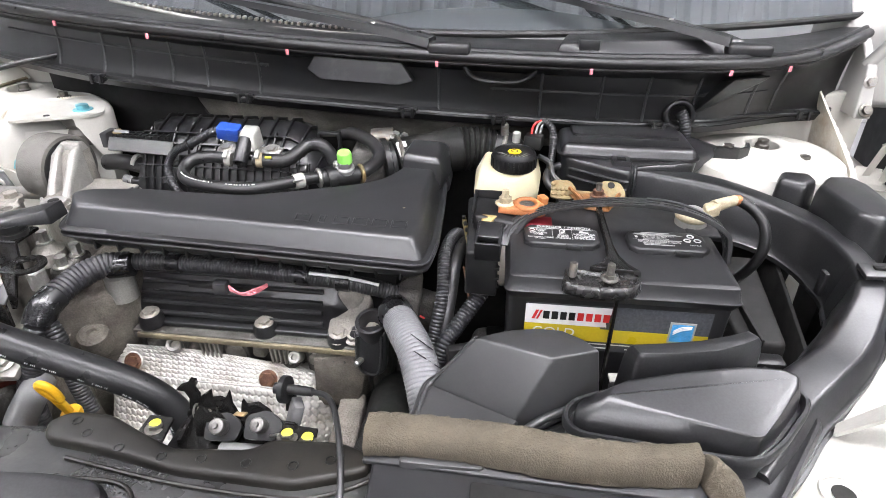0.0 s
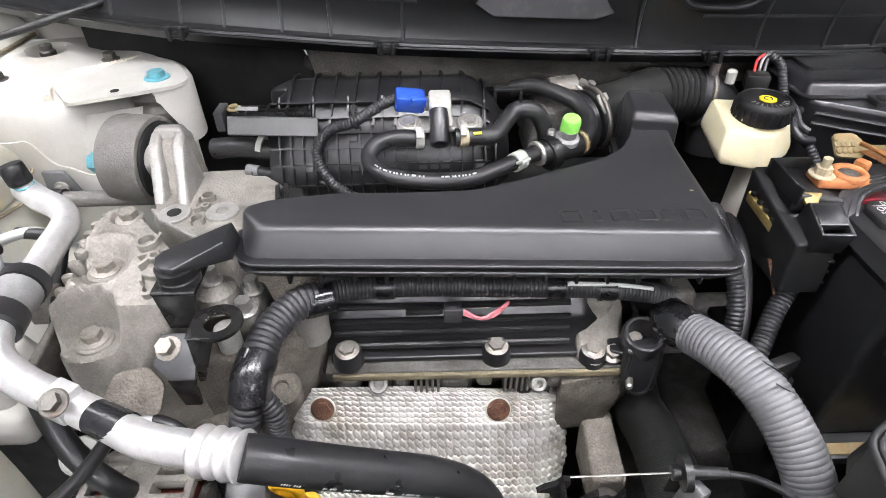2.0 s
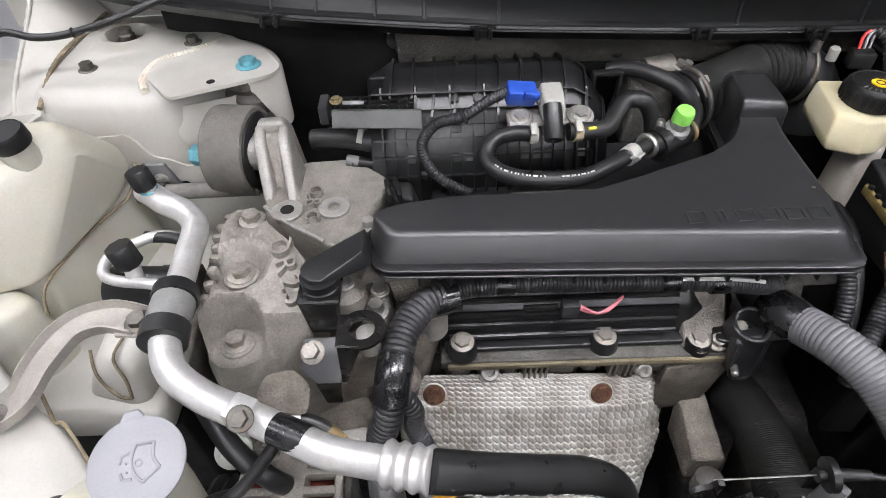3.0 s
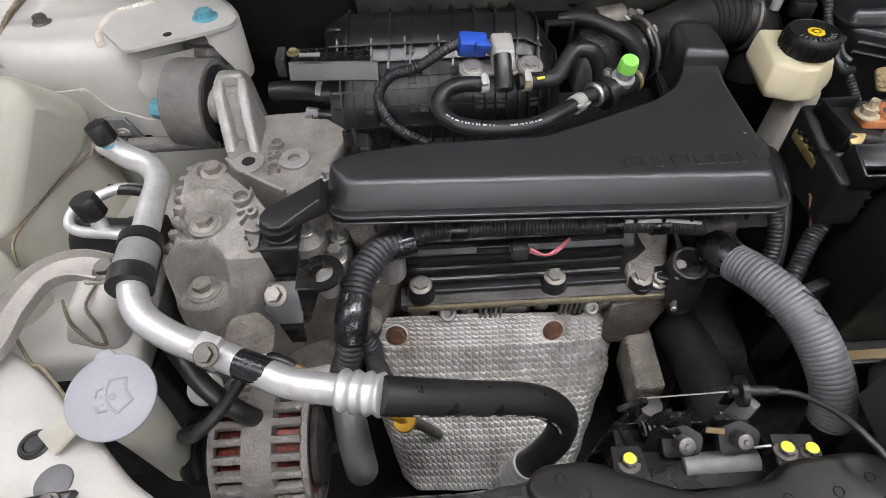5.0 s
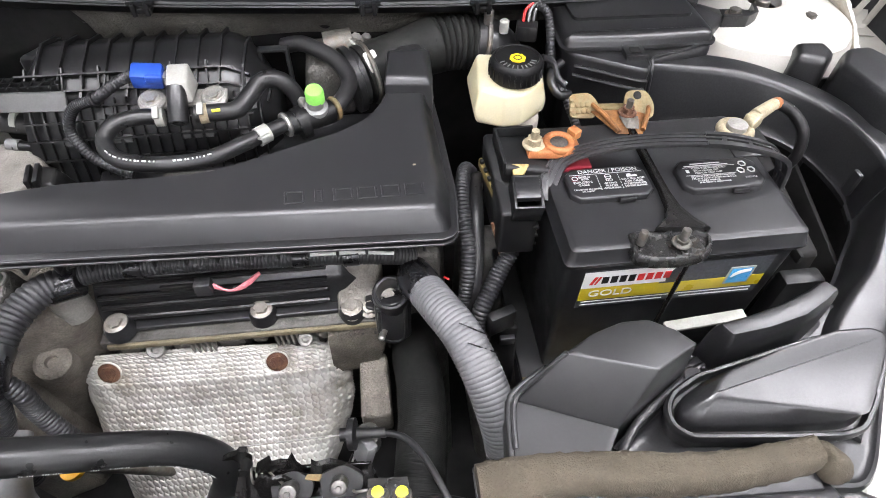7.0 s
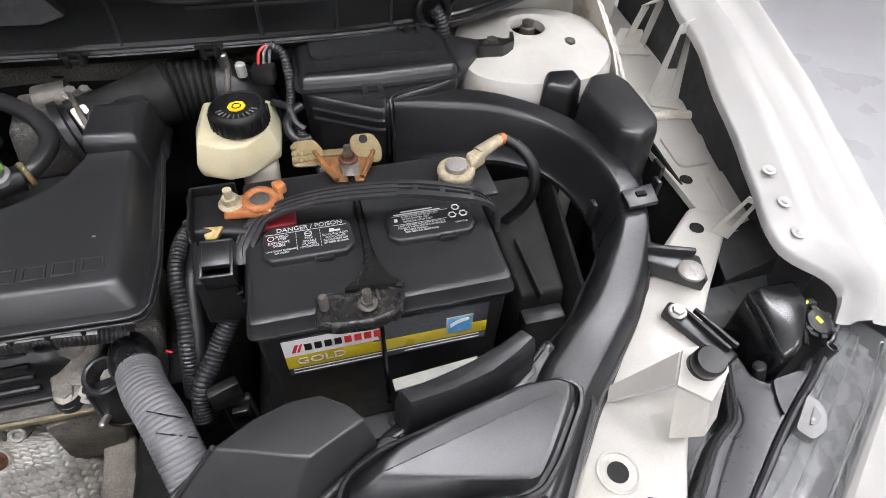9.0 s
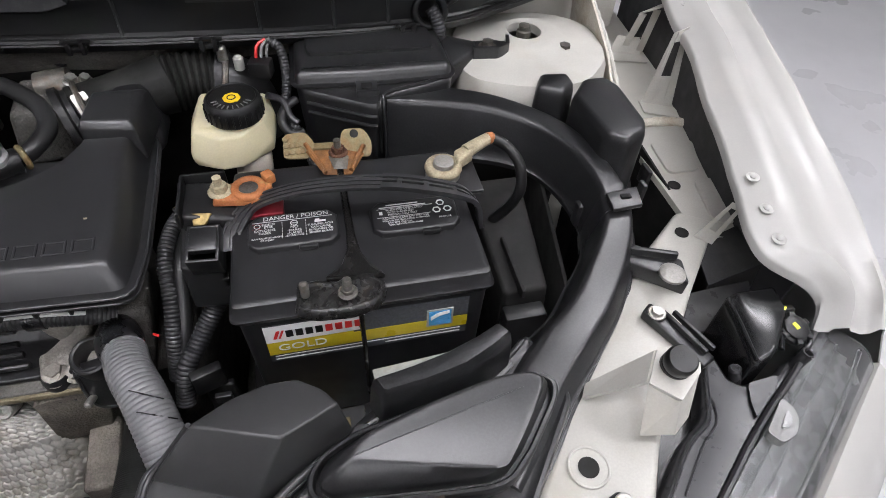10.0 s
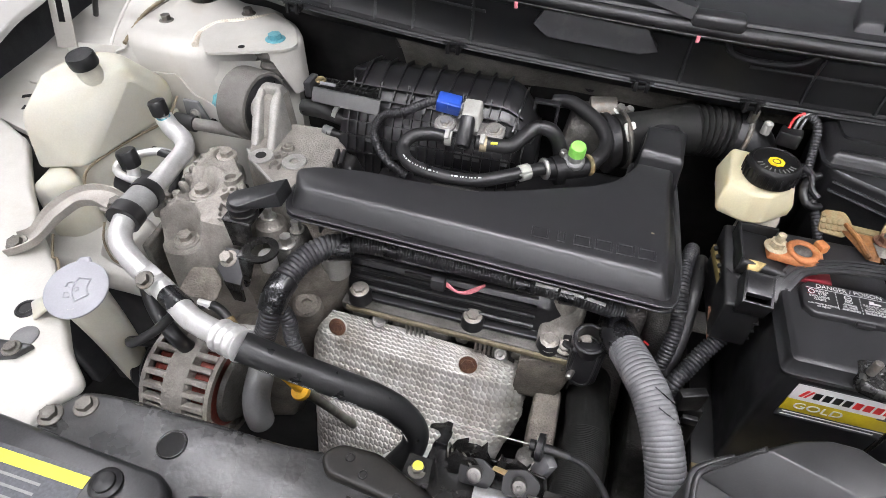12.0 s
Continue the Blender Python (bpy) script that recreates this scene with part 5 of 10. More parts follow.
bolt(HG, (0.585, 0.945, 1.0), (0, -1, 0.6), 0.007, "steel_dark", 0)


# ---- front panel over the radiator ----
def front():
    F = thing("radiator_support", "glossy black radiator support beam with bolts and holes", "beam", (-0.2, 0.28, 0.86))
    back = [(-0.60, 0.285), (-0.583, 0.314), (-0.541, 0.3185), (-0.44, 0.3195), (-0.374, 0.3185), (-0.325, 0.324), (-0.30, 0.331), (-0.276, 0.329), (-0.262, 0.320), (-0.235, 0.305), (-0.20, 0.302), (-0.155, 0.309), (-0.143, 0.321), (-0.085, 0.325), (-0.05, 0.318), (0.10, 0.312), (0.22, 0.30), (0.27, 0.27)]
    pl = [V(p) for p in back] + [V((0.27, 0.16)), V((-0.60, 0.16))]
    part("beam", moulded(rounded(pl, 0.012, 3), [(0, 0.80), (0, 0.875), (0.003, 0.880), (0.007, 0.8815)]), "beam_paint", F, smooth=40)
    for x, y in ((-0.592, 0.281), (-0.567, 0.298)):
        bolt(F, (x, y, 0.8815), (0, 0, 1), 0.0075, "steel_dark", 12, 0.006)
    # no real opening: a dark disc paints the hole's shade
    part("hole", lathe([(0, 0), (0.012, 0), (0.012, 0.0007), (0, 0.0007)], pose(-0.468, 0.288, 0.8816), 22, False), "well", F)
    part("hole_rim", ring(pose(-0.468, 0.288, 0.8818), 0.0125, 0.0012), "steel_black", F)
    # pressed reinforcement with a row of rivets
    top = [V(p) for p in ((-0.335, 0.316), (-0.322, 0.330), (-0.285, 0.331), (-0.255, 0.318), (-0.215, 0.303), (-0.155, 0.309), (-0.14, 0.321), (-0.085, 0.324), (-0.060, 0.316), (-0.056, 0.300), (-0.075, 0.292), (-0.111, 0.280), (-0.205, 0.283), (-0.275, 0.295), (-0.325, 0.300))]
    part("reinforcement", moulded(rounded(top, 0.008, 3), [(0, 0.8815), (0.0, 0.887), (0.0015, 0.8895), (0.003, 0.8903), (0.006, 0.8905)]), "dusty_steel", F, "dusty black pressed plate")
    for x, y in ((-0.308, 0.319), (-0.292, 0.308), (-0.258, 0.297), (-0.22, 0.293), (-0.188, 0.294), (-0.152, 0.294), (-0.115, 0.296), (-0.088, 0.304)):
        piece("rivet", "rivet", lambda: ring(Matrix(), 0.0036, 0.0007, 18, 6), "dull", F, pose(x, y, 0.8908))
    for pts in ([(-0.33, 0.262, 0.882), (-0.275, 0.272, 0.883), (-0.235, 0.268, 0.883), (-0.215, 0.24, 0.883)], [(-0.30, 0.289, 0.883), (-0.205, 0.276, 0.883), (-0.111, 0.273, 0.883), (-0.07, 0.286, 0.883), (-0.05, 0.30, 0.883)]):
        part("bead", tube(pts, 0.0018, 8), "dusty_steel", F)
    # trim panel with printed notice
    T = thing("radiator_cover", "black plastic radiator cover with a yellow striped notice", "cover", (-0.53, 0.22, 0.882))
    cov = [V(p) for p in ((-0.70, 0.268), (-0.62, 0.266), (-0.53, 0.262), (-0.452, 0.259), (-0.438, 0.248), (-0.440, 0.14), (-0.70, 0.14))]
    part("panel", moulded(rounded(cov, 0.008, 3), [(0, 0.8818), (0, 0.893), (0.002, 0.8965), (0.005, 0.898)]), "satin", T)
    part("notice", prism([(-0.68, 0.15), (-0.505, 0.15), (-0.505, 0.243), (-0.68, 0.243)], 0.8981, 0.8985, 0), "darklabel", T)
    part("stripe", prism([(-0.68, 0.229), (-0.505, 0.229), (-0.505, 0.239), (-0.68, 0.239)], 0.8986, 0.8989, 0), "yellowmark", T)
    part("print", bars([(-0.60 + 0.01 * (k % 2), 0.222 - 0.008 * k, 0.12 - 0.02 * (k % 2), 0.0022) for k in range(6)], Matrix.Translation((0, 0, 0.8988))), "greybar", T)
    piece("push_clip", "pclip", lambda: join(lathe([(0.0135, 0), (0.0135, 0.003), (0.012, 0.004), (0, 0.004)], Matrix(), 22), lathe([(0.009, 0.003), (0.009, 0.007), (0.007, 0.008), (0, 0.008)], Matrix(), 20)), "dull", T, pose(-0.489, 0.238, 0.898))
    T2 = thing("radiator_cover", "black plastic grille cover behind the beam", "cover", (-0.28, 0.2, 0.882))
    cov = [V(p) for p in ((-0.425, 0.25), (-0.35, 0.262), (-0.285, 0.266), (-0.245, 0.262), (-0.225, 0.235), (-0.22, 0.14), (-0.425, 0.14))]
    part("panel", moulded(rounded(cov, 0.012, 4), [(0, 0.8818), (0, 0.895), (0.003, 0.899), (0.008, 0.9)]), "satin", T2)
    T3 = thing("radiator_cover", "black plastic air intake mouth under the foam strip", "cover", (0.08, 0.22, 0.882))
    part("panel", hull([(-0.055, 0.31, 0.8818), (0.20, 0.295, 0.8818), (0.25, 0.16, 0.8818), (-0.05, 0.16, 0.8818), (-0.055, 0.31, 0.895), (0.20, 0.295, 0.897), (0.25, 0.16, 0.89), (-0.05, 0.16, 0.888)], 0.004), "plastic", T3)
    part("lip", hull([(-0.062, 0.302, 0.893), (0.19, 0.290, 0.897), (0.19, 0.315, 0.901), (-0.062, 0.335, 0.899), (-0.062, 0.302, 0.897), (0.19, 0.290, 0.901), (0.19, 0.315, 0.905), (-0.062, 0.335, 0.903)], 0.001), "plastic", T3)
    # dark slab laid on the panel to paint the recess's shade
    part("recess", box((0.10, 0.262, 0.8955), (0.16, 0.05, 0.006), 0.002, (0, 0, -4)), "well", T3)


front()


def foam():
    rng = random.Random(3)
    rings = []
    n = 60
    for i in range(n + 1):
        f = i / n
        x = -0.061 + 0.245 * f
        y = 0.319 - 0.014 * f + 0.004 * math.sin(f * 7)
        zb, zt = 0.9005 + 0.003 * f, 0.921 + 0.010 * f - 0.002 * math.sin(f * 9)
        j = lambda s=0.0008: rng.uniform(-s, s)
        q = 1 - 0.5 * f
        rings.append([(x, y - 0.0155 * q + j(), zb), (x, y + 0.013 + j(), zb), (x + j(), y + 0.015 + j(), (zb + zt) / 2), (x + j(), y + 0.013 + j(), zt - 0.003 + j()), (x, y + 0.009 + j(), zt + j()), (x, y - 0.006 * q + j(), zt + j()), (x, y - 0.012 * q + j(), zt - 0.003 + j()), (x, y - 0.017 * q + j(), (zb + zt) / 2 + j())])
    Fm = thing("foam_strip", "worn brown foam sealing strip on the intake lip", "foam strip", (0.06, 0.31, 0.90))
    part("strip", loft(rings), "foam", Fm, smooth=50)
    part("end_flap", hull([(0.183, 0.322, 0.902), (0.187, 0.292, 0.902), (0.21, 0.288, 0.895), (0.222, 0.300, 0.895), (0.205, 0.325, 0.90), (0.190, 0.318, 0.928), (0.195, 0.300, 0.926), (0.215, 0.302, 0.915)], 0.005), "foam", Fm)


foam()


# ---- engine ----
def engine():
    E = thing("engine_block", "grimy cast aluminium engine with bolts and ribs", "engine", (-0.3, 0.65, 0.40))
    part("head", hull([(-0.47, 0.585, 0.62), (-0.10, 0.585, 0.62), (-0.10, 0.565, 0.785), (-0.47, 0.565, 0.785), (-0.47, 0.78, 0.62), (-0.10, 0.78, 0.62), (-0.10, 0.76, 0.79), (-0.47, 0.76, 0.79)], 0.006), "cast_dark", E)
    part("block", hull([(-0.55, 0.60, 0.36), (-0.08, 0.60, 0.36), (-0.08, 0.60, 0.64), (-0.55, 0.60, 0.64), (-0.55, 0.80, 0.36), (-0.08, 0.80, 0.36), (-0.08, 0.80, 0.64), (-0.55, 0.80, 0.64)], 0.01), "cast_dark", E)
    part("flange", hull([(-0.425, 0.545, 0.785), (-0.125, 0.543, 0.783), (-0.125, 0.60, 0.783), (-0.425, 0.60, 0.785), (-0.425, 0.545, 0.797), (-0.125, 0.543, 0.795), (-0.125, 0.6, 0.795), (-0.425, 0.6, 0.797)], 0.002), "cast_dark", E, "grimy machined head edge")
    rng = random.Random(5)
    part("gasket", hull([(-0.418, 0.5415, 0.787), (-0.128, 0.5395, 0.785), (-0.128, 0.545, 0.785), (-0.418, 0.547, 0.787), (-0.418, 0.5415, 0.7945), (-0.128, 0.5395, 0.7925), (-0.128, 0.545, 0.7925), (-0.418, 0.547, 0.7945)], 0.0012), "tan", E, "brown gasket edge")
    part("port", lathe([(0.0105, -0.02), (0.0100, 0.003), (0.0085, 0.0045), (0.0052, 0.0035), (0.0048, -0.001), (0, -0.001)], facing((-0.374, 0.546, 0.776), (0.1, -0.7, 0.7)), 20, False), "cast_light", E)
    part("port", lathe([(0.0085, -0.02), (0.0080, 0.003), (0.0065, 0.0045), (0.0038, 0.0035), (0.0034, -0.001), (0, -0.001)], facing((-0.212, 0.540, 0.776), (0.1, -0.8, 0.6)), 20, False), "cast_light", E)
    for x0, n in ((-0.338, 5), (-0.246, 5)):
        for k in range(n):
            part("cooling_fin", hull([(x0 + 0.0058 * k, 0.545, 0.758), (x0 + 0.0058 * k + 0.003, 0.545, 0.758), (x0 + 0.0058 * k, 0.543, 0.784), (x0 + 0.0058 * k + 0.003, 0.543, 0.784), (x0 + 0.0058 * k, 0.575, 0.758), (x0 + 0.0058 * k + 0.003, 0.575, 0.758), (x0 + 0.0058 * k, 0.575, 0.784), (x0 + 0.0058 * k + 0.003, 0.575, 0.784)], 0.001), "cast", E)
    for x, w, z in ((-0.405, 0.026, 0.770), (-0.352, 0.020, 0.765), (-0.296, 0.034, 0.768), (-0.265, 0.018, 0.772), (-0.19, 0.024, 0.764)):
        part("casting_lump", hull([(x - w / 2, 0.552, z - 0.012), (x + w / 2, 0.552, z - 0.014), (x - w / 2 + 0.004, 0.547, z + 0.008), (x + w / 2 - 0.005, 0.546, z + 0.010), (x - w / 2, 0.58, z - 0.012), (x + w / 2, 0.58, z - 0.012), (x - w / 2, 0.58, z + 0.012), (x + w / 2, 0.58, z + 0.012)], 0.006), "cast", E)
    for k in (1, 4, 7, 10):
        x = -0.44 + k * 0.031
        z = 0.765 + rng.uniform(-0.006, 0.006)
        part("boss", lathe([(0.014, -0.02), (0.013, 0.002), (0.009, 0.006), (0, 0.007)], facing((x, 0.556 + rng.uniform(-0.004, 0.004), z), (0.1 * rng.uniform(-1, 1), -1, 0.45)), 16, False), "cast_dark", E)
    for k in range(9):
        x = -0.45 + k * 0.042
        part("rib", hull([(x - 0.004, 0.57, 0.64), (x + 0.004, 0.57, 0.64), (x - 0.004, 0.55, 0.78), (x + 0.004, 0.55, 0.78), (x - 0.004, 0.59, 0.64), (x + 0.004, 0.59, 0.64), (x - 0.004, 0.59, 0.78), (x + 0.004, 0.59, 0.78)], 0.002), "cast_dark", E)
    # corner lug with two bolts, and the lifting eye
    part("lug", hull([(-0.175, 0.548, 0.76), (-0.125, 0.548, 0.76), (-0.12, 0.60, 0.76), (-0.175, 0.60, 0.76), (-0.172, 0.55, 0.802), (-0.130, 0.552, 0.80), (-0.12, 0.60, 0.84), (-0.172, 0.60, 0.84)], 0.005), "cast", E)
    part("lug", lathe([(0.019, 0), (0.019, 0.045), (0.015, 0.052), (0, 0.053)], pose(-0.150, 0.600, 0.80), 20, False), "cast", E)
    part("corner_casting", hull([(-0.190, 0.536, 0.70), (-0.138, 0.540, 0.70), (-0.188, 0.540, 0.775), (-0.116, 0.543, 0.790), (-0.110, 0.57, 0.795), (-0.18, 0.60, 0.69), (-0.11, 0.62, 0.69), (-0.18, 0.60, 0.795), (-0.105, 0.61, 0.797), (-0.128, 0.542, 0.73)], 0.006), "cast_brown", E, "dusty cast corner of the head")
    part("post", hull([(x, y, z) for x in (-0.160, -0.124) for y in (0.475, 0.535) for z in (0.655, 0.698)] + [(-0.158, 0.55, 0.715), (-0.126, 0.55, 0.715)], 0.004), "cast_brown", E, "flat grey casting post")
    part("post_lug", lathe([(0.014, -0.02), (0.014, 0.006), (0.011, 0.008), (0, 0.008)], pose(-0.153, 0.452, 0.70), 20, False), "cast_dark", E)
    for k in range(5):
        x = -0.178 + 0.014 * k
        part("casting_web", hull([(x, 0.556, 0.71), (x + 0.003, 0.556, 0.71), (x, 0.540, 0.775), (x + 0.003, 0.540, 0.775), (x, 0.57, 0.71), (x + 0.003, 0.57, 0.775)], 0.001), "cast_dark", E)
    part("side_case", hull([(-0.11, 0.50, 0.40), (-0.04, 0.52, 0.40), (-0.10, 0.56, 0.70), (-0.05, 0.56, 0.68), (-0.11, 0.78, 0.40), (-0.02, 0.78, 0.40), (-0.10, 0.78, 0.74), (-0.03, 0.78, 0.72)], 0.012), "cast_dark", E)
    part("gearbox", hull([(0.0, 0.48, 0.36), (0.30, 0.48, 0.36), (-0.02, 0.56, 0.60), (0.28, 0.56, 0.60), (0.0, 0.86, 0.36), (0.3, 0.86, 0.36), (0.0, 0.84, 0.62), (0.28, 0.84, 0.62)], 0.02), "cast_dark", E)
    # front timing end, left of the head
    part("end_case", hull([(-0.53, 0.52, 0.60), (-0.47, 0.56, 0.60), (-0.545, 0.510, 0.840), (-0.43, 0.545, 0.845), (-0.42, 0.56, 0.85), (-0.54, 0.70, 0.60), (-0.42, 0.70, 0.60), (-0.55, 0.72, 0.87), (-0.42, 0.72, 0.875), (-0.44, 0.575, 0.868)], 0.008), "cast_brown", E, "rough grimy cast end case")
    part("lower_case", hull([(-0.56, 0.47, 0.55), (-0.50, 0.49, 0.55), (-0.56, 0.465, 0.77), (-0.505, 0.485, 0.765), (-0.495, 0.53, 0.775), (-0.56, 0.55, 0.78), (-0.50, 0.55, 0.55), (-0.56, 0.55, 0.55)], 0.010), "cast_brown", E)
    part("ear", lathe([(0.019, -0.02), (0.018, 0.008), (0.014, 0.011), (0.007, 0.010), (0.006, 0.005), (0, 0.005)], facing((-0.464, 0.527, 0.795), (0.15, -0.3, 1)), 22, False), "cast_brown", E)
    part("boss", lathe([(0.017, -0.03), (0.017, 0.004), (0.014, 0.006), (0, 0.006)], pose(-0.433, 0.562, 0.865), 20, False), "cast_light", E)
    bolt(E, (-0.433, 0.562, 0.870), (0, 0, 1), 0.0075, "steel", 15, 0.004)
    bolt(E, (-0.480, 0.538, 0.893), (0, 0, 1), 0.007, "steel", 5, 0.012)
    bolt(E, (-0.478, 0.562, 0.895), (0, 0, 1), 0.006, "steel", 25, 0.014)
    part("bolt_seat", hull([(-0.497, 0.525, 0.86), (-0.466, 0.525, 0.86), (-0.497, 0.58, 0.86), (-0.466, 0.58, 0.86), (-0.493, 0.529, 0.893), (-0.470, 0.529, 0.893), (-0.493, 0.575, 0.896), (-0.470, 0.575, 0.896)], 0.005), "cast_dark", E)
    for at in ((-0.157, 0.552, 0.803), (-0.138, 0.554, 0.803)):
        bolt(E, at, (0, -0.35, 1), 0.0075, "bolt_grey", 15, 0.006)
    part("coolant_neck", hull([(-0.095, 0.55, 0.80), (-0.06, 0.55, 0.80), (-0.10, 0.58, 0.86), (-0.055, 0.58, 0.86), (-0.095, 0.64, 0.80), (-0.06, 0.64, 0.86)], 0.006), "cast_dark", E)


engine()


def timing_cover():
    T = thing("timing_cover", "dusty sand-cast aluminium timing cover with raised letters", "engine cover", (-0.59, 0.56, 0.80))
    left = ((0.487, -0.612), (0.500, -0.626), (0.520, -0.630), (0.537, -0.622), (0.564, -0.621), (0.583, -0.624), (0.613, -0.627), (0.630, -0.622), (0.642, -0.612))
    right = ((0.487, -0.578), (0.498, -0.564), (0.505, -0.552), (0.515, -0.534), (0.556, -0.532), (0.582, -0.549), (0.613, -0.578), (0.634, -0.595), (0.642, -0.604))

    def along(table, y):
        for (y0, x0), (y1, x1) in zip(table, table[1:]):
            if y <= y1:
                return x0 + (x1 - x0) * (y - y0) / (y1 - y0)
        return table[-1][1]
    clamp = lambda q: min(1.0, max(0.0, q))
    plateau = lambda y: 0.938 - 0.25 * max(0.0, 0.57 - y)
    soft = lambda q: clamp(q) ** 2 * (3 - 2 * clamp(q))

    def height(x, y):
        z = plateau(y) - 3.4 * max(0.0, 0.516 - y)
        # deep pot with an open front, a shallow dish and a small spot face
        q = math.hypot((x + 0.601) / 0.030, (y - 0.511) / 0.026)
        back = soft((y - 0.500) / 0.020)
        top = 0.891 + (plateau(y) - 0.891) * back
        if q < 1:
            z = 0.884 + (top - 0.884) * soft((q - 0.72) / 0.27)
        elif y < 0.516:
            z = max(z, 0.891 - (q - 1) * 0.22)
        q = math.hypot((x + 0.601) / 0.029, (y - 0.564) / 0.028)
        if q < 1:
            z -= 0.017 * soft((1 - q) / 0.55)
        elif q < 1.25:
            z += 0.002 * (1 - abs(q - 1.1) / 0.15) if q > 0.95 else 0
        q = math.hypot(x + 0.600, y - 0.625) / 0.016
        if q < 1:
            z -= 0.006 * soft((1 - q) / 0.3)
        return z + 0.0011 * noise.noise(V((x, y, 0.3)) * 320) + 0.0014 * noise.noise(V((x, y, 0.7)) * 90)
    rows = []
    nv, nu = 96, 60
    for k in range(nv + 1):
        y = 0.487 + 0.155 * k / nv
        x0, x1 = along(left, y), along(right, y)
        round_off = lambda u: 0.009 * max(0.0, 1 - min(u, 1 - u) / 0.05) ** 2 + 0.010 * max(0.0, 1 - (nv - k) / 4.0) ** 2
        row = [(x0 - 0.006, y, 0.72), (x0 - 0.002, y, 0.862)]
        row += [(x0 + (x1 - x0) * u / nu, y, height(x0 + (x1 - x0) * u / nu, y) - round_off(u / nu)) for u in range(nu + 1)]
        row += [(x1 + 0.001, y, 0.85), (x1 + 0.004, y, 0.72)]
        rows.append(row)
    rows = [[(x, y - 0.004, 0.72) for x, y, z in rows[0]]] + rows + [[(x, y + 0.004, 0.72) for x, y, z in rows[-1]]]
    part("casting", grid(rows), "cast", T, "rough dusty casting", smooth=50)
    rng = random.Random(9)
    for k in range(8):
        y = 0.535 + 0.0135 * k
        part("tooth", box((along(left, y) - 0.001, y, plateau(y) - 0.011), (0.011, 0.0085, 0.020), 0.0038, (0, rng.uniform(-8, 8), rng.uniform(-15, 15))), "cast", T)
    for x, y, z, r in ((-0.600, 0.625, 0.931, 0.012), (-0.600, 0.564, 0.920, 0.016), (-0.603, 0.515, 0.8845, 0.0155)):
        part("washer", lathe([(r, -0.004), (r, 0.0020), (r - 0.0015, 0.003), (0, 0.003)], pose(x, y, z), 24, False), "cast", T)
        bolt(T, (x, y, z + 0.003), (0, 0, 1), 0.0085, "bolt_grey", rng.uniform(0, 60), 0.007)
    for ch, x, y, s in (("Q", -0.562, 0.577, 10), ("R", -0.556, 0.558, 8), ("2", -0.550, 0.541, 6), ("5", -0.545, 0.526, 4)):
        lettered("raised_letter", ch, 0.026, facing((x, y, plateau(y) + 0.0005), (0, -0.2 if y < 0.56 else 0, 1)) @ pose(0, 0, 0, 0, 0, -78 + s), "cast", T, 1.0, 0.0060)
    part("dark_plate", hull([(x, y, z) for x in (-0.650, -0.641) for y in (0.492, 0.625) for z in (0.79, 0.885 + 0.1 * (y - 0.492))], 0.003), "steel_dark", T, "dark steel edge plate")


timing_cover()


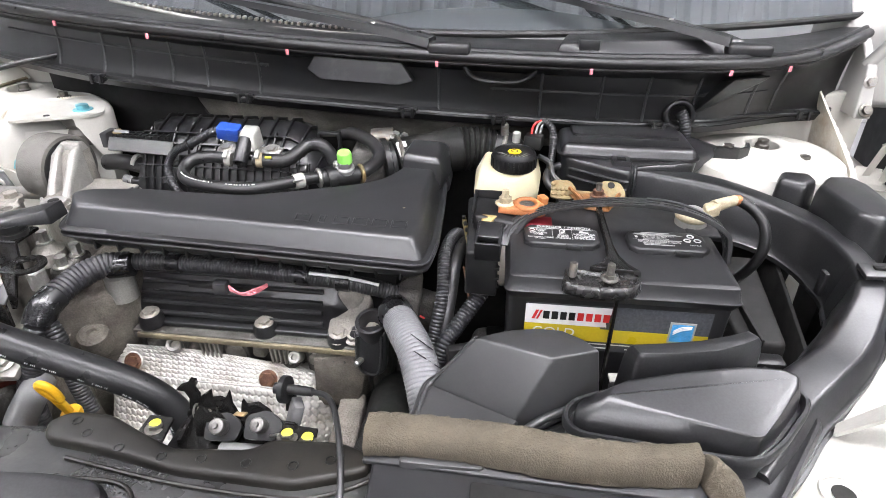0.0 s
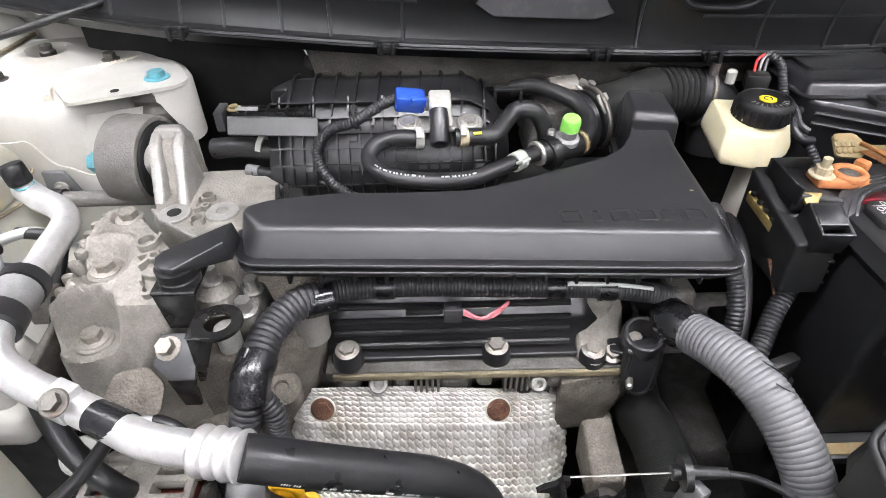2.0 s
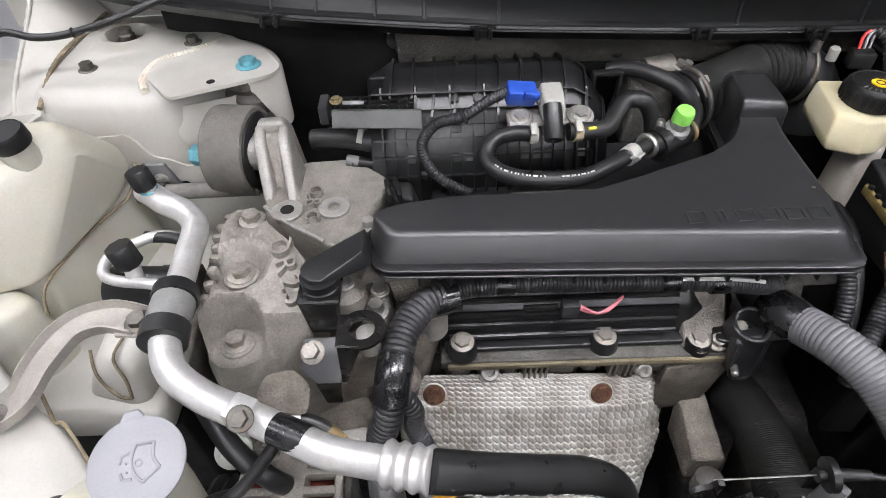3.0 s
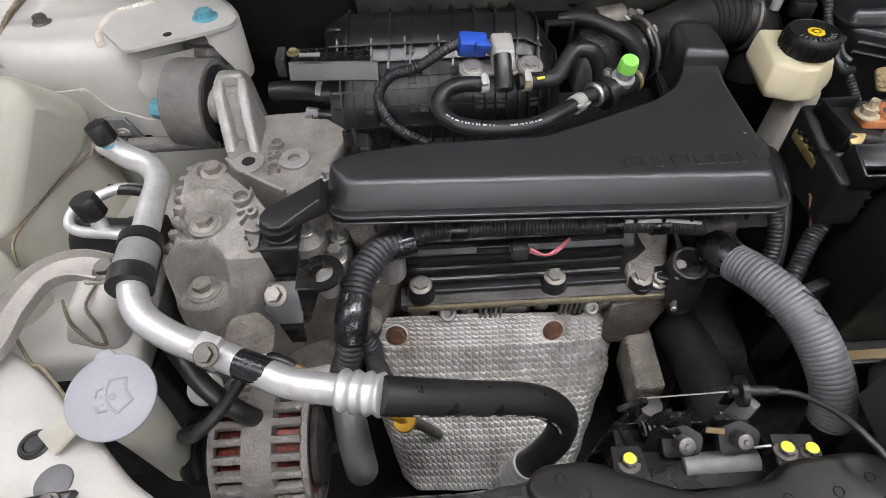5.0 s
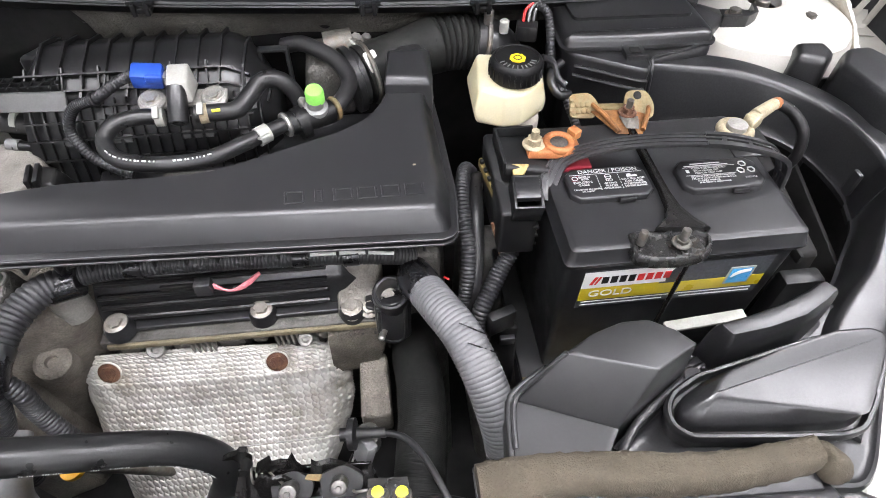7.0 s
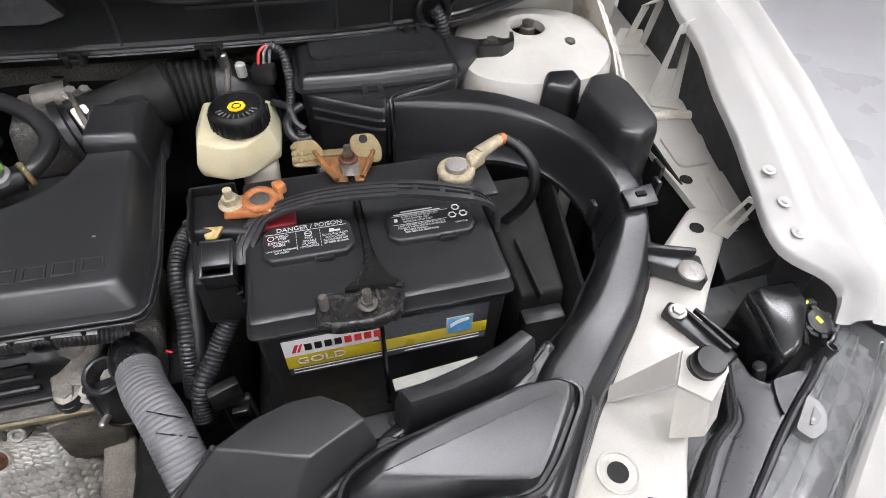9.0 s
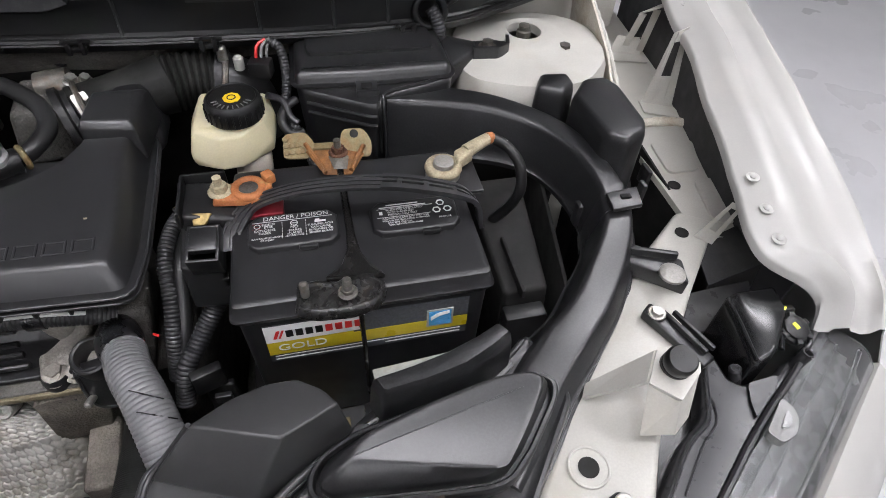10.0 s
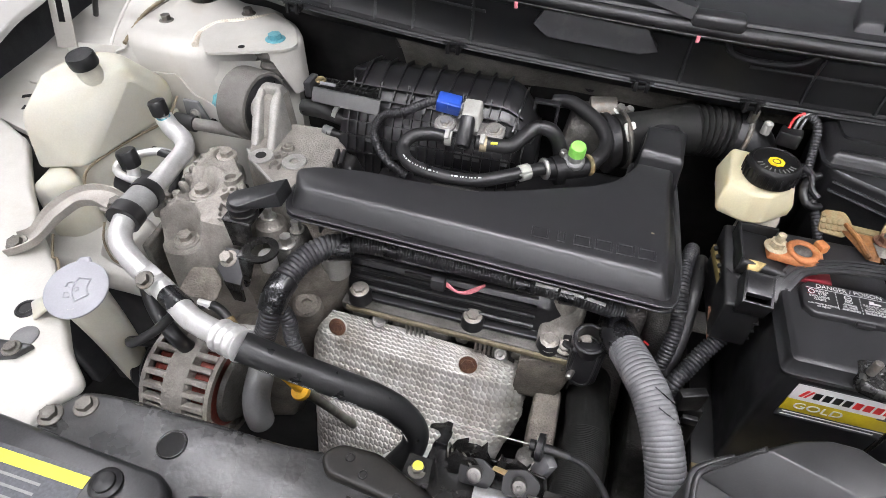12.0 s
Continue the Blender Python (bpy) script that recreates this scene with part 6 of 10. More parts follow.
def mount():
    Mt = thing("engine_mount", "grey round engine mount with a cast aluminium arm", "engine mount", (-0.64, 0.75, 0.87))
    ax = facing((-0.676, 0.777, 0.914), (1, -0.16, 0))
    part("bushing", lathe([(0.0, 0.0), (0.047, 0.0), (0.051, 0.003), (0.052, 0.008), (0.052, 0.046), (0.0505, 0.049), (0.046, 0.050), (0.046, 0.042), (0.0, 0.040)], ax, 44, False), "bush", Mt, "rough grey steel sleeve")
    part("rubber", lathe([(0.0, 0.042), (0.0455, 0.042), (0.045, 0.052), (0.036, 0.056), (0.028, 0.050), (0.018, 0.054), (0.018, 0.074), (0.0, 0.074)], ax, 36, False), "rubber", Mt)
    bolt(Mt, (-0.674, 0.752, 0.922), (-1, 0.16, 0), 0.012, "teal", 0, 0.022, "bolt", "pale blue zinc bolt")
    # the yoke: a leaning web between two ribs, standing on the foot
    part("arm", hull([(-0.612, 0.738, 0.955), (-0.582, 0.738, 0.957), (-0.612, 0.768, 0.952), (-0.580, 0.766, 0.955), (-0.602, 0.700, 0.905), (-0.572, 0.694, 0.905), (-0.606, 0.760, 0.89), (-0.568, 0.755, 0.89)], 0.004), "cast", Mt, "pale cast arm")
    part("arm_rib", hull([(-0.6165, 0.728, 0.953), (-0.6055, 0.728, 0.955), (-0.6165, 0.748, 0.962), (-0.6055, 0.748, 0.964), (-0.606, 0.681, 0.908), (-0.594, 0.680, 0.908), (-0.606, 0.735, 0.90), (-0.594, 0.735, 0.90)], 0.003), "cast_light", Mt)
    part("arm_rib", hull([(-0.590, 0.728, 0.955), (-0.580, 0.728, 0.955), (-0.590, 0.748, 0.964), (-0.580, 0.748, 0.963), (-0.578, 0.673, 0.908), (-0.567, 0.672, 0.908), (-0.578, 0.735, 0.90), (-0.566, 0.735, 0.90)], 0.003), "cast_light", Mt)
    part("arm_cap", hull([(-0.616, 0.742, 0.950), (-0.580, 0.742, 0.952), (-0.616, 0.768, 0.948), (-0.580, 0.766, 0.950), (-0.614, 0.746, 0.966), (-0.583, 0.746, 0.967), (-0.612, 0.762, 0.964), (-0.584, 0.760, 0.965)], 0.004), "cast_light", Mt)
    part("arm_end", lathe([(0.0, 0), (0.020, 0), (0.021, 0.004), (0.021, 0.012), (0, 0.014)], facing((-0.628, 0.752, 0.925), (1, 0, 0)), 24, False), "cast_light", Mt)
    base = rounded([V(p) for p in ((-0.606, 0.69), (-0.602, 0.664), (-0.578, 0.644), (-0.533, 0.613), (-0.508, 0.602), (-0.494, 0.64), (-0.473, 0.700), (-0.476, 0.715), (-0.515, 0.752), (-0.57, 0.75), (-0.602, 0.735))], 0.009, 4)
    part("foot", moulded(base, [(-0.004, 0.82), (-0.001, 0.902), (0.0, 0.9075), (0.002, 0.9105), (0.004, 0.9112), (0.006, 0.9108)]), "cast", Mt, "dusty cast foot")
    part("foot_edge", tube([(-0.603, 0.672, 0.9105), (-0.578, 0.6465, 0.911), (-0.534, 0.6155, 0.9105)], 0.0024, 8), "cast_light", Mt)
    for x, y in ((-0.577, 0.662), (-0.529, 0.664)):
        part("pad", lathe([(0.0165, -0.001), (0.0165, 0.0022), (0.0155, 0.003), (0.0065, 0.003), (0.0058, -0.001), (0, -0.001)], pose(x, y, 0.911), 28, False), "cast_light", Mt)
    part("hole", lathe([(0.0072, 0), (0.0072, 0.0006), (0, 0.0006)], pose(-0.577, 0.662, 0.9138), 20, False), "well", Mt)
    for ch, x, y in (("Q", -0.551, 0.689), ("R", -0.551, 0.669), ("C", -0.550, 0.649)):
        lettered("raised_letter", ch, 0.021, pose(x, y, 0.9122, 0, 0, -82), "cast", Mt, 1.0, 0.0050)


mount()


def valve_cover():
    Vc = thing("valve_cover", "ribbed black plastic valve cover with steel bolts", "engine cover", (-0.28, 0.62, 0.795))
    part("body", hull([(-0.425, 0.566, 0.797), (-0.165, 0.566, 0.796), (-0.425, 0.575, 0.835), (-0.165, 0.575, 0.835), (-0.425, 0.60, 0.865), (-0.165, 0.60, 0.865), (-0.43, 0.78, 0.80), (-0.10, 0.78, 0.80), (-0.43, 0.78, 0.90), (-0.10, 0.78, 0.90), (-0.10, 0.60, 0.80)], 0.004), "satin", Vc)
    for y, z in ((0.566, 0.812), (0.570, 0.826), (0.574, 0.838), (0.582, 0.850), (0.59, 0.86)):
        part("rib", tube([(-0.415, y, z), (-0.18, y, z - 0.001)], 0.0032, 8, 0.05), "satin", Vc)
    part("foot_flange", hull([(-0.42, 0.556, 0.797), (-0.17, 0.556, 0.796), (-0.42, 0.556, 0.804), (-0.17, 0.556, 0.803), (-0.42, 0.58, 0.797), (-0.17, 0.58, 0.796), (-0.42, 0.58, 0.804), (-0.17, 0.58, 0.803)], 0.002), "satin", Vc)
    for x, y, z in ((-0.402, 0.556, 0.806), (-0.254, 0.561, 0.800), (-0.157, 0.556, 0.796)):
        part("boss", lathe([(0.0155, -0.006), (0.0145, 0.006), (0.0125, 0.011), (0, 0.011)], pose(x, y, z), 22, False), "satin", Vc)
        bolt(Vc, (x, y, z + 0.011), (0, -0.1, 1), 0.0080, "bolt_grey", 20 + 300 * x, 0.004)


valve_cover()


def heat_shield():
    """Foil pressed in a weave of small pads, curved over the exhaust and hanging down in front."""
    def surf(u, v):
        top = 0.0
        x0, x1 = -0.475, -0.172 - 0.035 * max(0.0, 1 - v / 0.13) ** 2
        x = x0 + (x1 - x0) * u
        # profile down the front
        y = 0.557 - 0.055 * v - 0.11 * v * v + 0.03 * v ** 3
        z = 0.772 - 0.055 * math.sin(min(v, 0.5) * math.pi) - 0.18 * max(0, v - 0.25)
        bulge = math.sin(math.pi * u) ** 0.5
        y -= 0.008 * bulge
        z += 0.004 * bulge - 0.016 * u
        if u > 0.88:
            k = (u - 0.88) / 0.12
            y += 0.020 * k * k
            z -= 0.012 * k * k
        if u < 0.10:
            k = (0.10 - u) / 0.10
            y += 0.018 * k * k
            z -= 0.004 * k
        # corners cut back towards the foot
        side = 0.10 * max(0, v - 0.45) ** 1.2
        x = x + (0.5 - u) * 2 * side * (1.0 if u > 0.5 else 0.75)
        top_dip = 0.010 * max(0, 1 - v * 8) * (1 - math.sin(math.pi * min(1, u * 1.05)))
        return V((x, y, z - top_dip))
    nu, nv = 380, 300
    seats = [surf(u0, 0.16) for u0 in (0.135, 0.739)]
    rows = []
    for j in range(nv + 1):
        v = j / nv
        row = []
        for i in range(nu + 1):
            u = i / nu
            p = surf(u, v)
            e = 1e-3
            n = (surf(min(1, u + e), v) - surf(max(0, u - e), v)).cross(surf(u, min(1, v + e)) - surf(u, max(0, v - e)))
            n = -n.normalized() if n.length > 0 else V((0, -1, 0))
            a, b = u * 38, v * 29
            near = lambda q: abs(q - round(q))
            edge = min(1.0, max(0.0, (u - 0.72) / 0.16)) if v < 0.5 else 0.0
            gv = 1 - math.exp(-(near(b + 0.13 * math.sin(a * 2 * math.pi)) / 0.10) ** 2)
            gu = 1 - math.exp(-(near(a + 0.10 * math.sin(b * 2 * math.pi)) / 0.12) ** 2)
            h = 0.0016 * gv * (1 - 0.3 * edge) + (0.0007 + 0.0011 * edge) * gu
            h += 0.0020 * noise.noise(p * 45) + 0.0005 * noise.noise(p * 260)
            for seat in seats:
                dd = (p - seat).length
                if dd < 0.020:
                    h = h * min(1, max(0, (dd - 0.012) / 0.006))
            row.append(p + n * h)
        rows.append(row)
    H = thing("heat_shield", "crinkled embossed aluminium exhaust heat shield with rusty bolts", "heat shield", (-0.31, 0.50, 0.60))
    part("foil", grid(rows), "foil", H, "crinkled silver foil", smooth=60)
    for u0 in (0.135, 0.739):
        p = surf(u0, 0.16)
        n = -(surf(u0 + 0.01, 0.16) - surf(u0, 0.16)).cross(surf(u0, 0.17) - surf(u0, 0.16)).normalized()
        if n.z < 0:
            n = -n
        part("washer", ring(facing(p + n * 0.001, n), 0.0125, 0.0012), "foil", H)
        bolt(H, p + n * 0.0004, n, 0.0088, "rust", 0, 0.003, "bolt", "rusty flanged bolt")
    return H


heat_shield()


# ---- air cleaner ----
def airbox():
    A = thing("air_cleaner", "long black plastic air cleaner box with a raised badge", "air cleaner", (-0.26, 0.62, 0.86))
    tilt = lambda x, y: -0.040 * (x + 0.26)
    raw = [(-0.474, 0.549), (-0.26, 0.548), (-0.048, 0.546), (-0.043, 0.60), (-0.046, 0.70), (-0.050, 0.775), (-0.098, 0.778), (-0.104, 0.722), (-0.122, 0.692), (-0.150, 0.672), (-0.185, 0.658), (-0.225, 0.641), (-0.276, 0.622), (-0.33, 0.618), (-0.40, 0.616), (-0.458, 0.606), (-0.486, 0.592)]
    poly = rounded([V(p) for p in raw], 0.012, 4)

    def level(d, z, k):
        """The outline drawn in by d at the front and sides, but hardly at the back."""
        v = [V(p) for p in raw]
        full, slight = inset(v, d), inset(v, d * 0.22)
        pts = [a if q.y < 0.56 or (q.x > -0.08 and q.y < 0.72) else b for q, a, b in zip(v, full, slight)]
        return [V((p.x, p.y, z + tilt(p.x, p.y) + k * 0.085 * max(0, p.y - 0.565))) for p in rounded(pts, 0.011, 4)]
    # thin greyer beads added to draw the rim's two highlight lines
    for z in (0.9232, 0.9306):
        part("rim_glint", tube([(p.x, p.y, z + tilt(p.x, p.y)) for p in inset(poly, -0.0046) + inset(poly, -0.0046)[:1]], 0.0013, 8, 0.01, smoothing=1), "strap", A)
    part("base", moulded(poly, [(0.022, 0.902), (0.012, 0.904), (0.004, 0.912), (0.001, 0.919), (0.0, 0.922)], tilt), "plastic", A)
    part("rim", moulded(poly, [(0.0, 0.9205), (-0.0048, 0.9215), (-0.0048, 0.9245), (-0.0012, 0.9255), (-0.0012, 0.928), (-0.0042, 0.929), (-0.0042, 0.9315), (0.001, 0.933)], tilt), "satin", A)
    rings = [level(*q) for q in ((0.001, 0.930, 0), (0.0025, 0.934, 0.15), (0.0125, 0.9490, 0.75), (0.0145, 0.9520, 0.9), (0.0175, 0.9542, 0.97), (0.022, 0.9552, 1))]
    part("lid", loft(rings), "lid", A, "matt black moulded lid", smooth=45)
    # the outlet that stands up at the back
    part("outlet", hull([(-0.101, 0.724, 0.93), (-0.048, 0.724, 0.93), (-0.101, 0.724, 0.974), (-0.050, 0.724, 0.970), (-0.0985, 0.730, 0.981), (-0.054, 0.730, 0.977), (-0.094, 0.775, 0.984), (-0.056, 0.775, 0.981), (-0.09, 0.79, 0.975), (-0.045, 0.795, 0.972), (-0.09, 0.80, 0.93), (-0.04, 0.80, 0.93)], 0.004), "lid", A)
    # maker's badge: six plain outlined bars raised on the lid
    m = pose(-0.137, 0.583, 0.9551 + tilt(-0.137, 0.583) + 0.085 * 0.018, 4.5, 2.2, 2)
    for k in range(6):
        x = -0.056 + k * 0.0224
        w = 0.0165 if k != 1 else 0.006
        part("badge_bar", moved(join(box((x - w / 2, 0, 0), (0.0022, 0.0150, 0.0022), 0.0006), box((x + w / 2, 0, 0), (0.0022, 0.0150, 0.0022), 0.0006), box((x, 0.0066, 0), (w, 0.0018, 0.0022), 0.0006), box((x, -0.0066, 0), (w, 0.0018, 0.0022), 0.0006)), m), "lid", A)
    part("chip", box((-0.079, 0.607, 0.9565 + 0.004), (0.003, 0.0015, 0.001), 0.0002), "beige", A)
    for k in range(14):
        x = -0.44 + k * 0.028
        part("rib", box((x, 0.556, 0.912 + tilt(x, 0)), (0.003, 0.012, 0.016), 0.001), "plastic", A)
    # side arm that rests on a peg
    part("arm", hull([(-0.480, 0.574, 0.945), (-0.480, 0.545, 0.945), (-0.485, 0.576, 0.962), (-0.485, 0.548, 0.962)] + [(-0.520 + 0.0160 * math.cos(a), 0.533 + 0.0150 * math.sin(a), z) for a in (1.9, 2.5, 3.1, 3.7, 4.3, 4.9) for z in (0.953, 0.959)], 0.003), "satin", A, "black rubber mounting arm")
    part("peg", lathe([(0.0, 0), (0.0165, 0), (0.0165, 0.006), (0.015, 0.007), (0.0165, 0.009), (0.0165, 0.016), (0, 0.018)], pose(-0.521, 0.532, 0.936) @ pose(0, 0, 0), 24, False), "dull", A)


airbox()

BR = thing("peg_bracket", "black painted steel bracket bolted to the engine", "bracket", (-0.515, 0.51, 0.86))
part("shelf", hull([(x, y, z) for x in (-0.541, -0.505) for y in (0.516, 0.552) for z in (0.933, 0.937)], 0.001), "steel_black", BR)
# paler bead along the shelf stands in for its edge highlight
part("shelf_edge", tube([(-0.540, 0.5155, 0.9365), (-0.506, 0.5155, 0.9365)], 0.0010, 6), "strap", BR, "paler line for the edge highlight")
part("front_plate", hull([(-0.540, 0.5155, 0.934), (-0.506, 0.5155, 0.934), (-0.534, 0.512, 0.900), (-0.508, 0.512, 0.900), (-0.540, 0.519, 0.934), (-0.506, 0.519, 0.934), (-0.534, 0.5155, 0.900), (-0.508, 0.5155, 0.900)], 0.001), "steel_black", BR)
part("lower_plate", hull([(-0.541, 0.508, 0.899), (-0.510, 0.508, 0.900), (-0.544, 0.486, 0.885), (-0.528, 0.474, 0.880), (-0.508, 0.474, 0.880), (-0.541, 0.510, 0.896), (-0.510, 0.510, 0.897), (-0.544, 0.488, 0.882), (-0.528, 0.476, 0.877), (-0.508, 0.476, 0.877)], 0.001), "strap", BR, "dusty dark grey foot plate")
part("drop_plate", hull([(-0.530, 0.474, 0.880), (-0.508, 0.474, 0.880), (-0.526, 0.476, 0.845), (-0.512, 0.476, 0.845), (-0.530, 0.478, 0.880), (-0.508, 0.478, 0.880), (-0.526, 0.480, 0.845), (-0.512, 0.480, 0.845)], 0.001), "steel_black", BR)
part("gusset", hull([(-0.508, 0.4845, 0.917), (-0.487, 0.4845, 0.917), (-0.510, 0.482, 0.868), (-0.505, 0.482, 0.868), (-0.508, 0.488, 0.917), (-0.487, 0.488, 0.917), (-0.510, 0.486, 0.868), (-0.505, 0.486, 0.868)], 0.001), "steel_black", BR)
part("eye_plate", lathe([(0.0110, 0), (0.0200, 0), (0.0200, 0.003), (0.0110, 0.003), (0.0110, 0)], pose(-0.488, 0.501, 0.915), 32, False), "steel_black", BR, "flat tab with a round hole")
part("eye_root", hull([(-0.509, 0.4845, 0.915), (-0.500, 0.4845, 0.915), (-0.509, 0.517, 0.915), (-0.500, 0.517, 0.915), (-0.509, 0.4845, 0.918), (-0.500, 0.4845, 0.918), (-0.509, 0.517, 0.918), (-0.500, 0.517, 0.918)], 0.0006), "steel_black", BR)
# same paler bead for the highlight on the eye tab
part("eye_edge", tube([(-0.508, 0.484, 0.9172), (-0.489, 0.4835, 0.9172)], 0.0009, 6), "strap", BR)
part("eye_bush", lathe([(0.0098, -0.03), (0.0098, -0.008), (0.006, -0.006), (0, -0.006)], pose(-0.485, 0.505, 0.915), 20, False), "cast_light", BR)
bolt(BR, (-0.533, 0.498, 0.892), (-0.1, -0.5, 1), 0.0072, "bolt_grey", 12, 0.008)
part("tall_boss", lathe([(0.020, 0), (0.018, 0.016), (0.011, 0.022), (0.0085, 0.026), (0, 0.026)], pose(-0.508, 0.556, 0.888), 22, False), "cast", BR, "cast boss under a tall bolt")
bolt(BR, (-0.508, 0.555, 0.914), (0, 0, 1), 0.0062, "steel", 12, 0.014)


# ---- battery with everything on it ----
def battery():
    B = thing("car_battery", "black car battery with a white and gold front label", "battery", (0.155, 0.57, 0.74))
    x0, x1, y0, y1, zt = 0.042, 0.267, 0.483, 0.660, 0.955
    sh = 0.0
    body = [V(p) for p in ((x0 + 0.004, y0 + 0.0038), (x1 - 0.004, y0 + 0.0038), (x1 - 0.004, y1 - 0.004), (x0 + 0.004, y1 - 0.004))]
    part("case", moulded(rounded(body, 0.008, 4), [(0.006, 0.745), (0.004, 0.75), (0.0, 0.93)]), "case", B)
    rim = rounded([V(p) for p in ((x0, y0), (x1, y0), (x1, y1), (x0, y1))], 0.008, 4)
    part("cover", moulded(rim, [(0.003, 0.930), (0.001, 0.934), (-0.0005, 0.937), (-0.001, 0.938), (-0.001, 0.939), (0.0, 0.9402), (0.0025, 0.9502), (0.0035, 0.9535), (0.006, 0.955), (0.010, 0.9553)]), "case", B, smooth=30)
    part("groove", hull([(0.147, y0 + 0.003, 0.9545), (0.150, y0 + 0.003, 0.9545), (0.147, 0.65, 0.9545), (0.150, 0.65, 0.9545), (0.147, 0.65, 0.957), (0.150, 0.65, 0.957), (0.147, y0 + 0.003, 0.957), (0.150, y0 + 0.003, 0.957)], 0.0008), "case", B)
    for vx0, vx1, nm in ((0.060, 0.139, "a"), (0.169, 0.250, "b")):
        c = 0.008
        oc = [V(p) for p in ((vx0 + c, 0.541), (vx1 - c, 0.541), (vx1, 0.549), (vx1, 0.574), (vx1 - c, 0.582), (vx0 + c, 0.582), (vx0, 0.574), (vx0, 0.549))]
        cap = part("vent_cap", moulded(oc, [(0, 0.9535), (0.0, 0.960), (0.001, 0.9615), (0.003, 0.9622)]), "case", B, "black vent cap with a printed warning")
        part("notch", box(((vx0 + vx1) / 2 + 0.012, 0.5395, 0.959), (0.016, 0.004, 0.005), 0.001), "case", cap)
        m = Matrix.Translation(((vx0 + vx1) / 2, 0.5615, 0.9625))
        if nm == "a":
            bm = words("DANGER / POISON", 0.0068, 0.0001)
            bm.transform(m @ Matrix.Translation((0.003, 0.0145, 0)))
            part("print", bm, "whiteprint", cap, "printed warning heading")
            for text, x, y, size in (("SHIELD", -0.0215, 0.0075, 0.0036), ("EYES", -0.0215, 0.0045, 0.0036), ("EXPLOSIVE", -0.0245, 0.0004, 0.0038), ("GASES", -0.0245, -0.0030, 0.0038), ("CAN CAUSE BLINDNESS", -0.0225, -0.0090, 0.0025), ("OR INJURY", -0.0225, -0.0118, 0.0025),
                                     ("NO", 0.0010, 0.0012, 0.0044), ("-SPARKS", 0.0010, -0.0028, 0.0034), ("-FLAMES", 0.0010, -0.0060, 0.0034), ("-SMOKING", 0.0010, -0.0092, 0.0034),
                                     ("SULFURIC ACID", 0.0240, 0.0012, 0.0032), ("CAN CAUSE", 0.0240, -0.0020, 0.0032), ("BLINDNESS OR", 0.0240, -0.0052, 0.0032), ("SEVERE BURNS", 0.0240, -0.0084, 0.0032)):
                bm = words(text, size, 0.0001)
                bm.transform(m @ Matrix.Translation((x, y, 0)))
                part("print", bm, "whiteprint", cap)
            rows = [(0.0, 0.0108, 0.070, 0.0005), (0.0240, 0.0050, 0.010, 0.0022), (0.0215, 0.0070, 0.004, 0.0018), (0.001, 0.0062, 0.0052, 0.0005)] + [(x, 0.008 - 0.0036 * k, 0.0005, 0.0022) for x in (-0.0095, 0.0112) for k in range(6)]
            part("print", bars(rows, m, 0.0002), "whiteprint", cap)
            part("print", ring(m @ Matrix.Translation((0.001, 0.0062, 0.0)), 0.0030, 0.0004, 20, 4), "whiteprint", cap)
            part("print", ring(m @ Matrix.Translation((-0.031, 0.006, 0.0002)), 0.0026, 0.0004, 16, 4), "whiteprint", cap)
            part("print", bars([(-0.031, 0.006, 0.008, 0.0004), (-0.031, 0.0090, 0.008, 0.0004), (-0.031, 0.0030, 0.008, 0.0004)], m, 0.0002), "red", cap)
        else:
            rows = [(-0.010, 0.0140, 0.030, 0.0012), (-0.010, 0.0112, 0.044, 0.0012), (-0.008, 0.0094, 0.052, 0.0004), (-0.010, -0.0016, 0.050, 0.0004), (-0.031, 0.0042, 0.003, 0.0040)]
            part("print", bars(rows, m, 0.0002), "whiteprint", cap)
            for text, x, y, size in (("FLUSH EYES IMMEDIATELY", -0.0085, 0.0074, 0.0030), ("WITH WATER GET", -0.0125, 0.0043, 0.0030), ("MEDICAL HELP FAST", -0.0110, 0.0012, 0.0030), ("CAUTION FOR SAFE JUMP STARTING", -0.0090, -0.0036, 0.0026), ("FOLLOW INSTRUCTIONS IN VEHICLE", -0.0090, -0.0063, 0.0026), ("OWNERS MANUAL", -0.0150, -0.0090, 0.0026), ("SEEK SERVICE ASSISTANCE", -0.0100, -0.0117, 0.0026), ("RECYCLE", 0.0270, -0.0090, 0.0028)):
                bm = words(text, size, 0.0001)
                bm.transform(m @ Matrix.Translation((x, y, 0)))
                part("print", bm, "whiteprint", cap)
            arrows = [ring(m @ Matrix.Translation((0.026 + 0.006 * math.cos(a), 0.004 + 0.006 * math.sin(a), 0)), 0.0035, 0.0008, 6, 4) for a in (1.57, 3.67, 5.76)]
            part("print", join(*arrows), "whiteprint", cap)
    # front label
    ly = 0.4868
    def face(x_0, x_1, z_0, z_1, d, slant=0.0):
        p = [(x_0, ly - d, z_0), (x_1, ly - d, z_0), (x_1 + slant, ly - d, z_1), (x_0, ly - d, z_1)]
        return loft([p, [(a, b + 0.0012, c) for a, b, c in p]])
    lb = part("label", face(0.064, 0.246, 0.868, 0.924, 0.0002), "darklabel", B, "white, gold and charcoal front label")
    part("label_band", face(0.064, 0.246, 0.880, 0.896, 0.0005), "gold", lb)
    part("label_band", face(0.064, 0.140, 0.880, 0.899, 0.0006), "gold", lb)
    part("label_field", face(0.064, 0.140, 0.899, 0.9225, 0.0006, 0.012), "white", lb)
    part("label_field", face(0.136, 0.146, 0.899, 0.9150, 0.0005, -0.004), "white", lb)
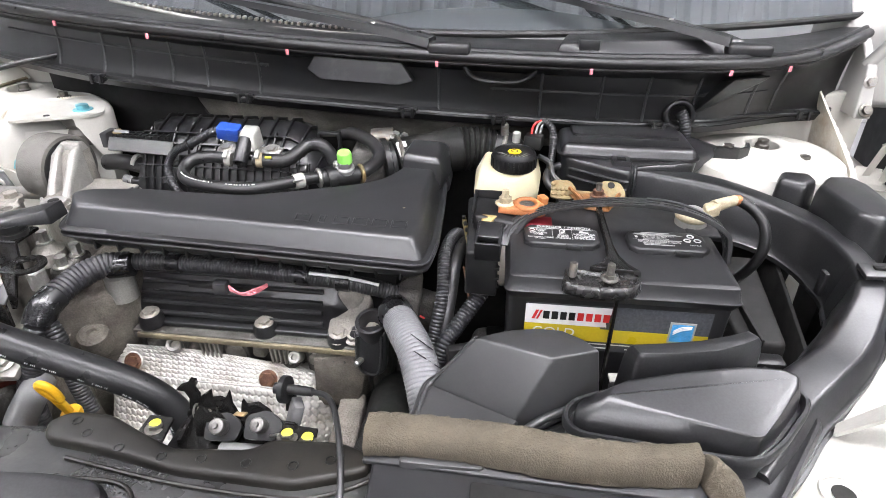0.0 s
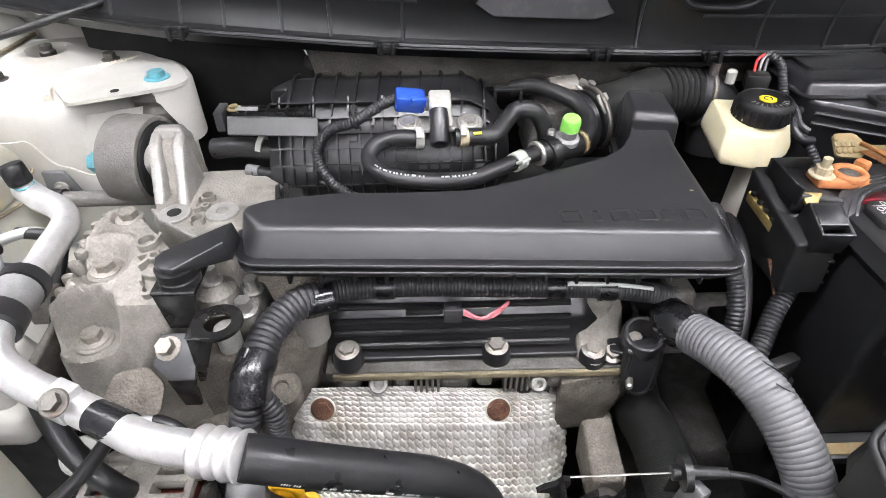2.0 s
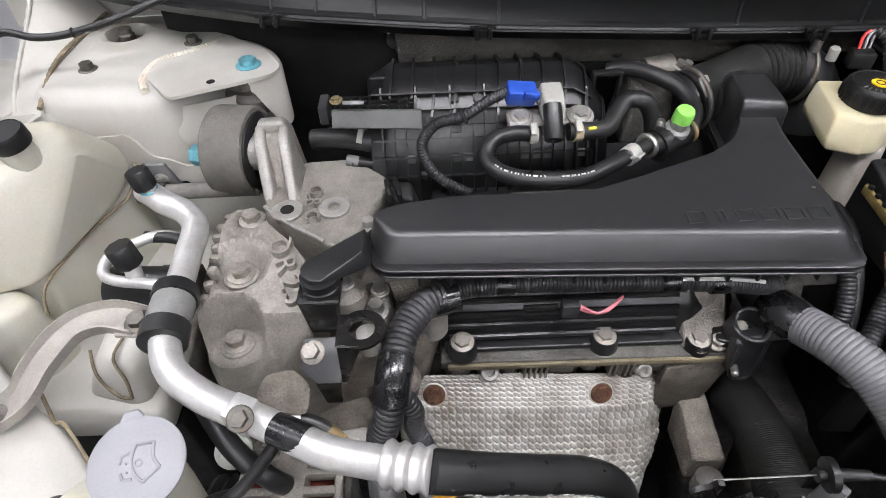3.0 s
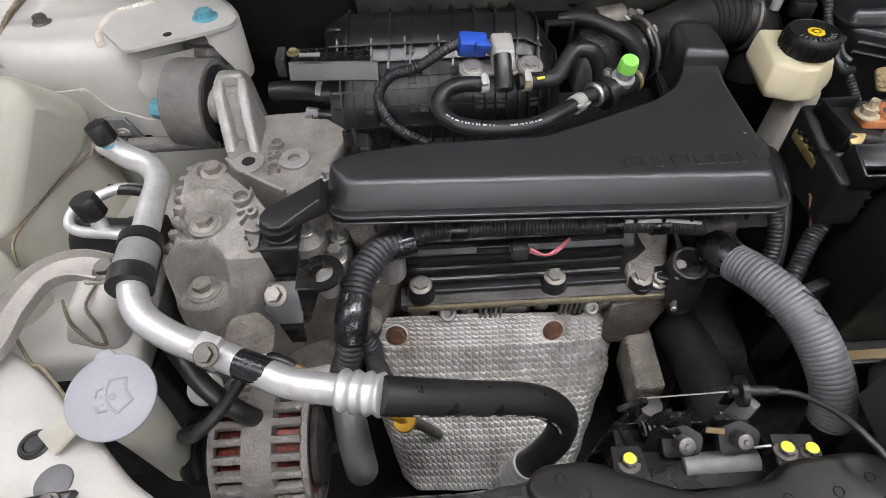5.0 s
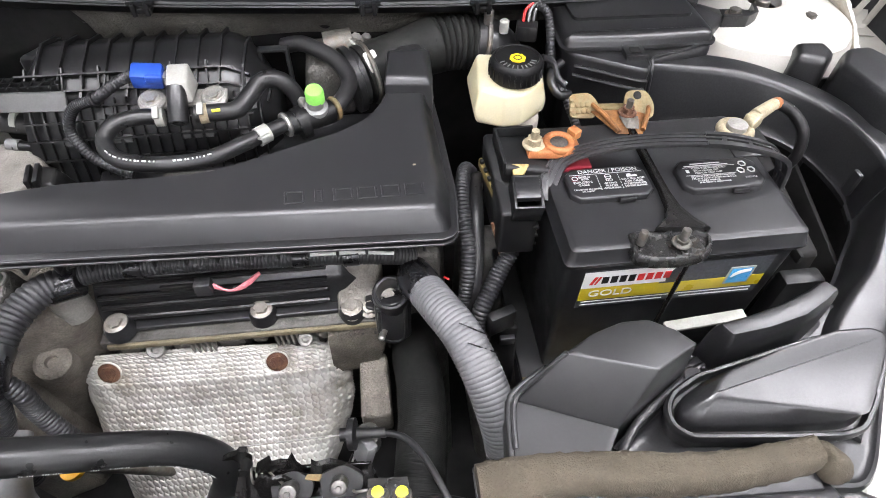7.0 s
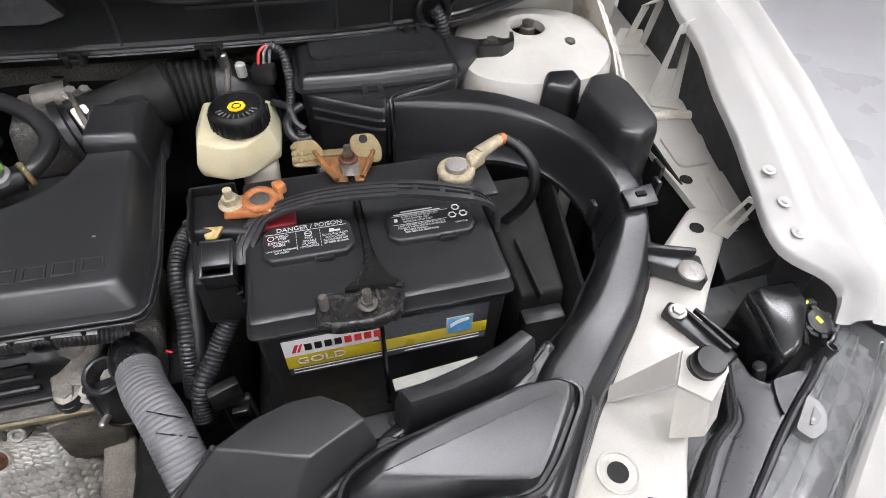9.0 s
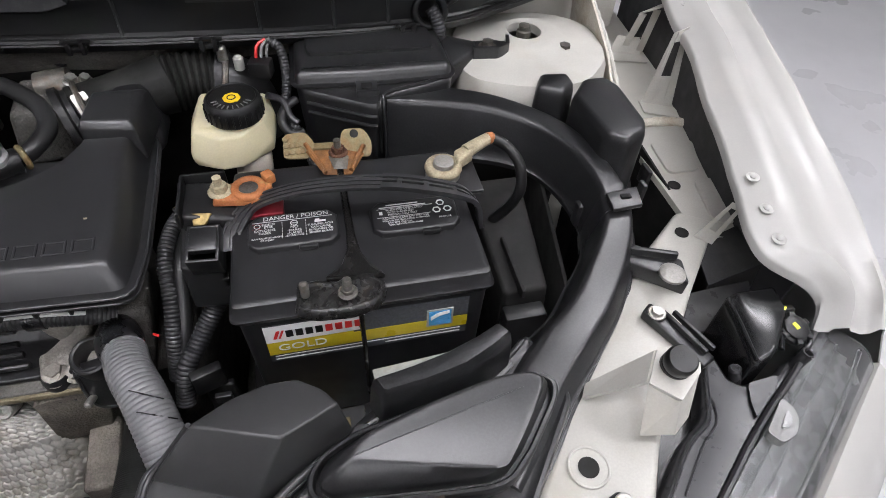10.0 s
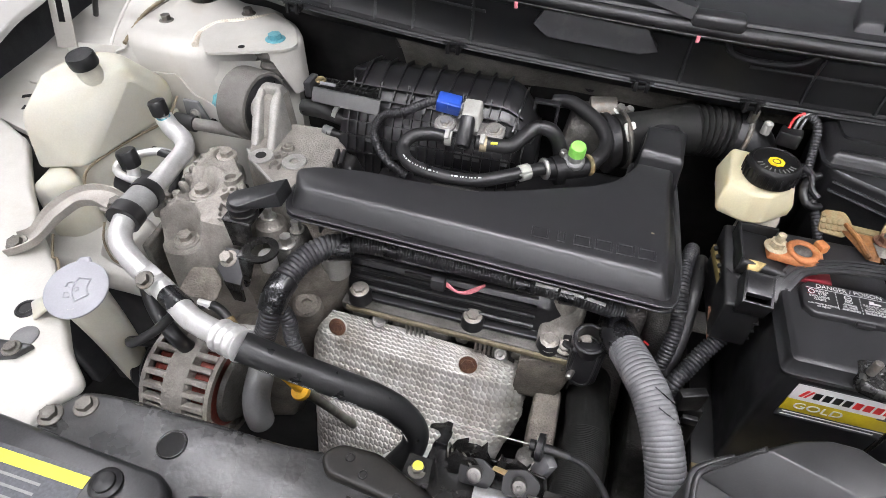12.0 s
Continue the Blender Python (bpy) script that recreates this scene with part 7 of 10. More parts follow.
    part("label_rule", face(0.068, 0.240, 0.8765, 0.8775, 0.0006), "whiteprint", lb)
    part("label_rule", face(0.068, 0.150, 0.8715, 0.8728, 0.0006), "whiteprint", lb)
    part("label_rule", face(0.168, 0.240, 0.8715, 0.8728, 0.0006), "whiteprint", lb)
    mf = Matrix.Translation((0, ly - 0.0008, 0)) @ pose(0, 0, 0, 90, 0, 0)
    # maker's mark as plain bars in its colours
    part("mark", bars([(0.0735, 0.910, 0.003, 0.011), (0.0775, 0.910, 0.002, 0.011)], mf @ Matrix(((1, 0.35, 0, -0.318), (0, 1, 0, 0), (0, 0, 1, 0), (0, 0, 0, 1))), 0.0004), "redprint", lb)
    part("mark", bars([(0.085 + 0.0085 * k, 0.910, 0.0062, 0.0095) for k in range(4)], mf, 0.0004), "blackprint", lb)
    part("mark", bars([(0.119 + 0.0085 * k, 0.910, 0.0062, 0.0095) for k in range(4)], mf, 0.0004), "redprint", lb)
    lettered("wording", "GOLD", 0.0135, mf @ Matrix.Translation((0.094, 0.8895, 0)), "whiteprint", lb, 1.15, 0.0002)
    bm = face(0.207, 0.232, 0.886, 0.911, 0.0009)
    part("logo_plate", bm, "palegrey", lb)
    part("logo", face(0.209, 0.230, 0.888, 0.909, 0.0012), "blueprint", lb)
    for k in range(3):
        part("logo_swoosh", tube([(0.211, ly - 0.0014, 0.897 + 0.002 * k), (0.218, ly - 0.0014, 0.902 + 0.002 * k), (0.228, ly - 0.0014, 0.905 + 0.0012 * k)], 0.0006, 6, 0.003), "whiteprint", lb)
    # posts
    part("post", lathe([(0.0135, 0), (0.0135, 0.006), (0.0095, 0.008), (0.0090, 0.017), (0.007, 0.018), (0, 0.018)], pose(0.063, 0.611, 0.955), 22, False), "cast_dark", B)
    part("post", lathe([(0.0175, 0), (0.0175, 0.010), (0.0105, 0.011), (0.0100, 0.019), (0.008, 0.020), (0, 0.020)], pose(0.249, 0.617, 0.955), 24, False), "cast_light", B, "pale lead post")
    part("post_base", box((0.262, 0.612, 0.955), (0.045, 0.05, 0.004), 0.002), "case", B)
    part("collar", box((0.070, 0.596, 0.957), (0.044, 0.022, 0.006), 0.002), "red", B, "dark red plus-post base")
    # carrying strap with slots at one end
    arch = [(0.0435, 0.560, 0.944), (0.046, 0.574, 0.953), (0.064, 0.593, 0.964), (0.10, 0.588, 0.981), (0.145, 0.573, 0.996), (0.185, 0.561, 1.002), (0.215, 0.553, 1.001), (0.248, 0.553, 0.988), (0.264, 0.556, 0.970), (0.270, 0.556, 0.945)]
    line = spline(arch, 8)
    def strip(o0, o1, h, a=0, b=None):
        rings = []
        sub = line[a:b]
        for i, p in enumerate(sub):
            d = (sub[min(i + 1, len(sub) - 1)] - sub[max(i - 1, 0)]).normalized()
            s = d.cross(V((0, 0, 1))).normalized()
            u = s.cross(d).normalized()
            rings.append([p + s * o0, p + s * o1, p + s * o1 + u * h, p + s * o0 + u * h])
        return loft(rings)
    S = part("strap", strip(-0.009, 0.009, 0.002, 0, 40), "strap", B, "dark grey ribbed carrying strap")
    for k in range(4):
        part("strap_rib", strip(-0.009 + 0.0052 * k, -0.0066 + 0.0052 * k, 0.0031), "strap", S)
    part("strap_edge", strip(-0.009, -0.005, 0.0045, 39), "strap", S)
    part("strap_edge", strip(0.005, 0.009, 0.0045, 39), "strap", S)
    for k in range(42, 70, 6):
        part("strap_rung", strip(-0.009, 0.009, 0.003, k, k + 2), "strap", S)
    return B


battery()


def hold_down():
    H = thing("battery_hold_down", "chipped black steel battery hold-down with rust stains", "battery clamp", (0.13, 0.49, 0.955))
    pad = [V(p) for p in ((0.096, 0.474), (0.112, 0.468), (0.140, 0.466), (0.160, 0.470), (0.168, 0.478), (0.172, 0.492), (0.163, 0.498), (0.152, 0.512), (0.142, 0.512), (0.132, 0.498), (0.115, 0.503), (0.098, 0.502))]
    part("saddle", moulded(rounded(pad, 0.004, 3), [(0.0, 0.946), (-0.001, 0.949), (0.0, 0.954), (0.001, 0.9565), (0.0025, 0.958), (0.0045, 0.958), (0.006, 0.9555)]), "clamp_paint", H)
    neck = [V(p) for p in ((0.1452, 0.66), (0.1448, 0.55), (0.143, 0.528), (0.137, 0.512), (0.122, 0.500), (0.172, 0.495), (0.162, 0.508), (0.155, 0.524), (0.1525, 0.545), (0.1518, 0.66))]
    part("arm", moulded(rounded(neck, 0.002, 2), [(0.0, 0.9555), (0.0, 0.9605), (0.0008, 0.962), (0.0018, 0.9605)]), "steel_black", H, "narrow clamp arm that flares at its foot")
    part("stud", lathe([(0.0038, 0), (0.0038, 0.014), (0.003, 0.015), (0, 0.015)], pose(0.105, 0.487, 0.958), 12, False), "steel_dark", H, "threaded steel stud")
    part("stud", lathe([(0.0038, 0), (0.0038, 0.018), (0.003, 0.019), (0, 0.019)], pose(0.139, 0.482, 0.958), 12, False), "steel_dark", H)
    bolt(H, (0.139, 0.482, 0.960), (0, 0, 1), 0.0055, "steel_dark", 10, 0.004, "nut", "rusty nut")
    part("rod", tube([(0.147, 0.472, 0.955), (0.148, 0.474, 0.90), (0.149, 0.476, 0.80)], 0.0022, 8), "steel_black", H)
    # the back plate, corroded, with two raised ears
    part("back_ear", prism(rounded([V(p) for p in ((0.0, 0.0), (0.027, -0.002), (0.033, 0.014), (0.024, 0.027), (0.002, 0.026))], 0.005, 3), -0.0015, 0.0015, 0.0006, pose(0.094, 0.672, 0.953, 32, 0, -2)), "rust_pale", H, "yellowish corroded plate")
    part("back_ear", prism(rounded([V(p) for p in ((0.0, 0.0), (0.034, -0.004), (0.036, 0.012), (0.028, 0.027), (0.006, 0.027))], 0.006, 3), -0.0015, 0.0015, 0.0006, pose(0.149, 0.667, 0.955, 38, 0, -4)), "rust_pale", H, "yellowish corroded plate")
    for k in range(9):
        part("blister", lathe([(0.0035, 0), (0.0028, 0.0012), (0, 0.0016)], facing((0.098 + 0.0055 * (k % 4), 0.676 + 0.006 * (k // 4), 0.9575 + 0.0038 * (k // 4)), (0, -0.5, 0.85)), 8, False), "rust_pale", H)
    part("hole", lathe([(0.0, 0), (0.0045, 0), (0.0045, 0.0009), (0, 0.0009)], facing((0.168, 0.682, 0.9690), (0, -0.6, 0.8)), 14, False), "well", H)
    part("back_bar", box((0.138, 0.682, 0.956), (0.050, 0.010, 0.004), 0.001, (0, 0, -5)), "rust_pale", H)
    part("back_clamp", hull([(0.114, 0.678, 0.957), (0.178, 0.664, 0.957), (0.132, 0.634, 0.957), (0.160, 0.630, 0.957), (0.140, 0.664, 0.966), (0.160, 0.660, 0.966), (0.142, 0.640, 0.961), (0.155, 0.638, 0.961)], 0.002), "rust_orange", H, "rust-orange clamp")
    part("clamp_web", hull([(0.138, 0.655, 0.9655), (0.160, 0.652, 0.9655), (0.142, 0.636, 0.962), (0.156, 0.634, 0.962), (0.148, 0.645, 0.967)], 0.001), "steel_dark", H)
    for dx in (0.0, 0.046):
        part("clamp_lip", tube([(0.118 + dx * 1.25, 0.677 - dx * 0.25, 0.965), (0.125 + dx, 0.655, 0.966), (0.134 + dx * 0.55, 0.634, 0.961)], 0.0026, 8), "rust_orange", H)
    bolt(H, (0.149, 0.657, 0.966), (0, 0, 1), 0.0065, "rust", 5, 0.006, "nut")
    part("stud", lathe([(0.0036, 0), (0.0036, 0.014), (0, 0.0145)], pose(0.149, 0.657, 0.968), 10, False), "steel_dark", H)


hold_down()


def terminals():
    P = thing("fuse_link_block", "black fuse block clamped to the corroded orange battery terminal", "fuse block", (0.02, 0.6, 0.90))
    part("tray", hull([(0.005, 0.632, 0.950), (0.035, 0.632, 0.950), (0.032, 0.582, 0.950), (0.060, 0.582, 0.958), (0.003, 0.585, 0.950), (0.005, 0.632, 0.968), (0.034, 0.632, 0.966), (0.032, 0.590, 0.964), (0.003, 0.588, 0.966)], 0.002), "dull", P)
    part("tray_wall", box((0.0035, 0.606, 0.968), (0.003, 0.052, 0.018), 0.001), "dull", P)
    part("tray_wall", box((0.022, 0.634, 0.968), (0.040, 0.003, 0.016), 0.001), "dull", P)
    part("terminal", hull([(0.030, 0.598, 0.964), (0.078, 0.592, 0.964), (0.086, 0.600, 0.964), (0.082, 0.625, 0.964), (0.030, 0.622, 0.964), (0.032, 0.600, 0.972), (0.078, 0.594, 0.972), (0.082, 0.622, 0.972), (0.032, 0.620, 0.972)], 0.002), "copper", P, "orange corroded terminal clamp")
    part("terminal", ring(pose(0.063, 0.611, 0.971), 0.0125, 0.004), "copper", P)
    part("terminal_end", box((0.081, 0.622, 0.973), (0.010, 0.012, 0.010), 0.002, (0, 0, 30)), "copper", P)
    bolt(P, (0.038, 0.611, 0.971), (0, 0, 1), 0.0075, "beige", 10, 0.007, "nut", "pale corroded nut")
    part("stud", lathe([(0.004, 0), (0.004, 0.016), (0, 0.0165)], pose(0.038, 0.611, 0.972), 12, False), "beige", P)
    part("lower_box", hull([(-0.002, 0.548, 0.885), (0.034, 0.546, 0.885), (-0.004, 0.63, 0.885), (0.034, 0.61, 0.885), (-0.002, 0.552, 0.938), (0.034, 0.550, 0.938), (-0.004, 0.632, 0.952), (0.034, 0.61, 0.952)], 0.003), "dull", P)
    so = pose(0.0225, 0.562, 0.948, 16, 0, -4)
    part("socket", moved(join(box((-0.0125, 0, 0), (0.003, 0.036, 0.026), 0.001), box((0.0125, 0, 0), (0.003, 0.036, 0.026), 0.001), box((0, -0.0165, 0), (0.027, 0.003, 0.026), 0.001), box((0, 0.0165, 0), (0.027, 0.003, 0.026), 0.001)), so), "satin", P, "open black fuse socket")
    part("socket_lid", moved(box((0, 0.004, 0.010), (0.024, 0.024, 0.008), 0.002), so), "satin", P)
    part("brass_clip", hull([(0.012, 0.592, 0.962), (0.030, 0.590, 0.962), (0.013, 0.582, 0.956), (0.022, 0.580, 0.956), (0.012, 0.592, 0.966), (0.030, 0.590, 0.966), (0.013, 0.582, 0.960), (0.022, 0.580, 0.960)], 0.001), "brass", P, "dull brass fuse clip")
    part("brass_clip", box((0.013, 0.578, 0.950), (0.006, 0.006, 0.016), 0.001, (10, 0, 0)), "brass", P)
    part("fuse_strip", hull([(-0.012, 0.628, 0.944), (-0.008, 0.630, 0.944), (0.000, 0.578, 0.928), (0.004, 0.579, 0.928), (-0.012, 0.628, 0.934), (-0.008, 0.630, 0.934), (0.000, 0.578, 0.918), (0.004, 0.579, 0.918)], 0.001), "brass", P, "olive brass fuse strip")
    for k in range(5):
        f = k / 4
        part("fuse", box((-0.0095 + 0.010 * f, 0.622 - 0.038 * f, 0.9445 - 0.0125 * f), (0.004, 0.005, 0.004), 0.001, (0, 0, 12)), "well", P)
    part("side_block", hull([(-0.006, 0.645, 0.962), (0.03, 0.645, 0.962), (-0.002, 0.58, 0.940), (0.03, 0.58, 0.95), (-0.004, 0.645, 0.90), (0.03, 0.645, 0.90), (0, 0.58, 0.89), (0.03, 0.58, 0.89)], 0.003), "dull", P)
    for k in range(4):
        part("block_rib", box((0.033, 0.552, 0.932 - 0.012 * k), (0.006, 0.008, 0.003), 0.0008), "dull", P)
    part("rusty_tab", hull([(-0.006, 0.572, 0.905), (-0.003, 0.572, 0.905), (0.002, 0.555, 0.872), (0.005, 0.555, 0.872), (-0.006, 0.575, 0.905), (-0.003, 0.575, 0.905), (0.002, 0.558, 0.872), (0.005, 0.558, 0.872)], 0.0008), "rust", P)
    N = thing("earth_cable", "black earth cable with a pale corroded clamp on the battery post", "cable", (0.26, 0.62, 0.96))
    part("clamp", ring(pose(0.249, 0.617, 0.966), 0.014, 0.005), "beige", N, "pale lead clamp")
    part("clamp_ear", hull([(0.262, 0.612, 0.962), (0.262, 0.630, 0.962), (0.282, 0.625, 0.962), (0.280, 0.640, 0.962), (0.262, 0.612, 0.975), (0.262, 0.630, 0.976), (0.282, 0.625, 0.978), (0.280, 0.640, 0.976)], 0.003), "beige", N)
    part("lug", tube([(0.275, 0.630, 0.972), (0.290, 0.638, 0.974), (0.302, 0.644, 0.975)], lambda f: 0.0075 - 0.0015 * f, 10), "beige", N)
    part("copper_end", tube([(0.301, 0.6435, 0.975), (0.307, 0.646, 0.974)], 0.0064, 10), "copper", N)
    part("cable", tube([(0.306, 0.646, 0.974), (0.322, 0.638, 0.967), (0.334, 0.624, 0.952), (0.336, 0.616, 0.925), (0.330, 0.622, 0.895), (0.315, 0.635, 0.86), (0.30, 0.645, 0.82)], 0.0060, 10), "dull", N)
    # white sliver painted as the glint on the cable's bend
    part("stripe", tube([(0.321, 0.6400, 0.9728), (0.328, 0.633, 0.9655)], 0.0018, 6), "whiteprint", N)


terminals()

# tray, stops and dark boxes round the battery
TR = thing("battery_tray", "black plastic battery tray with a pale packing strip", "tray", (0.16, 0.56, 0.74))
part("floor", box((0.155, 0.57, 0.738), (0.26, 0.21, 0.012), 0.003), "dull", TR)
part("pedestal", hull([(x, y, z) for x in (0.05, 0.27) for y in (0.50, 0.66) for z in (0.58, 0.732)], 0.01), "well", TR)
part("strip", box((0.195, 0.467, 0.852), (0.085, 0.012, 0.004), 0.001, (0, 0, 4)), "palegrey", TR, "cream packing strip")
part("wood", box((0.075, 0.475, 0.742), (0.10, 0.012, 0.008), 0.001), "rust_pale", TR, "pale orange strip")
CB = thing("control_unit_box", "black plastic box between battery and fender", "box", (0.34, 0.60, 0.80))
part("body", hull([(0.30, 0.52, 0.70), (0.36, 0.52, 0.70), (0.30, 0.70, 0.70), (0.38, 0.70, 0.70), (0.30, 0.53, 0.86), (0.35, 0.53, 0.86), (0.30, 0.70, 0.87), (0.37, 0.70, 0.87)], 0.006), "well", CB)
part("ridge", box((0.318, 0.56, 0.865), (0.004, 0.08, 0.012), 0.001), "well", CB)
part("front", box((0.315, 0.505, 0.80), (0.045, 0.02, 0.12), 0.004), "dull", CB)
part("wall", hull([(0.37, 0.50, 0.50), (0.375, 0.50, 0.50), (0.40, 0.75, 0.50), (0.405, 0.75, 0.50), (0.37, 0.50, 0.84), (0.375, 0.50, 0.84), (0.40, 0.75, 0.88), (0.405, 0.75, 0.88)], 0.001), "well", CB)


# ---- brake fluid reservoir ----
def reservoir():
    R = thing("brake_fluid_reservoir", "yellowed milky brake fluid reservoir with a black screw cap", "reservoir", (0.045, 0.74, 0.90))
    part("tank", hull([(0.000, 0.712, 0.924), (0.028, 0.699, 0.924), (0.050, 0.701, 0.924), (0.082, 0.727, 0.924), (0.086, 0.765, 0.926), (0.010, 0.785, 0.926),
                       (-0.003, 0.713, 0.936), (0.084, 0.728, 0.936), (0.088, 0.765, 0.945), (-0.004, 0.770, 0.945), (0.003, 0.722, 0.962), (0.075, 0.730, 0.962), (0.082, 0.775, 0.968), (0.010, 0.785, 0.968), (0.030, 0.710, 0.957), (0.052, 0.712, 0.957)], 0.006, 3, 8), "milky", R, smooth=60)
    part("neck", lathe([(0.026, 0.960), (0.026, 0.972)], pose(0.048, 0.745, 0), 28), "milky", R)
    cap = part("cap", lathe([(0.0285, 0.962), (0.0295, 0.964), (0.0295, 0.978), (0.0285, 0.983), (0.0265, 0.985), (0.0255, 0.984), (0.012, 0.9845), (0, 0.9845)], pose(0.048, 0.745, 0), 40, False), "dull", R, "black knurled screw cap")
    for k in range(28):
        a = 2 * math.pi * k / 28
        piece("grip", "capgrip", lambda: box((0, 0, 0), (0.0016, 0.003, 0.014), 0.0005), "dull", cap, pose(0.048 + 0.0295 * math.cos(a), 0.745 + 0.0295 * math.sin(a), 0.9715, 0, 0, math.degrees(a) + 90))
    part("cap_rim", ring(pose(0.048, 0.745, 0.9845), 0.0255, 0.0012), "dull", cap)
    part("symbol", lathe([(0.0092, 0), (0.0092, 0.0012), (0, 0.0012)], pose(0.048, 0.742, 0.9845), 8, False), "yellow", cap, "yellow warning symbol")
    part("symbol_ring", ring(pose(0.048, 0.742, 0.9858), 0.0042, 0.0006, 20, 5), "blackprint", cap)
    rows = []
    for k in range(10):
        a = radians(200 + k * 15)
        part("print", box((0.048 + 0.019 * math.cos(a), 0.744 + 0.019 * math.sin(a), 0.9846), (0.006, 0.0012, 0.0006), 0, (0, 0, math.degrees(a))), "greybar", cap)
    part("stem", hull([(0.030, 0.69, 0.80), (0.066, 0.69, 0.80), (0.030, 0.74, 0.80), (0.070, 0.74, 0.80), (0.040, 0.705, 0.925), (0.078, 0.72, 0.925), (0.040, 0.75, 0.925), (0.078, 0.75, 0.925)], 0.008), "milkyneck", R, "smoky clear stem")
    part("strap", tube([(0.082, 0.762, 0.972), (0.098, 0.765, 0.962), (0.103, 0.755, 0.948), (0.112, 0.748, 0.942)], 0.004, 8), "loom", R)
    C = thing("level_sensor_plug", "black plug with red and grey wires", "connector", (0.08, 0.825, 0.97))
    part("plug", box((0.077, 0.822, 0.972), (0.026, 0.020, 0.020), 0.003, (0, 0, -15)), "dull", C)
    for k, mm in enumerate(("redprint", "greybar", "cable")):
        part("wire", tube([(0.073 + 0.006 * k, 0.826, 0.982), (0.076 + 0.006 * k, 0.832, 0.994), (0.086 + 0.005 * k, 0.838, 0.998)], 0.0018, 6), mm, C)
    part("sleeve", tube([(0.090, 0.836, 0.998), (0.102, 0.826, 0.990), (0.104, 0.805, 0.965), (0.100, 0.77, 0.945), (0.112, 0.74, 0.93), (0.125, 0.71, 0.90)], 0.0055, 10, ribs=(0.004, 0.0008)), "loom", C)


reservoir()


# ---- intake manifold and what sits on it ----
def manifold():
    I = thing("intake_manifold", "ribbed black plastic intake manifold behind the engine", "intake manifold", (-0.36, 0.77, 0.86))
    # barrel with a rounded back edge, falling to the front
    prof = [(0.86, 0.86), (0.857, 0.955), (0.838, 0.982), (0.805, 0.992), (0.775, 0.982), (0.750, 0.960), (0.733, 0.934), (0.722, 0.905), (0.71, 0.86)]
    rings = []
    n = 40
    for i in range(n + 1):
        f = i / n
        x = -0.492 + 0.268 * f
        end = max(0.0, (f - 0.80) / 0.20)
        k = 1 - 0.55 * end ** 2.2
        start = max(0.0, (0.08 - f) / 0.08)
        rings.append([(x, 0.775 + (y - 0.775) * k, 0.90 + (z - 0.90) * k * (1 - 0.25 * start)) for y, z in prof])
    part("barrel", loft(rings), "cowl", I, smooth=40)
    def on(f, j):
        end = max(0.0, (f - 0.80) / 0.20)
        q = 1 - 0.55 * end ** 2.2
        y, z = prof[j]
        return V((-0.488 + 0.262 * f, 0.775 + (y - 0.775) * q * 1.01, 0.90 + (z - 0.90) * q + 0.001))
    def fin(name, pts, out, t):
        part(name, thick(grid([[p - o * 0.001 for p, o in zip(pts, out)], [p + o for p, o in zip(pts, out)]]), t), "cowl", I)

    def normal(j):
        (ya, za), (yb, zb) = prof[max(0, j - 1)], prof[min(len(prof) - 1, j + 1)]
        return V((0, za - zb, yb - ya)).normalized() * -1
    for k in range(11):
        f = (k + 0.5) / 11
        js = range(1, 6)
        fin("rib", [on(min(1.0, f + 0.035 * math.sin(j * 0.55)), j) for j in js], [normal(j) * 0.0042 for j in js], 0.0026)
    for k in range(20):
        js = range(5 if k % 3 else 4, 9)
        fin("grid_rib", [on((k + 0.7) / 21, j) for j in js], [normal(j) * 0.0042 for j in js], 0.0020)
    for j0 in (4.2, 4.7, 5.2, 5.7, 6.3, 7.0):
        a, b = int(j0), j0 - int(j0)
        fin("grid_rib", [on(f / 12, a).lerp(on(f / 12, a + 1), b) for f in range(0, 12)], [normal(a).lerp(normal(a + 1), b) * 0.0055] * 12, 0.0022)
    rng = random.Random(2)
    for k in range(22):
        f, j = (rng.randrange(1, 19) + 1.2) / 21, rng.choice((4, 5, 6))
        p = on(f, j).lerp(on(f, j + 1), 0.4)
        part("cell", box(p + normal(j) * 0.0015, (0.0095, 0.009, 0.0016), 0.0005, (math.degrees(math.atan2(-normal(j).y, normal(j).z)), 0, 0)), "traygrey", I)
    part("end_lid", hull([(-0.500, 0.80, 0.90), (-0.488, 0.80, 0.90), (-0.50, 0.86, 0.95), (-0.46, 0.85, 0.985), (-0.495, 0.80, 0.985), (-0.47, 0.795, 0.988), (-0.50, 0.82, 0.90)], 0.004), "cowl", I)
    # grey cable tray with a waffle top
    part("tray", hull([(-0.530, 0.748, 0.978), (-0.434, 0.748, 0.974), (-0.530, 0.734, 0.963), (-0.434, 0.732, 0.959), (-0.530, 0.744, 0.978), (-0.434, 0.744, 0.974), (-0.53, 0.738, 0.960), (-0.434, 0.736, 0.957)], 0.001), "traygrey", I, "grey plastic tray front")
    part("tray_print", bars([(-0.505, 0.0, 0.022, 0.004)], Matrix.Translation((0, 0.7400, 0.9715)) @ pose(0, 0, 0, 46, 2, 0), 0.0004), "cable", I)
    part("tray_end", box((-0.539, 0.758, 0.972), (0.010, 0.028, 0.022), 0.002), "strap", I)
    for k in range(8):
        part("waffle", box((-0.522 + k * 0.0105, 0.760, 0.974), (0.0022, 0.024, 0.010), 0.0005), "cowl", I)
    for k in range(3):
        part("waffle", box((-0.485, 0.752 + 0.009 * k, 0.974), (0.085, 0.0022, 0.010), 0.0005), "cowl", I)
    bolt(I, (-0.526, 0.762, 0.979), (0, 0, 1), 0.005, "rust_pale", 0, 0.003)
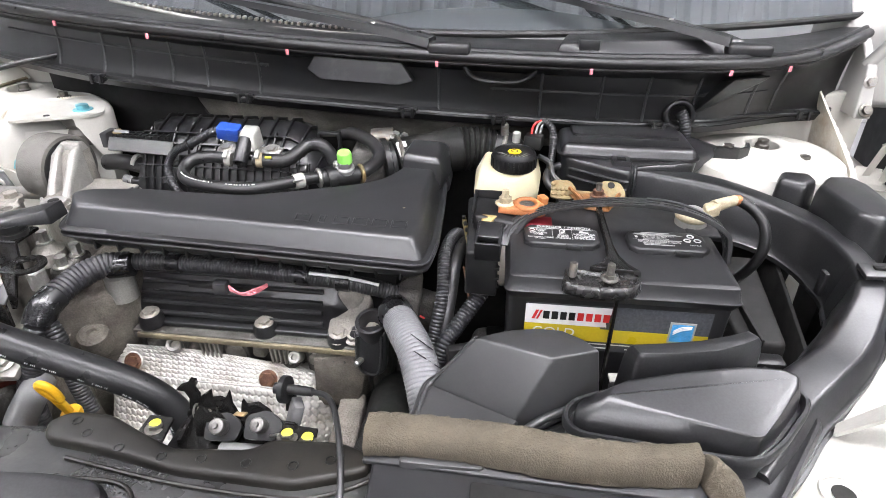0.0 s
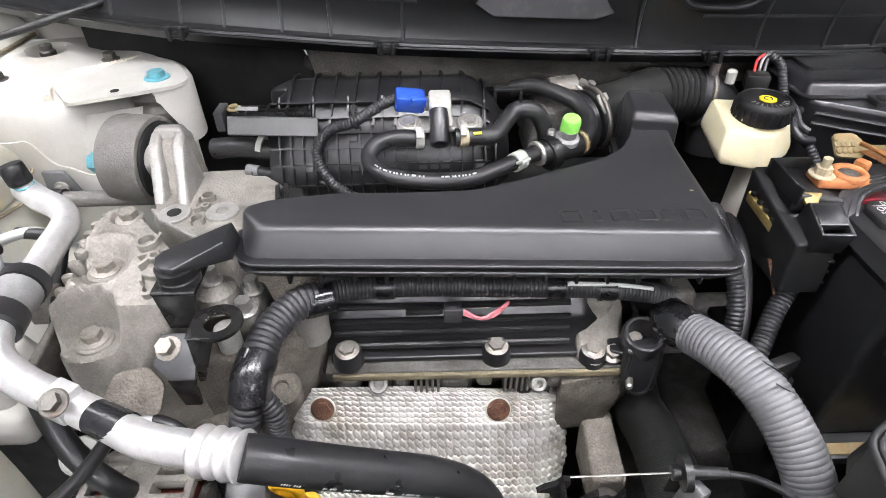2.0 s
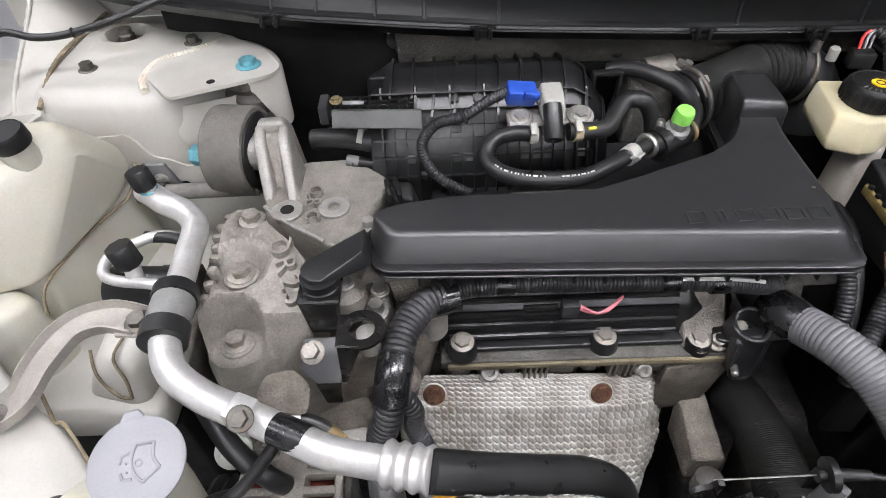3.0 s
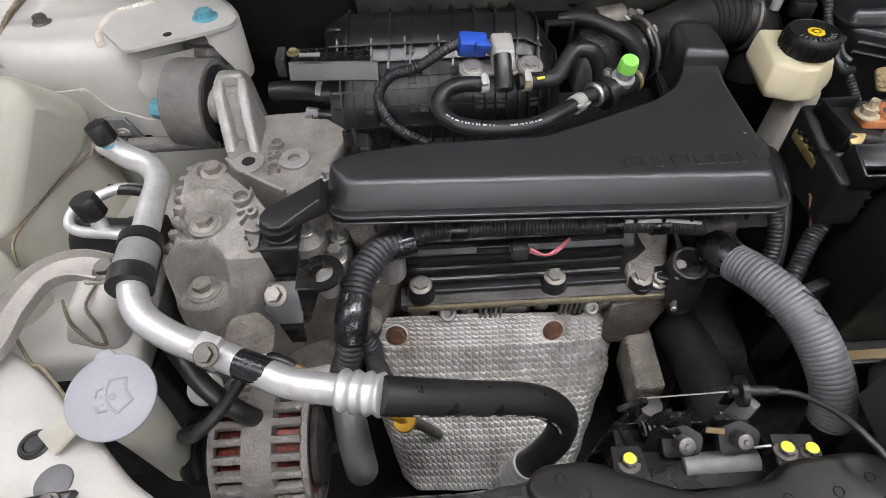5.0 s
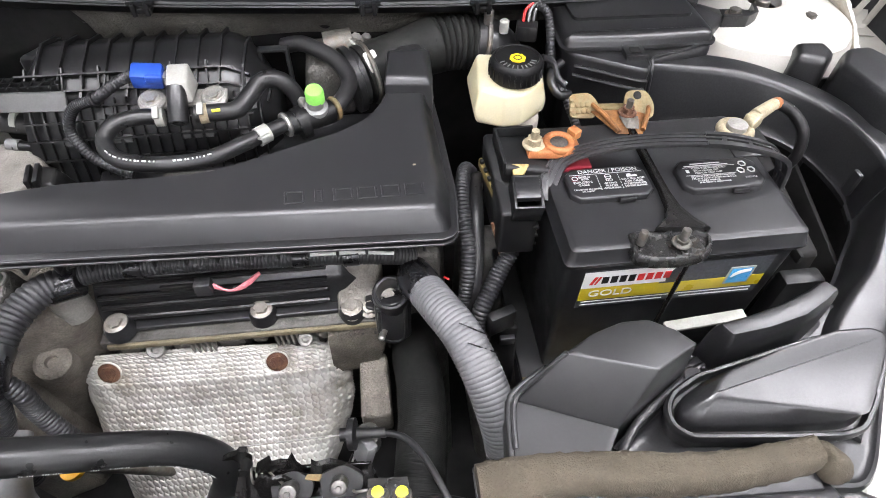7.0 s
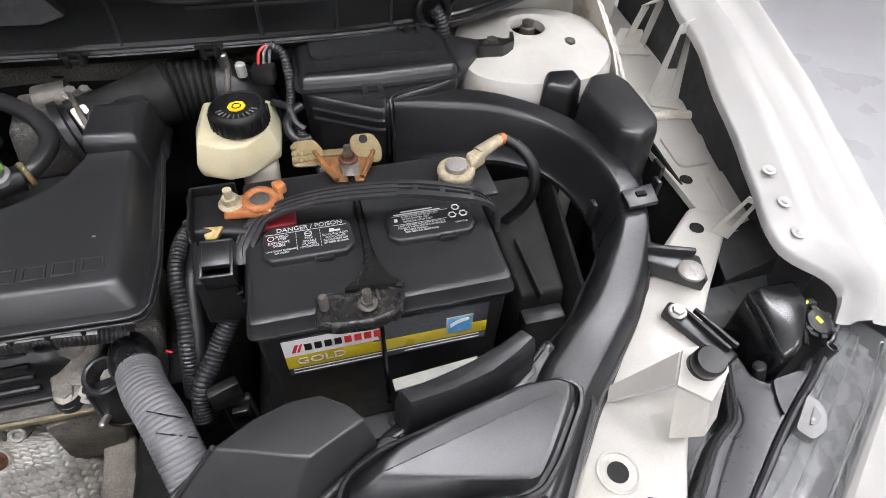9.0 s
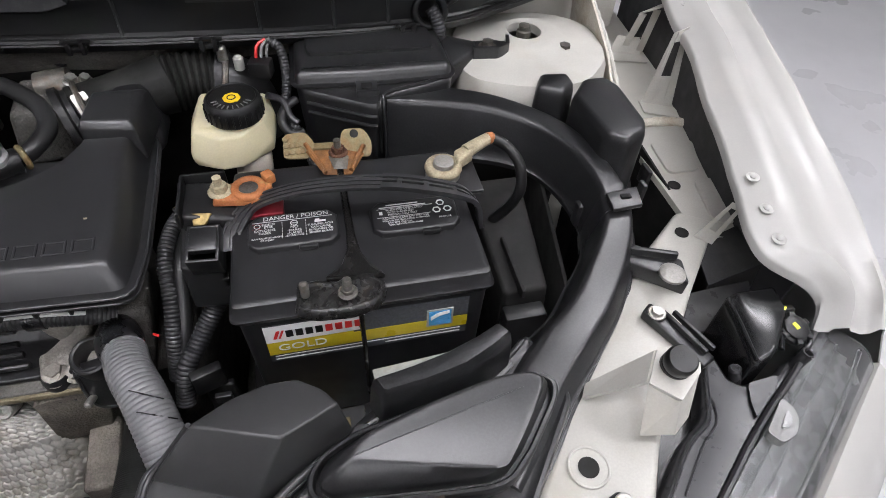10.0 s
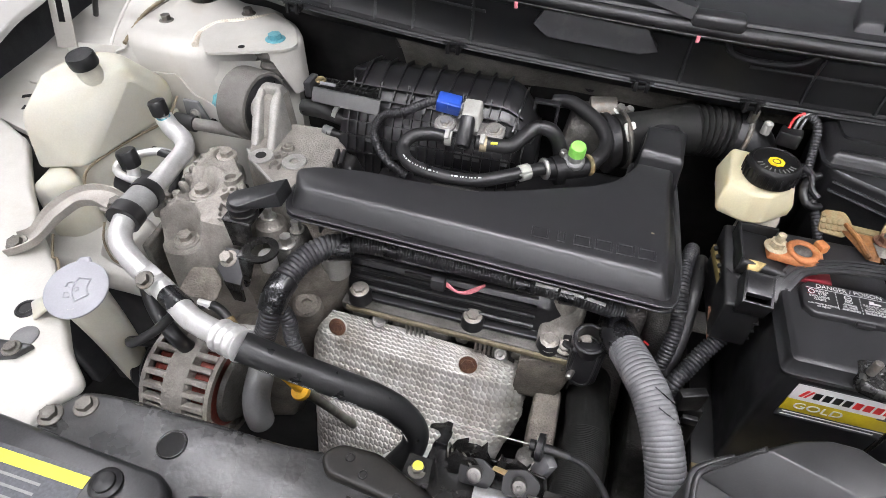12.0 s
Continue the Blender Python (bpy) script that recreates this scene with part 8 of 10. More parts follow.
    # plugs and pipes at its left foot
    part("pipe", tube([(-0.56, 0.765, 0.93), (-0.52, 0.757, 0.935), (-0.46, 0.75, 0.925)], 0.012, 12), "rubber", I)
    part("pipe", tube([(-0.515, 0.742, 0.913), (-0.47, 0.735, 0.908), (-0.43, 0.725, 0.903)], 0.0065, 10), "cowl", I)
    part("pipe_end", tube([(-0.522, 0.744, 0.914), (-0.508, 0.741, 0.913)], 0.0068, 10), "cable", I)
    part("band", tube([(-0.507, 0.757, 0.936), (-0.501, 0.756, 0.935)], 0.0135, 12), "palegrey", I)
    # coil pack and cap beside the lid
    part("coil", hull([(-0.478, 0.66, 0.89), (-0.440, 0.655, 0.89), (-0.478, 0.70, 0.89), (-0.440, 0.695, 0.89), (-0.472, 0.665, 0.922), (-0.446, 0.66, 0.922), (-0.472, 0.69, 0.926), (-0.448, 0.685, 0.926)], 0.004), "dull", I)
    part("coil_fin", box((-0.462, 0.672, 0.926), (0.005, 0.030, 0.010), 0.001, (0, 0, 12)), "dull", I)
    part("coil_fin", box((-0.472, 0.674, 0.924), (0.005, 0.028, 0.010), 0.001, (0, 0, 12)), "dull", I)
    bolt(I, (-0.417, 0.665, 0.90), (0, 0, 1), 0.006, "steel", 20, 0.010)
    bolt(I, (-0.492, 0.640, 0.906), (0, 0, 1), 0.006, "cast_light", 20, 0.008)
    part("gasket_plate", box((-0.30, 0.655, 0.903), (0.09, 0.05, 0.012), 0.0055, (12, 0, 0)), "cast_dark", I)
    part("thin_loom", tube([(-0.497, 0.758, 0.905), (-0.464, 0.746, 0.903), (-0.43, 0.736, 0.90), (-0.409, 0.718, 0.895), (-0.39, 0.70, 0.88)], 0.006, 10, ribs=(0.004, 0.001)), "loom", I)


manifold()


def solenoid():
    S = thing("purge_valve", "pale grey solenoid valve with a blue plug", "solenoid valve", (-0.305, 0.71, 0.95))
    part("body", hull([(-0.315, 0.728, 0.985), (-0.291, 0.728, 0.985), (-0.315, 0.694, 0.985), (-0.291, 0.694, 0.985), (-0.315, 0.726, 1.012), (-0.293, 0.726, 1.012), (-0.313, 0.700, 1.006), (-0.293, 0.700, 1.006)], 0.003), "palegrey", S)
    part("nozzle", lathe([(0.0095, -0.006), (0.0095, 0.028), (0.0085, 0.030), (0.006, 0.030), (0.0055, 0.024), (0, 0.024)], facing((-0.305, 0.698, 0.995), (0, -0.72, -0.55)), 20, False), "satin", S)
    part("bracket", hull([(-0.348, 0.702, 0.975), (-0.262, 0.700, 0.976), (-0.348, 0.722, 0.98), (-0.262, 0.722, 0.98), (-0.348, 0.702, 0.979), (-0.262, 0.70, 0.98), (-0.348, 0.722, 0.984), (-0.262, 0.722, 0.984)], 0.002), "cast_light", S, "dull cast bracket")
    for x in (-0.335, -0.274):
        part("ear", lathe([(0.0135, 0), (0.0135, 0.004), (0.011, 0.006), (0, 0.006)], facing((x, 0.708, 0.980), (0, -0.35, 1)), 20, False), "cast_light", S)
        bolt(S, (x, 0.707, 0.985), (0, -0.35, 1), 0.0065, "steel", 12, 0.003)
    part("blue_plug", join(box((-0.334, 0.720, 1.003), (0.030, 0.020, 0.018), 0.003, (15, 8, 4)), box((-0.325, 0.709, 1.006), (0.016, 0.006, 0.010), 0.002, (15, 8, 4))), "blue", S, "bright blue plug")
    part("blue_lug", box((-0.314, 0.718, 1.000), (0.010, 0.014, 0.012), 0.002), "cable", S)
    L = thing("wire_sleeve", "grey braided wire sleeve from the blue plug", "cable sleeve", (-0.40, 0.71, 0.95))
    part("sleeve", tube([(-0.348, 0.721, 1.005), (-0.365, 0.717, 0.999), (-0.391, 0.712, 0.985), (-0.42, 0.722, 0.970), (-0.436, 0.721, 0.945), (-0.427, 0.712, 0.92), (-0.408, 0.705, 0.905), (-0.385, 0.70, 0.895)], 0.0058, 10, ribs=(0.0035, 0.0005)), "loom", L)
    part("tie", ring(facing((-0.391, 0.712, 0.985), (1, 0.1, 0.4)), 0.0065, 0.0018), "dull", L)
    for nm, pts, r in (("vacuum_hose", [(-0.322, 0.686, 0.977), (-0.345, 0.683, 0.981), (-0.366, 0.673, 0.980), (-0.373, 0.657, 0.972), (-0.357, 0.637, 0.967), (-0.32, 0.631, 0.963), (-0.28, 0.640, 0.958), (-0.25, 0.657, 0.958), (-0.222, 0.677, 0.958), (-0.198, 0.694, 0.957)], 0.0080),
                       ("vacuum_hose", [(-0.290, 0.685, 0.979), (-0.268, 0.687, 0.978), (-0.250, 0.692, 0.977), (-0.237, 0.709, 0.983), (-0.225, 0.722, 0.989), (-0.207, 0.722, 0.988), (-0.195, 0.722, 0.970), (-0.190, 0.72, 0.95)], 0.0089),
                       ("breather_hose", [(-0.215, 0.830, 0.965), (-0.195, 0.822, 0.972), (-0.176, 0.805, 0.974), (-0.150, 0.780, 0.970), (-0.139, 0.752, 0.961), (-0.150, 0.722, 0.956), (-0.165, 0.712, 0.952)], 0.0092)):
        H = thing(nm, "black rubber hose with white print" if r < 0.0087 else "plain black rubber hose", "hose", pts[0], group="hoses")
        part("hose", tube(pts, r, 14), "rubber", H)
        if r < 0.0087:
            ln = even(spline(pts, 8), 0.0013)
            rng = random.Random(4)
            for k in range(26):
                a = int((0.30 + 0.0125 * k + (0.05 if k > 14 else 0)) * len(ln))
                part("print", tube([p + V((0, -0.0046, 0.0076)) for p in ln[a:a + rng.choice((2, 2, 3))]], 0.0009, 6, 0.001, smoothing=2), "whiteprint", H)
            part("clip", tube([(-0.233, 0.668, 0.958), (-0.223, 0.676, 0.958)], 0.0098, 16), "palegrey", H, "pale hose clip")
            part("clip_lug", box((-0.226, 0.664, 0.962), (0.012, 0.016, 0.003), 0.001, (-30, 0, 40)), "palegrey", H)
            part("clip", tube([(-0.329, 0.6855, 0.9775), (-0.321, 0.6865, 0.977)], 0.0092, 16), "palegrey", H)
            part("clip_lug", box((-0.325, 0.680, 0.987), (0.006, 0.012, 0.004), 0.001, (35, 0, 0)), "palegrey", H)
        elif nm == "vacuum_hose":
            part("clip", tube([(-0.286, 0.6845, 0.979), (-0.278, 0.686, 0.9785)], 0.0098, 16), "beige", H, "pale yellowish hose clip")
            part("clip_lug", box((-0.282, 0.679, 0.989), (0.006, 0.012, 0.004), 0.001, (35, 0, 0)), "palegrey", H)
            part("mark", tube([(-0.272, 0.680, 0.985), (-0.264, 0.681, 0.985)], 0.0016, 6), "yellowmark", H)
    G = thing("service_port", "bright green cap on a metal service port", "valve", (-0.175, 0.70, 0.95))
    part("cap", lathe([(0.0098, 0), (0.0098, 0.011), (0.0085, 0.0145), (0.004, 0.016), (0, 0.016)], facing((-0.173, 0.701, 0.976), (0.05, -0.25, 1)), 24, False), "green", G, "bright green plastic cap")
    part("collar", lathe([(0.0125, 0), (0.0125, 0.006), (0.0090, 0.008), (0.0090, 0.016)], facing((-0.174, 0.703, 0.962), (0.05, -0.25, 1)), 22), "greybar", G)
    part("body", tube([(-0.205, 0.690, 0.955), (-0.18, 0.700, 0.955), (-0.16, 0.712, 0.953)], 0.013, 14), "dull", G)
    part("disc", lathe([(0.0, 0), (0.0175, 0), (0.0175, 0.010), (0, 0.010)], facing((-0.196, 0.693, 0.952), (0.85, 0.5, 0.1)), 24, False), "dull", G)
    part("clip", ring(facing((-0.206, 0.689, 0.956), (0.8, 0.55, 0)), 0.0105, 0.003), "steel", G)
    part("clip", ring(facing((-0.156, 0.715, 0.954), (0.8, 0.55, 0)), 0.0105, 0.003), "rust_pale", G)
    part("bolt_post", lathe([(0.005, 0), (0.005, 0.012), (0.0035, 0.014), (0, 0.014)], pose(-0.188, 0.712, 0.957), 10, False), "steel", G)


solenoid()


def throttle():
    T = thing("intake_tube", "black bellows intake tube with metal clamps", "intake tube", (-0.03, 0.83, 0.90))
    axis = [(-0.125, 0.806, 0.935), (-0.095, 0.820, 0.940), (-0.06, 0.835, 0.945), (-0.035, 0.845, 0.947)]
    part("tube", tube(axis, lambda f: 0.036 - 0.004 * math.sin(f * 3), 24), "greenhose", T)
    part("bellows", tube([(-0.04, 0.843, 0.947), (-0.01, 0.850, 0.946), (0.02, 0.854, 0.942)], 0.034, 30, ribs=(0.0080, 0.0045)), "greenhose", T, "ribbed rubber bellows")
    part("outlet", tube([(0.018, 0.854, 0.942), (0.04, 0.853, 0.935), (0.055, 0.848, 0.91), (0.058, 0.84, 0.87)], 0.034, 22), "rubber", T)
    part("hose_clamp", ring(facing((-0.118, 0.809, 0.936), (1, 0.4, 0.1)), 0.0365, 0.0032, 36, 8), "steel_dark", T, "steel hose clamp")
    part("hose_clamp", ring(facing((0.030, 0.854, 0.939), (1, 0, -0.2)), 0.0345, 0.0036, 36, 8), "steel_dark", T, "steel hose clamp")
    part("clamp_screw", lathe([(0.006, 0), (0.006, 0.016), (0.004, 0.018), (0, 0.018)], pose(0.034, 0.845, 0.972), 12, False), "steel", T)
    part("clamp_screw", lathe([(0.006, 0), (0.006, 0.014), (0.004, 0.016), (0, 0.016)], pose(0.052, 0.835, 0.965), 12, False), "palegrey", T)
    part("joint", hull([(-0.10, 0.77, 0.90), (-0.04, 0.77, 0.90), (-0.10, 0.83, 0.90), (-0.04, 0.84, 0.90), (-0.095, 0.775, 0.965), (-0.045, 0.775, 0.965), (-0.09, 0.82, 0.97), (-0.05, 0.825, 0.97)], 0.012), "plastic", T)
    B = thing("throttle_body", "dull cast throttle body with bolts", "throttle body", (-0.16, 0.80, 0.90))
    part("body", hull([(-0.20, 0.78, 0.89), (-0.135, 0.79, 0.89), (-0.20, 0.86, 0.89), (-0.135, 0.86, 0.89), (-0.19, 0.79, 0.955), (-0.14, 0.80, 0.955), (-0.19, 0.85, 0.965), (-0.14, 0.85, 0.965)], 0.008), "cast_dark", B)
    part("motor", lathe([(0.0, 0), (0.018, 0), (0.019, 0.004), (0.019, 0.034), (0, 0.036)], facing((-0.168, 0.838, 0.955), (1, 0.15, 0.05)), 20, False), "steel_dark", B, "dull metal motor can")
    part("flange", lathe([(0.0, 0), (0.040, 0), (0.040, 0.008), (0.034, 0.010), (0.034, 0.016), (0, 0.016)], facing((-0.142, 0.800, 0.932), (1, 0.4, 0.1)), 30, False), "dull", B)
    part("clamp_tab", prism(rounded([V(p) for p in ((-0.008, -0.012), (0.008, -0.012), (0.008, 0.012), (-0.008, 0.012))], 0.003, 3), 0, 0.002, 0.0005, facing((-0.112, 0.790, 0.962), (0.4, -0.6, 0.7))), "steel", B, "bright clamp tab")
    part("tab_hole", lathe([(0.004, 0), (0.004, 0.0024), (0, 0.0024)], facing((-0.112, 0.790, 0.962), (0.4, -0.6, 0.7)), 14, False), "well", B)
    bolt(B, (-0.130, 0.832, 0.966), (0.3, -0.2, 1), 0.006, "steel", 0, 0.006)
    bolt(B, (-0.118, 0.838, 0.962), (0.3, -0.2, 1), 0.0055, "steel", 0, 0.006)
    K = thing("hose_bracket", "black steel strap bracket behind the engine", "bracket", (-0.225, 0.80, 0.93))
    part("strap", join(box((-0.238, 0.802, 0.955), (0.004, 0.010, 0.045), 0.001), box((-0.208, 0.802, 0.955), (0.004, 0.010, 0.045), 0.001), box((-0.223, 0.802, 0.978), (0.034, 0.010, 0.004), 0.001)), "satin", K)


throttle()


# ---- fuse box, air duct, resonators ----
def fuse_box():
    F = thing("fuse_box", "black plastic fuse box with a clipped lid", "fuse box", (0.21, 0.80, 0.84))
    base = [V(p) for p in ((0.121, 0.775), (0.128, 0.768), (0.188, 0.733), (0.200, 0.729), (0.207, 0.742), (0.212, 0.749), (0.258, 0.760), (0.292, 0.772), (0.300, 0.79), (0.300, 0.87), (0.116, 0.87), (0.114, 0.79))]
    part("base", moulded(rounded(base, 0.004, 3), [(0.010, 0.82), (0.004, 0.90), (0.0, 0.962), (0.0008, 0.966), (0.003, 0.968)]), "satin", F)
    for z in (0.955, 0.943):
        part("ledge", tube([(0.125, 0.7675, z), (0.186, 0.7315, z), (0.199, 0.7275, z)], 0.0022, 8), "satin", F)
    lid = [V(p) for p in ((0.117, 0.779), (0.196, 0.774), (0.291, 0.776), (0.297, 0.783), (0.297, 0.868), (0.115, 0.868), (0.113, 0.785))]
    part("lid", moulded(rounded(lid, 0.007, 4), [(-0.001, 0.967), (-0.0015, 0.970), (0.0, 0.972), (0.001, 0.977), (0.004, 0.982), (0.009, 0.9845), (0.012, 0.985)]), "satin", F, "bevelled black lid")
    part("rim", moulded(rounded(lid, 0.007, 4), [(-0.0015, 0.968), (-0.0045, 0.969), (-0.0045, 0.971), (-0.001, 0.972)]), "satin", F)
    part("raised_panel", prism(rounded([V(p) for p in ((0.132, 0.815), (0.280, 0.812), (0.282, 0.862), (0.130, 0.864))], 0.008, 3), 0.985, 0.989, 0.002), "satin", F)
    part("latch", join(box((0.1925, 0.764, 0.9705), (0.024, 0.022, 0.006), 0.001, (0, 0, -3)), box((0.1925, 0.7525, 0.966), (0.026, 0.004, 0.016), 0.001, (0, 0, -3))), "satin", F)
    part("latch_hole", box((0.1925, 0.7625, 0.9742), (0.012, 0.011, 0.0012), 0.0003, (0, 0, -3)), "well", F)
    part("seam", tube([(0.2045, 0.776, 0.968), (0.2045, 0.745, 0.968), (0.2035, 0.735, 0.955), (0.2035, 0.735, 0.90)], 0.0016, 6), "satin", F)
    part("hook", tube([(0.112, 0.776, 0.955), (0.098, 0.764, 0.952), (0.094, 0.748, 0.945), (0.102, 0.738, 0.936), (0.116, 0.742, 0.934)], 0.005, 10), "satin", F, "curved black cable hook")
    part("arm", hull([(0.293, 0.80, 0.925), (0.30, 0.86, 0.925), (0.345, 0.845, 0.953), (0.35, 0.868, 0.953), (0.293, 0.80, 0.962), (0.30, 0.86, 0.980), (0.345, 0.845, 0.962), (0.35, 0.870, 0.962)], 0.004), "satin", F, "black mounting arm")
    part("arm_pad", prism(rounded([V(p) for p in ((0.340, 0.842), (0.372, 0.838), (0.390, 0.848), (0.394, 0.868), (0.386, 0.866), (0.378, 0.872), (0.342, 0.872))], 0.004, 3), 0.953, 0.960, 0.0015), "satin", F)
    part("arm_lip", prism(rounded([V(p) for p in ((0.340, 0.840), (0.372, 0.836), (0.390, 0.846), (0.396, 0.868), (0.391, 0.869), (0.386, 0.850), (0.371, 0.841), (0.340, 0.845))], 0.001, 2), 0.950, 0.968, 0.0008), "satin", F)
    bolt(F, (0.363, 0.855, 0.960), (0, 0, 1), 0.008, "steel_dark", 12, 0.007, "bolt", "dark steel bolt")
    part("sleeve", tube([(0.288, 0.868, 1.010), (0.294, 0.862, 1.00), (0.298, 0.858, 0.985), (0.300, 0.862, 0.962), (0.30, 0.87, 0.94)], 0.0085, 12, ribs=(0.004, 0.0008)), "loom", F, "ribbed wire sleeve")


fuse_box()

DUCT = thing("air_intake_duct", "long curved black plastic air intake duct", "air duct", (0.35, 0.55, 0.86))


def duct():
    st = [((0.216, 0.772), (0.212, 0.738), 0.964, 0.885), ((0.258, 0.786), (0.250, 0.732), 0.960, 0.882), ((0.33, 0.780), (0.322, 0.722), 0.951, 0.880), ((0.392, 0.752), (0.372, 0.700), 0.941, 0.876),
          ((0.430, 0.708), (0.398, 0.665), 0.938, 0.872), ((0.449, 0.655), (0.409, 0.625), 0.935, 0.868), ((0.458, 0.605), (0.409, 0.588), 0.930, 0.866), ((0.451, 0.555), (0.396, 0.553), 0.922, 0.864),
          ((0.427, 0.508), (0.366, 0.518), 0.912, 0.860), ((0.395, 0.466), (0.338, 0.487), 0.905, 0.858), ((0.357, 0.428), (0.303, 0.462), 0.902, 0.857), ((0.320, 0.393), (0.268, 0.432), 0.898, 0.857), ((0.287, 0.354), (0.235, 0.39), 0.896, 0.857), ((0.252, 0.318), (0.215, 0.35), 0.893, 0.857)]
    out = spline([V((*a, zt)) for a, b, zt, zb in st], 6)
    inn = spline([V((*b, zb)) for a, b, zt, zb in st], 6)
    rings = []
    for o, i in zip(out, inn):
        ob, ib = V((o.x, o.y, i.z)), i
        it = V((i.x, i.y, o.z - 0.004))
        w = ob - ib
        c = lambda f, z: ib + w * f + V((0, 0, z))
        h = o.z - i.z
        rings.append([c(-0.06, 0), c(-0.08, h * 0.10), c(-0.02, h * 0.14), c(0.0, h * 0.30), c(0.20, h * 0.90), c(0.235, h * 0.965), c(0.285, h * 0.995), c(0.33, h), c(0.74, h), c(0.79, h * 0.99), c(0.825, h * 0.95), c(0.97, h * 0.50), c(1.0, h * 0.46), c(1.035, h * 0.45), c(1.045, h * 0.38), c(1.04, h * 0.25), c(1.09, h * 0.23), c(1.10, h * 0.12), c(1.0, 0)])
    part("duct", loft(rings), "satin", DUCT, "satin black moulded duct", smooth=50)
    band = []
    for j, grow in ((36, 1.0), (36, 1.05), (40, 1.05), (40, 1.0)):
        c = sum((V(p) for p in rings[j]), V((0, 0, 0))) / len(rings[j])
        band.append([c + (V(p) - c) * grow for p in rings[j]])
    part("collar", loft(band), "satin", DUCT, "raised joint collar", smooth=40)
    part("clip", hull([(0.418, 0.582, 0.932), (0.455, 0.586, 0.932), (0.418, 0.560, 0.929), (0.452, 0.562, 0.929), (0.418, 0.582, 0.9375), (0.455, 0.586, 0.9375), (0.418, 0.560, 0.934), (0.452, 0.562, 0.934)], 0.001), "satin", DUCT)
    part("clip_hole", box((0.437, 0.574, 0.9365), (0.011, 0.006, 0.003), 0.0005), "well", DUCT)
    part("clip_hook", box((0.472, 0.597, 0.915), (0.006, 0.012, 0.03), 0.002), "satin", DUCT)
    part("clip_hook", box((0.395, 0.588, 0.905), (0.006, 0.012, 0.03), 0.002), "satin", DUCT)
    part("joint_edge", tube([(0.286, 0.776, 0.968), (0.250, 0.764, 0.969), (0.213, 0.752, 0.969), (0.209, 0.742, 0.962), (0.209, 0.735, 0.93), (0.209, 0.733, 0.89)], 0.0022, 8), "satin", DUCT)
    # base plate that carries the pocket, with a double lip along its back edge
    base = rounded([V(p) for p in ((0.02, 0.315), (0.232, 0.288), (0.252, 0.305), (0.318, 0.392), (0.298, 0.462), (0.285, 0.452), (0.262, 0.436), (0.20, 0.418), (0.150, 0.405), (0.118, 0.385), (0.06, 0.345))], 0.012, 4)
    part("base_plate", moulded(base, [(0.006, 0.83), (0.0, 0.84), (0.0, 0.884), (0.002, 0.888), (0.005, 0.889), (0.008, 0.887), (0.012, 0.887)]), "satin", DUCT)
    part("lip", tube([(0.050, 0.338, 0.892), (0.085, 0.362, 0.892), (0.115, 0.384, 0.892), (0.150, 0.402, 0.892), (0.20, 0.414, 0.892), (0.262, 0.432, 0.892), (0.290, 0.452, 0.890)], 0.0028, 8), "satin", DUCT)
    pk_raw = [V(p) for p in ((0.095, 0.360), (0.104, 0.371), (0.129, 0.383), (0.184, 0.394), (0.244, 0.405), (0.286, 0.406), (0.297, 0.396), (0.291, 0.381), (0.259, 0.344), (0.238, 0.326), (0.222, 0.323), (0.183, 0.326), (0.104, 0.335), (0.093, 0.346))][::-1]
    pk = rounded(pk_raw, 0.007, 5)
    part("pocket_rim", moulded(pk, [(0.0015, 0.886), (0.0015, 0.9035), (-0.0025, 0.9045), (-0.0025, 0.9105), (-0.001, 0.9125), (0.0015, 0.9125), (0.0028, 0.9105), (0.0028, 0.9035), (0.009, 0.9035)]), "satin", DUCT, smooth=50)
    crest = [V(p) for p in ((0.126, 0.361), (0.130, 0.367), (0.142, 0.374), (0.188, 0.3855), (0.240, 0.395), (0.268, 0.394), (0.278, 0.388), (0.274, 0.377), (0.248, 0.346), (0.234, 0.331), (0.227, 0.330), (0.180, 0.342), (0.126, 0.3565), (0.1245, 0.358))][::-1]
    high = lambda p: 0.934 + 0.03 * (p.x - 0.23) + 0.17 * (p.y - 0.36)
    soft = lambda q: rounded(q, 0.0035, 3)
    foot, wall, flat, crest = soft(inset(pk_raw, 0.0065)), soft(inset(pk_raw, 0.0075)), soft(inset(crest, 0.0035)), soft(crest)
    levels = [[V((p.x, p.y, 0.898)) for p in foot], [V((p.x, p.y, 0.910)) for p in foot], [V((p.x, p.y, 0.919)) for p in wall],
              [V((a.x * 0.15 + b.x * 0.85, a.y * 0.15 + b.y * 0.85, high(b) - 0.0022)) for a, b in zip(wall, crest)],
              [V((p.x, p.y, high(p) - 0.0006)) for p in crest], [V((a.x * 0.5 + b.x * 0.5, a.y * 0.5 + b.y * 0.5, high(a) - 0.0001)) for a, b in zip(crest, flat)], [V((p.x, p.y, high(p))) for p in flat]]
    part("pocket", loft(levels), "satin", DUCT, "raised resonator pocket", smooth=60)
    part("notch", box((0.212, 0.3235, 0.907), (0.008, 0.004, 0.005), 0.001, (0, 0, -10)), "satin", DUCT)


duct()

RS = thing("intake_resonator", "angular black plastic intake resonator box", "resonator", (0.05, 0.38, 0.86))
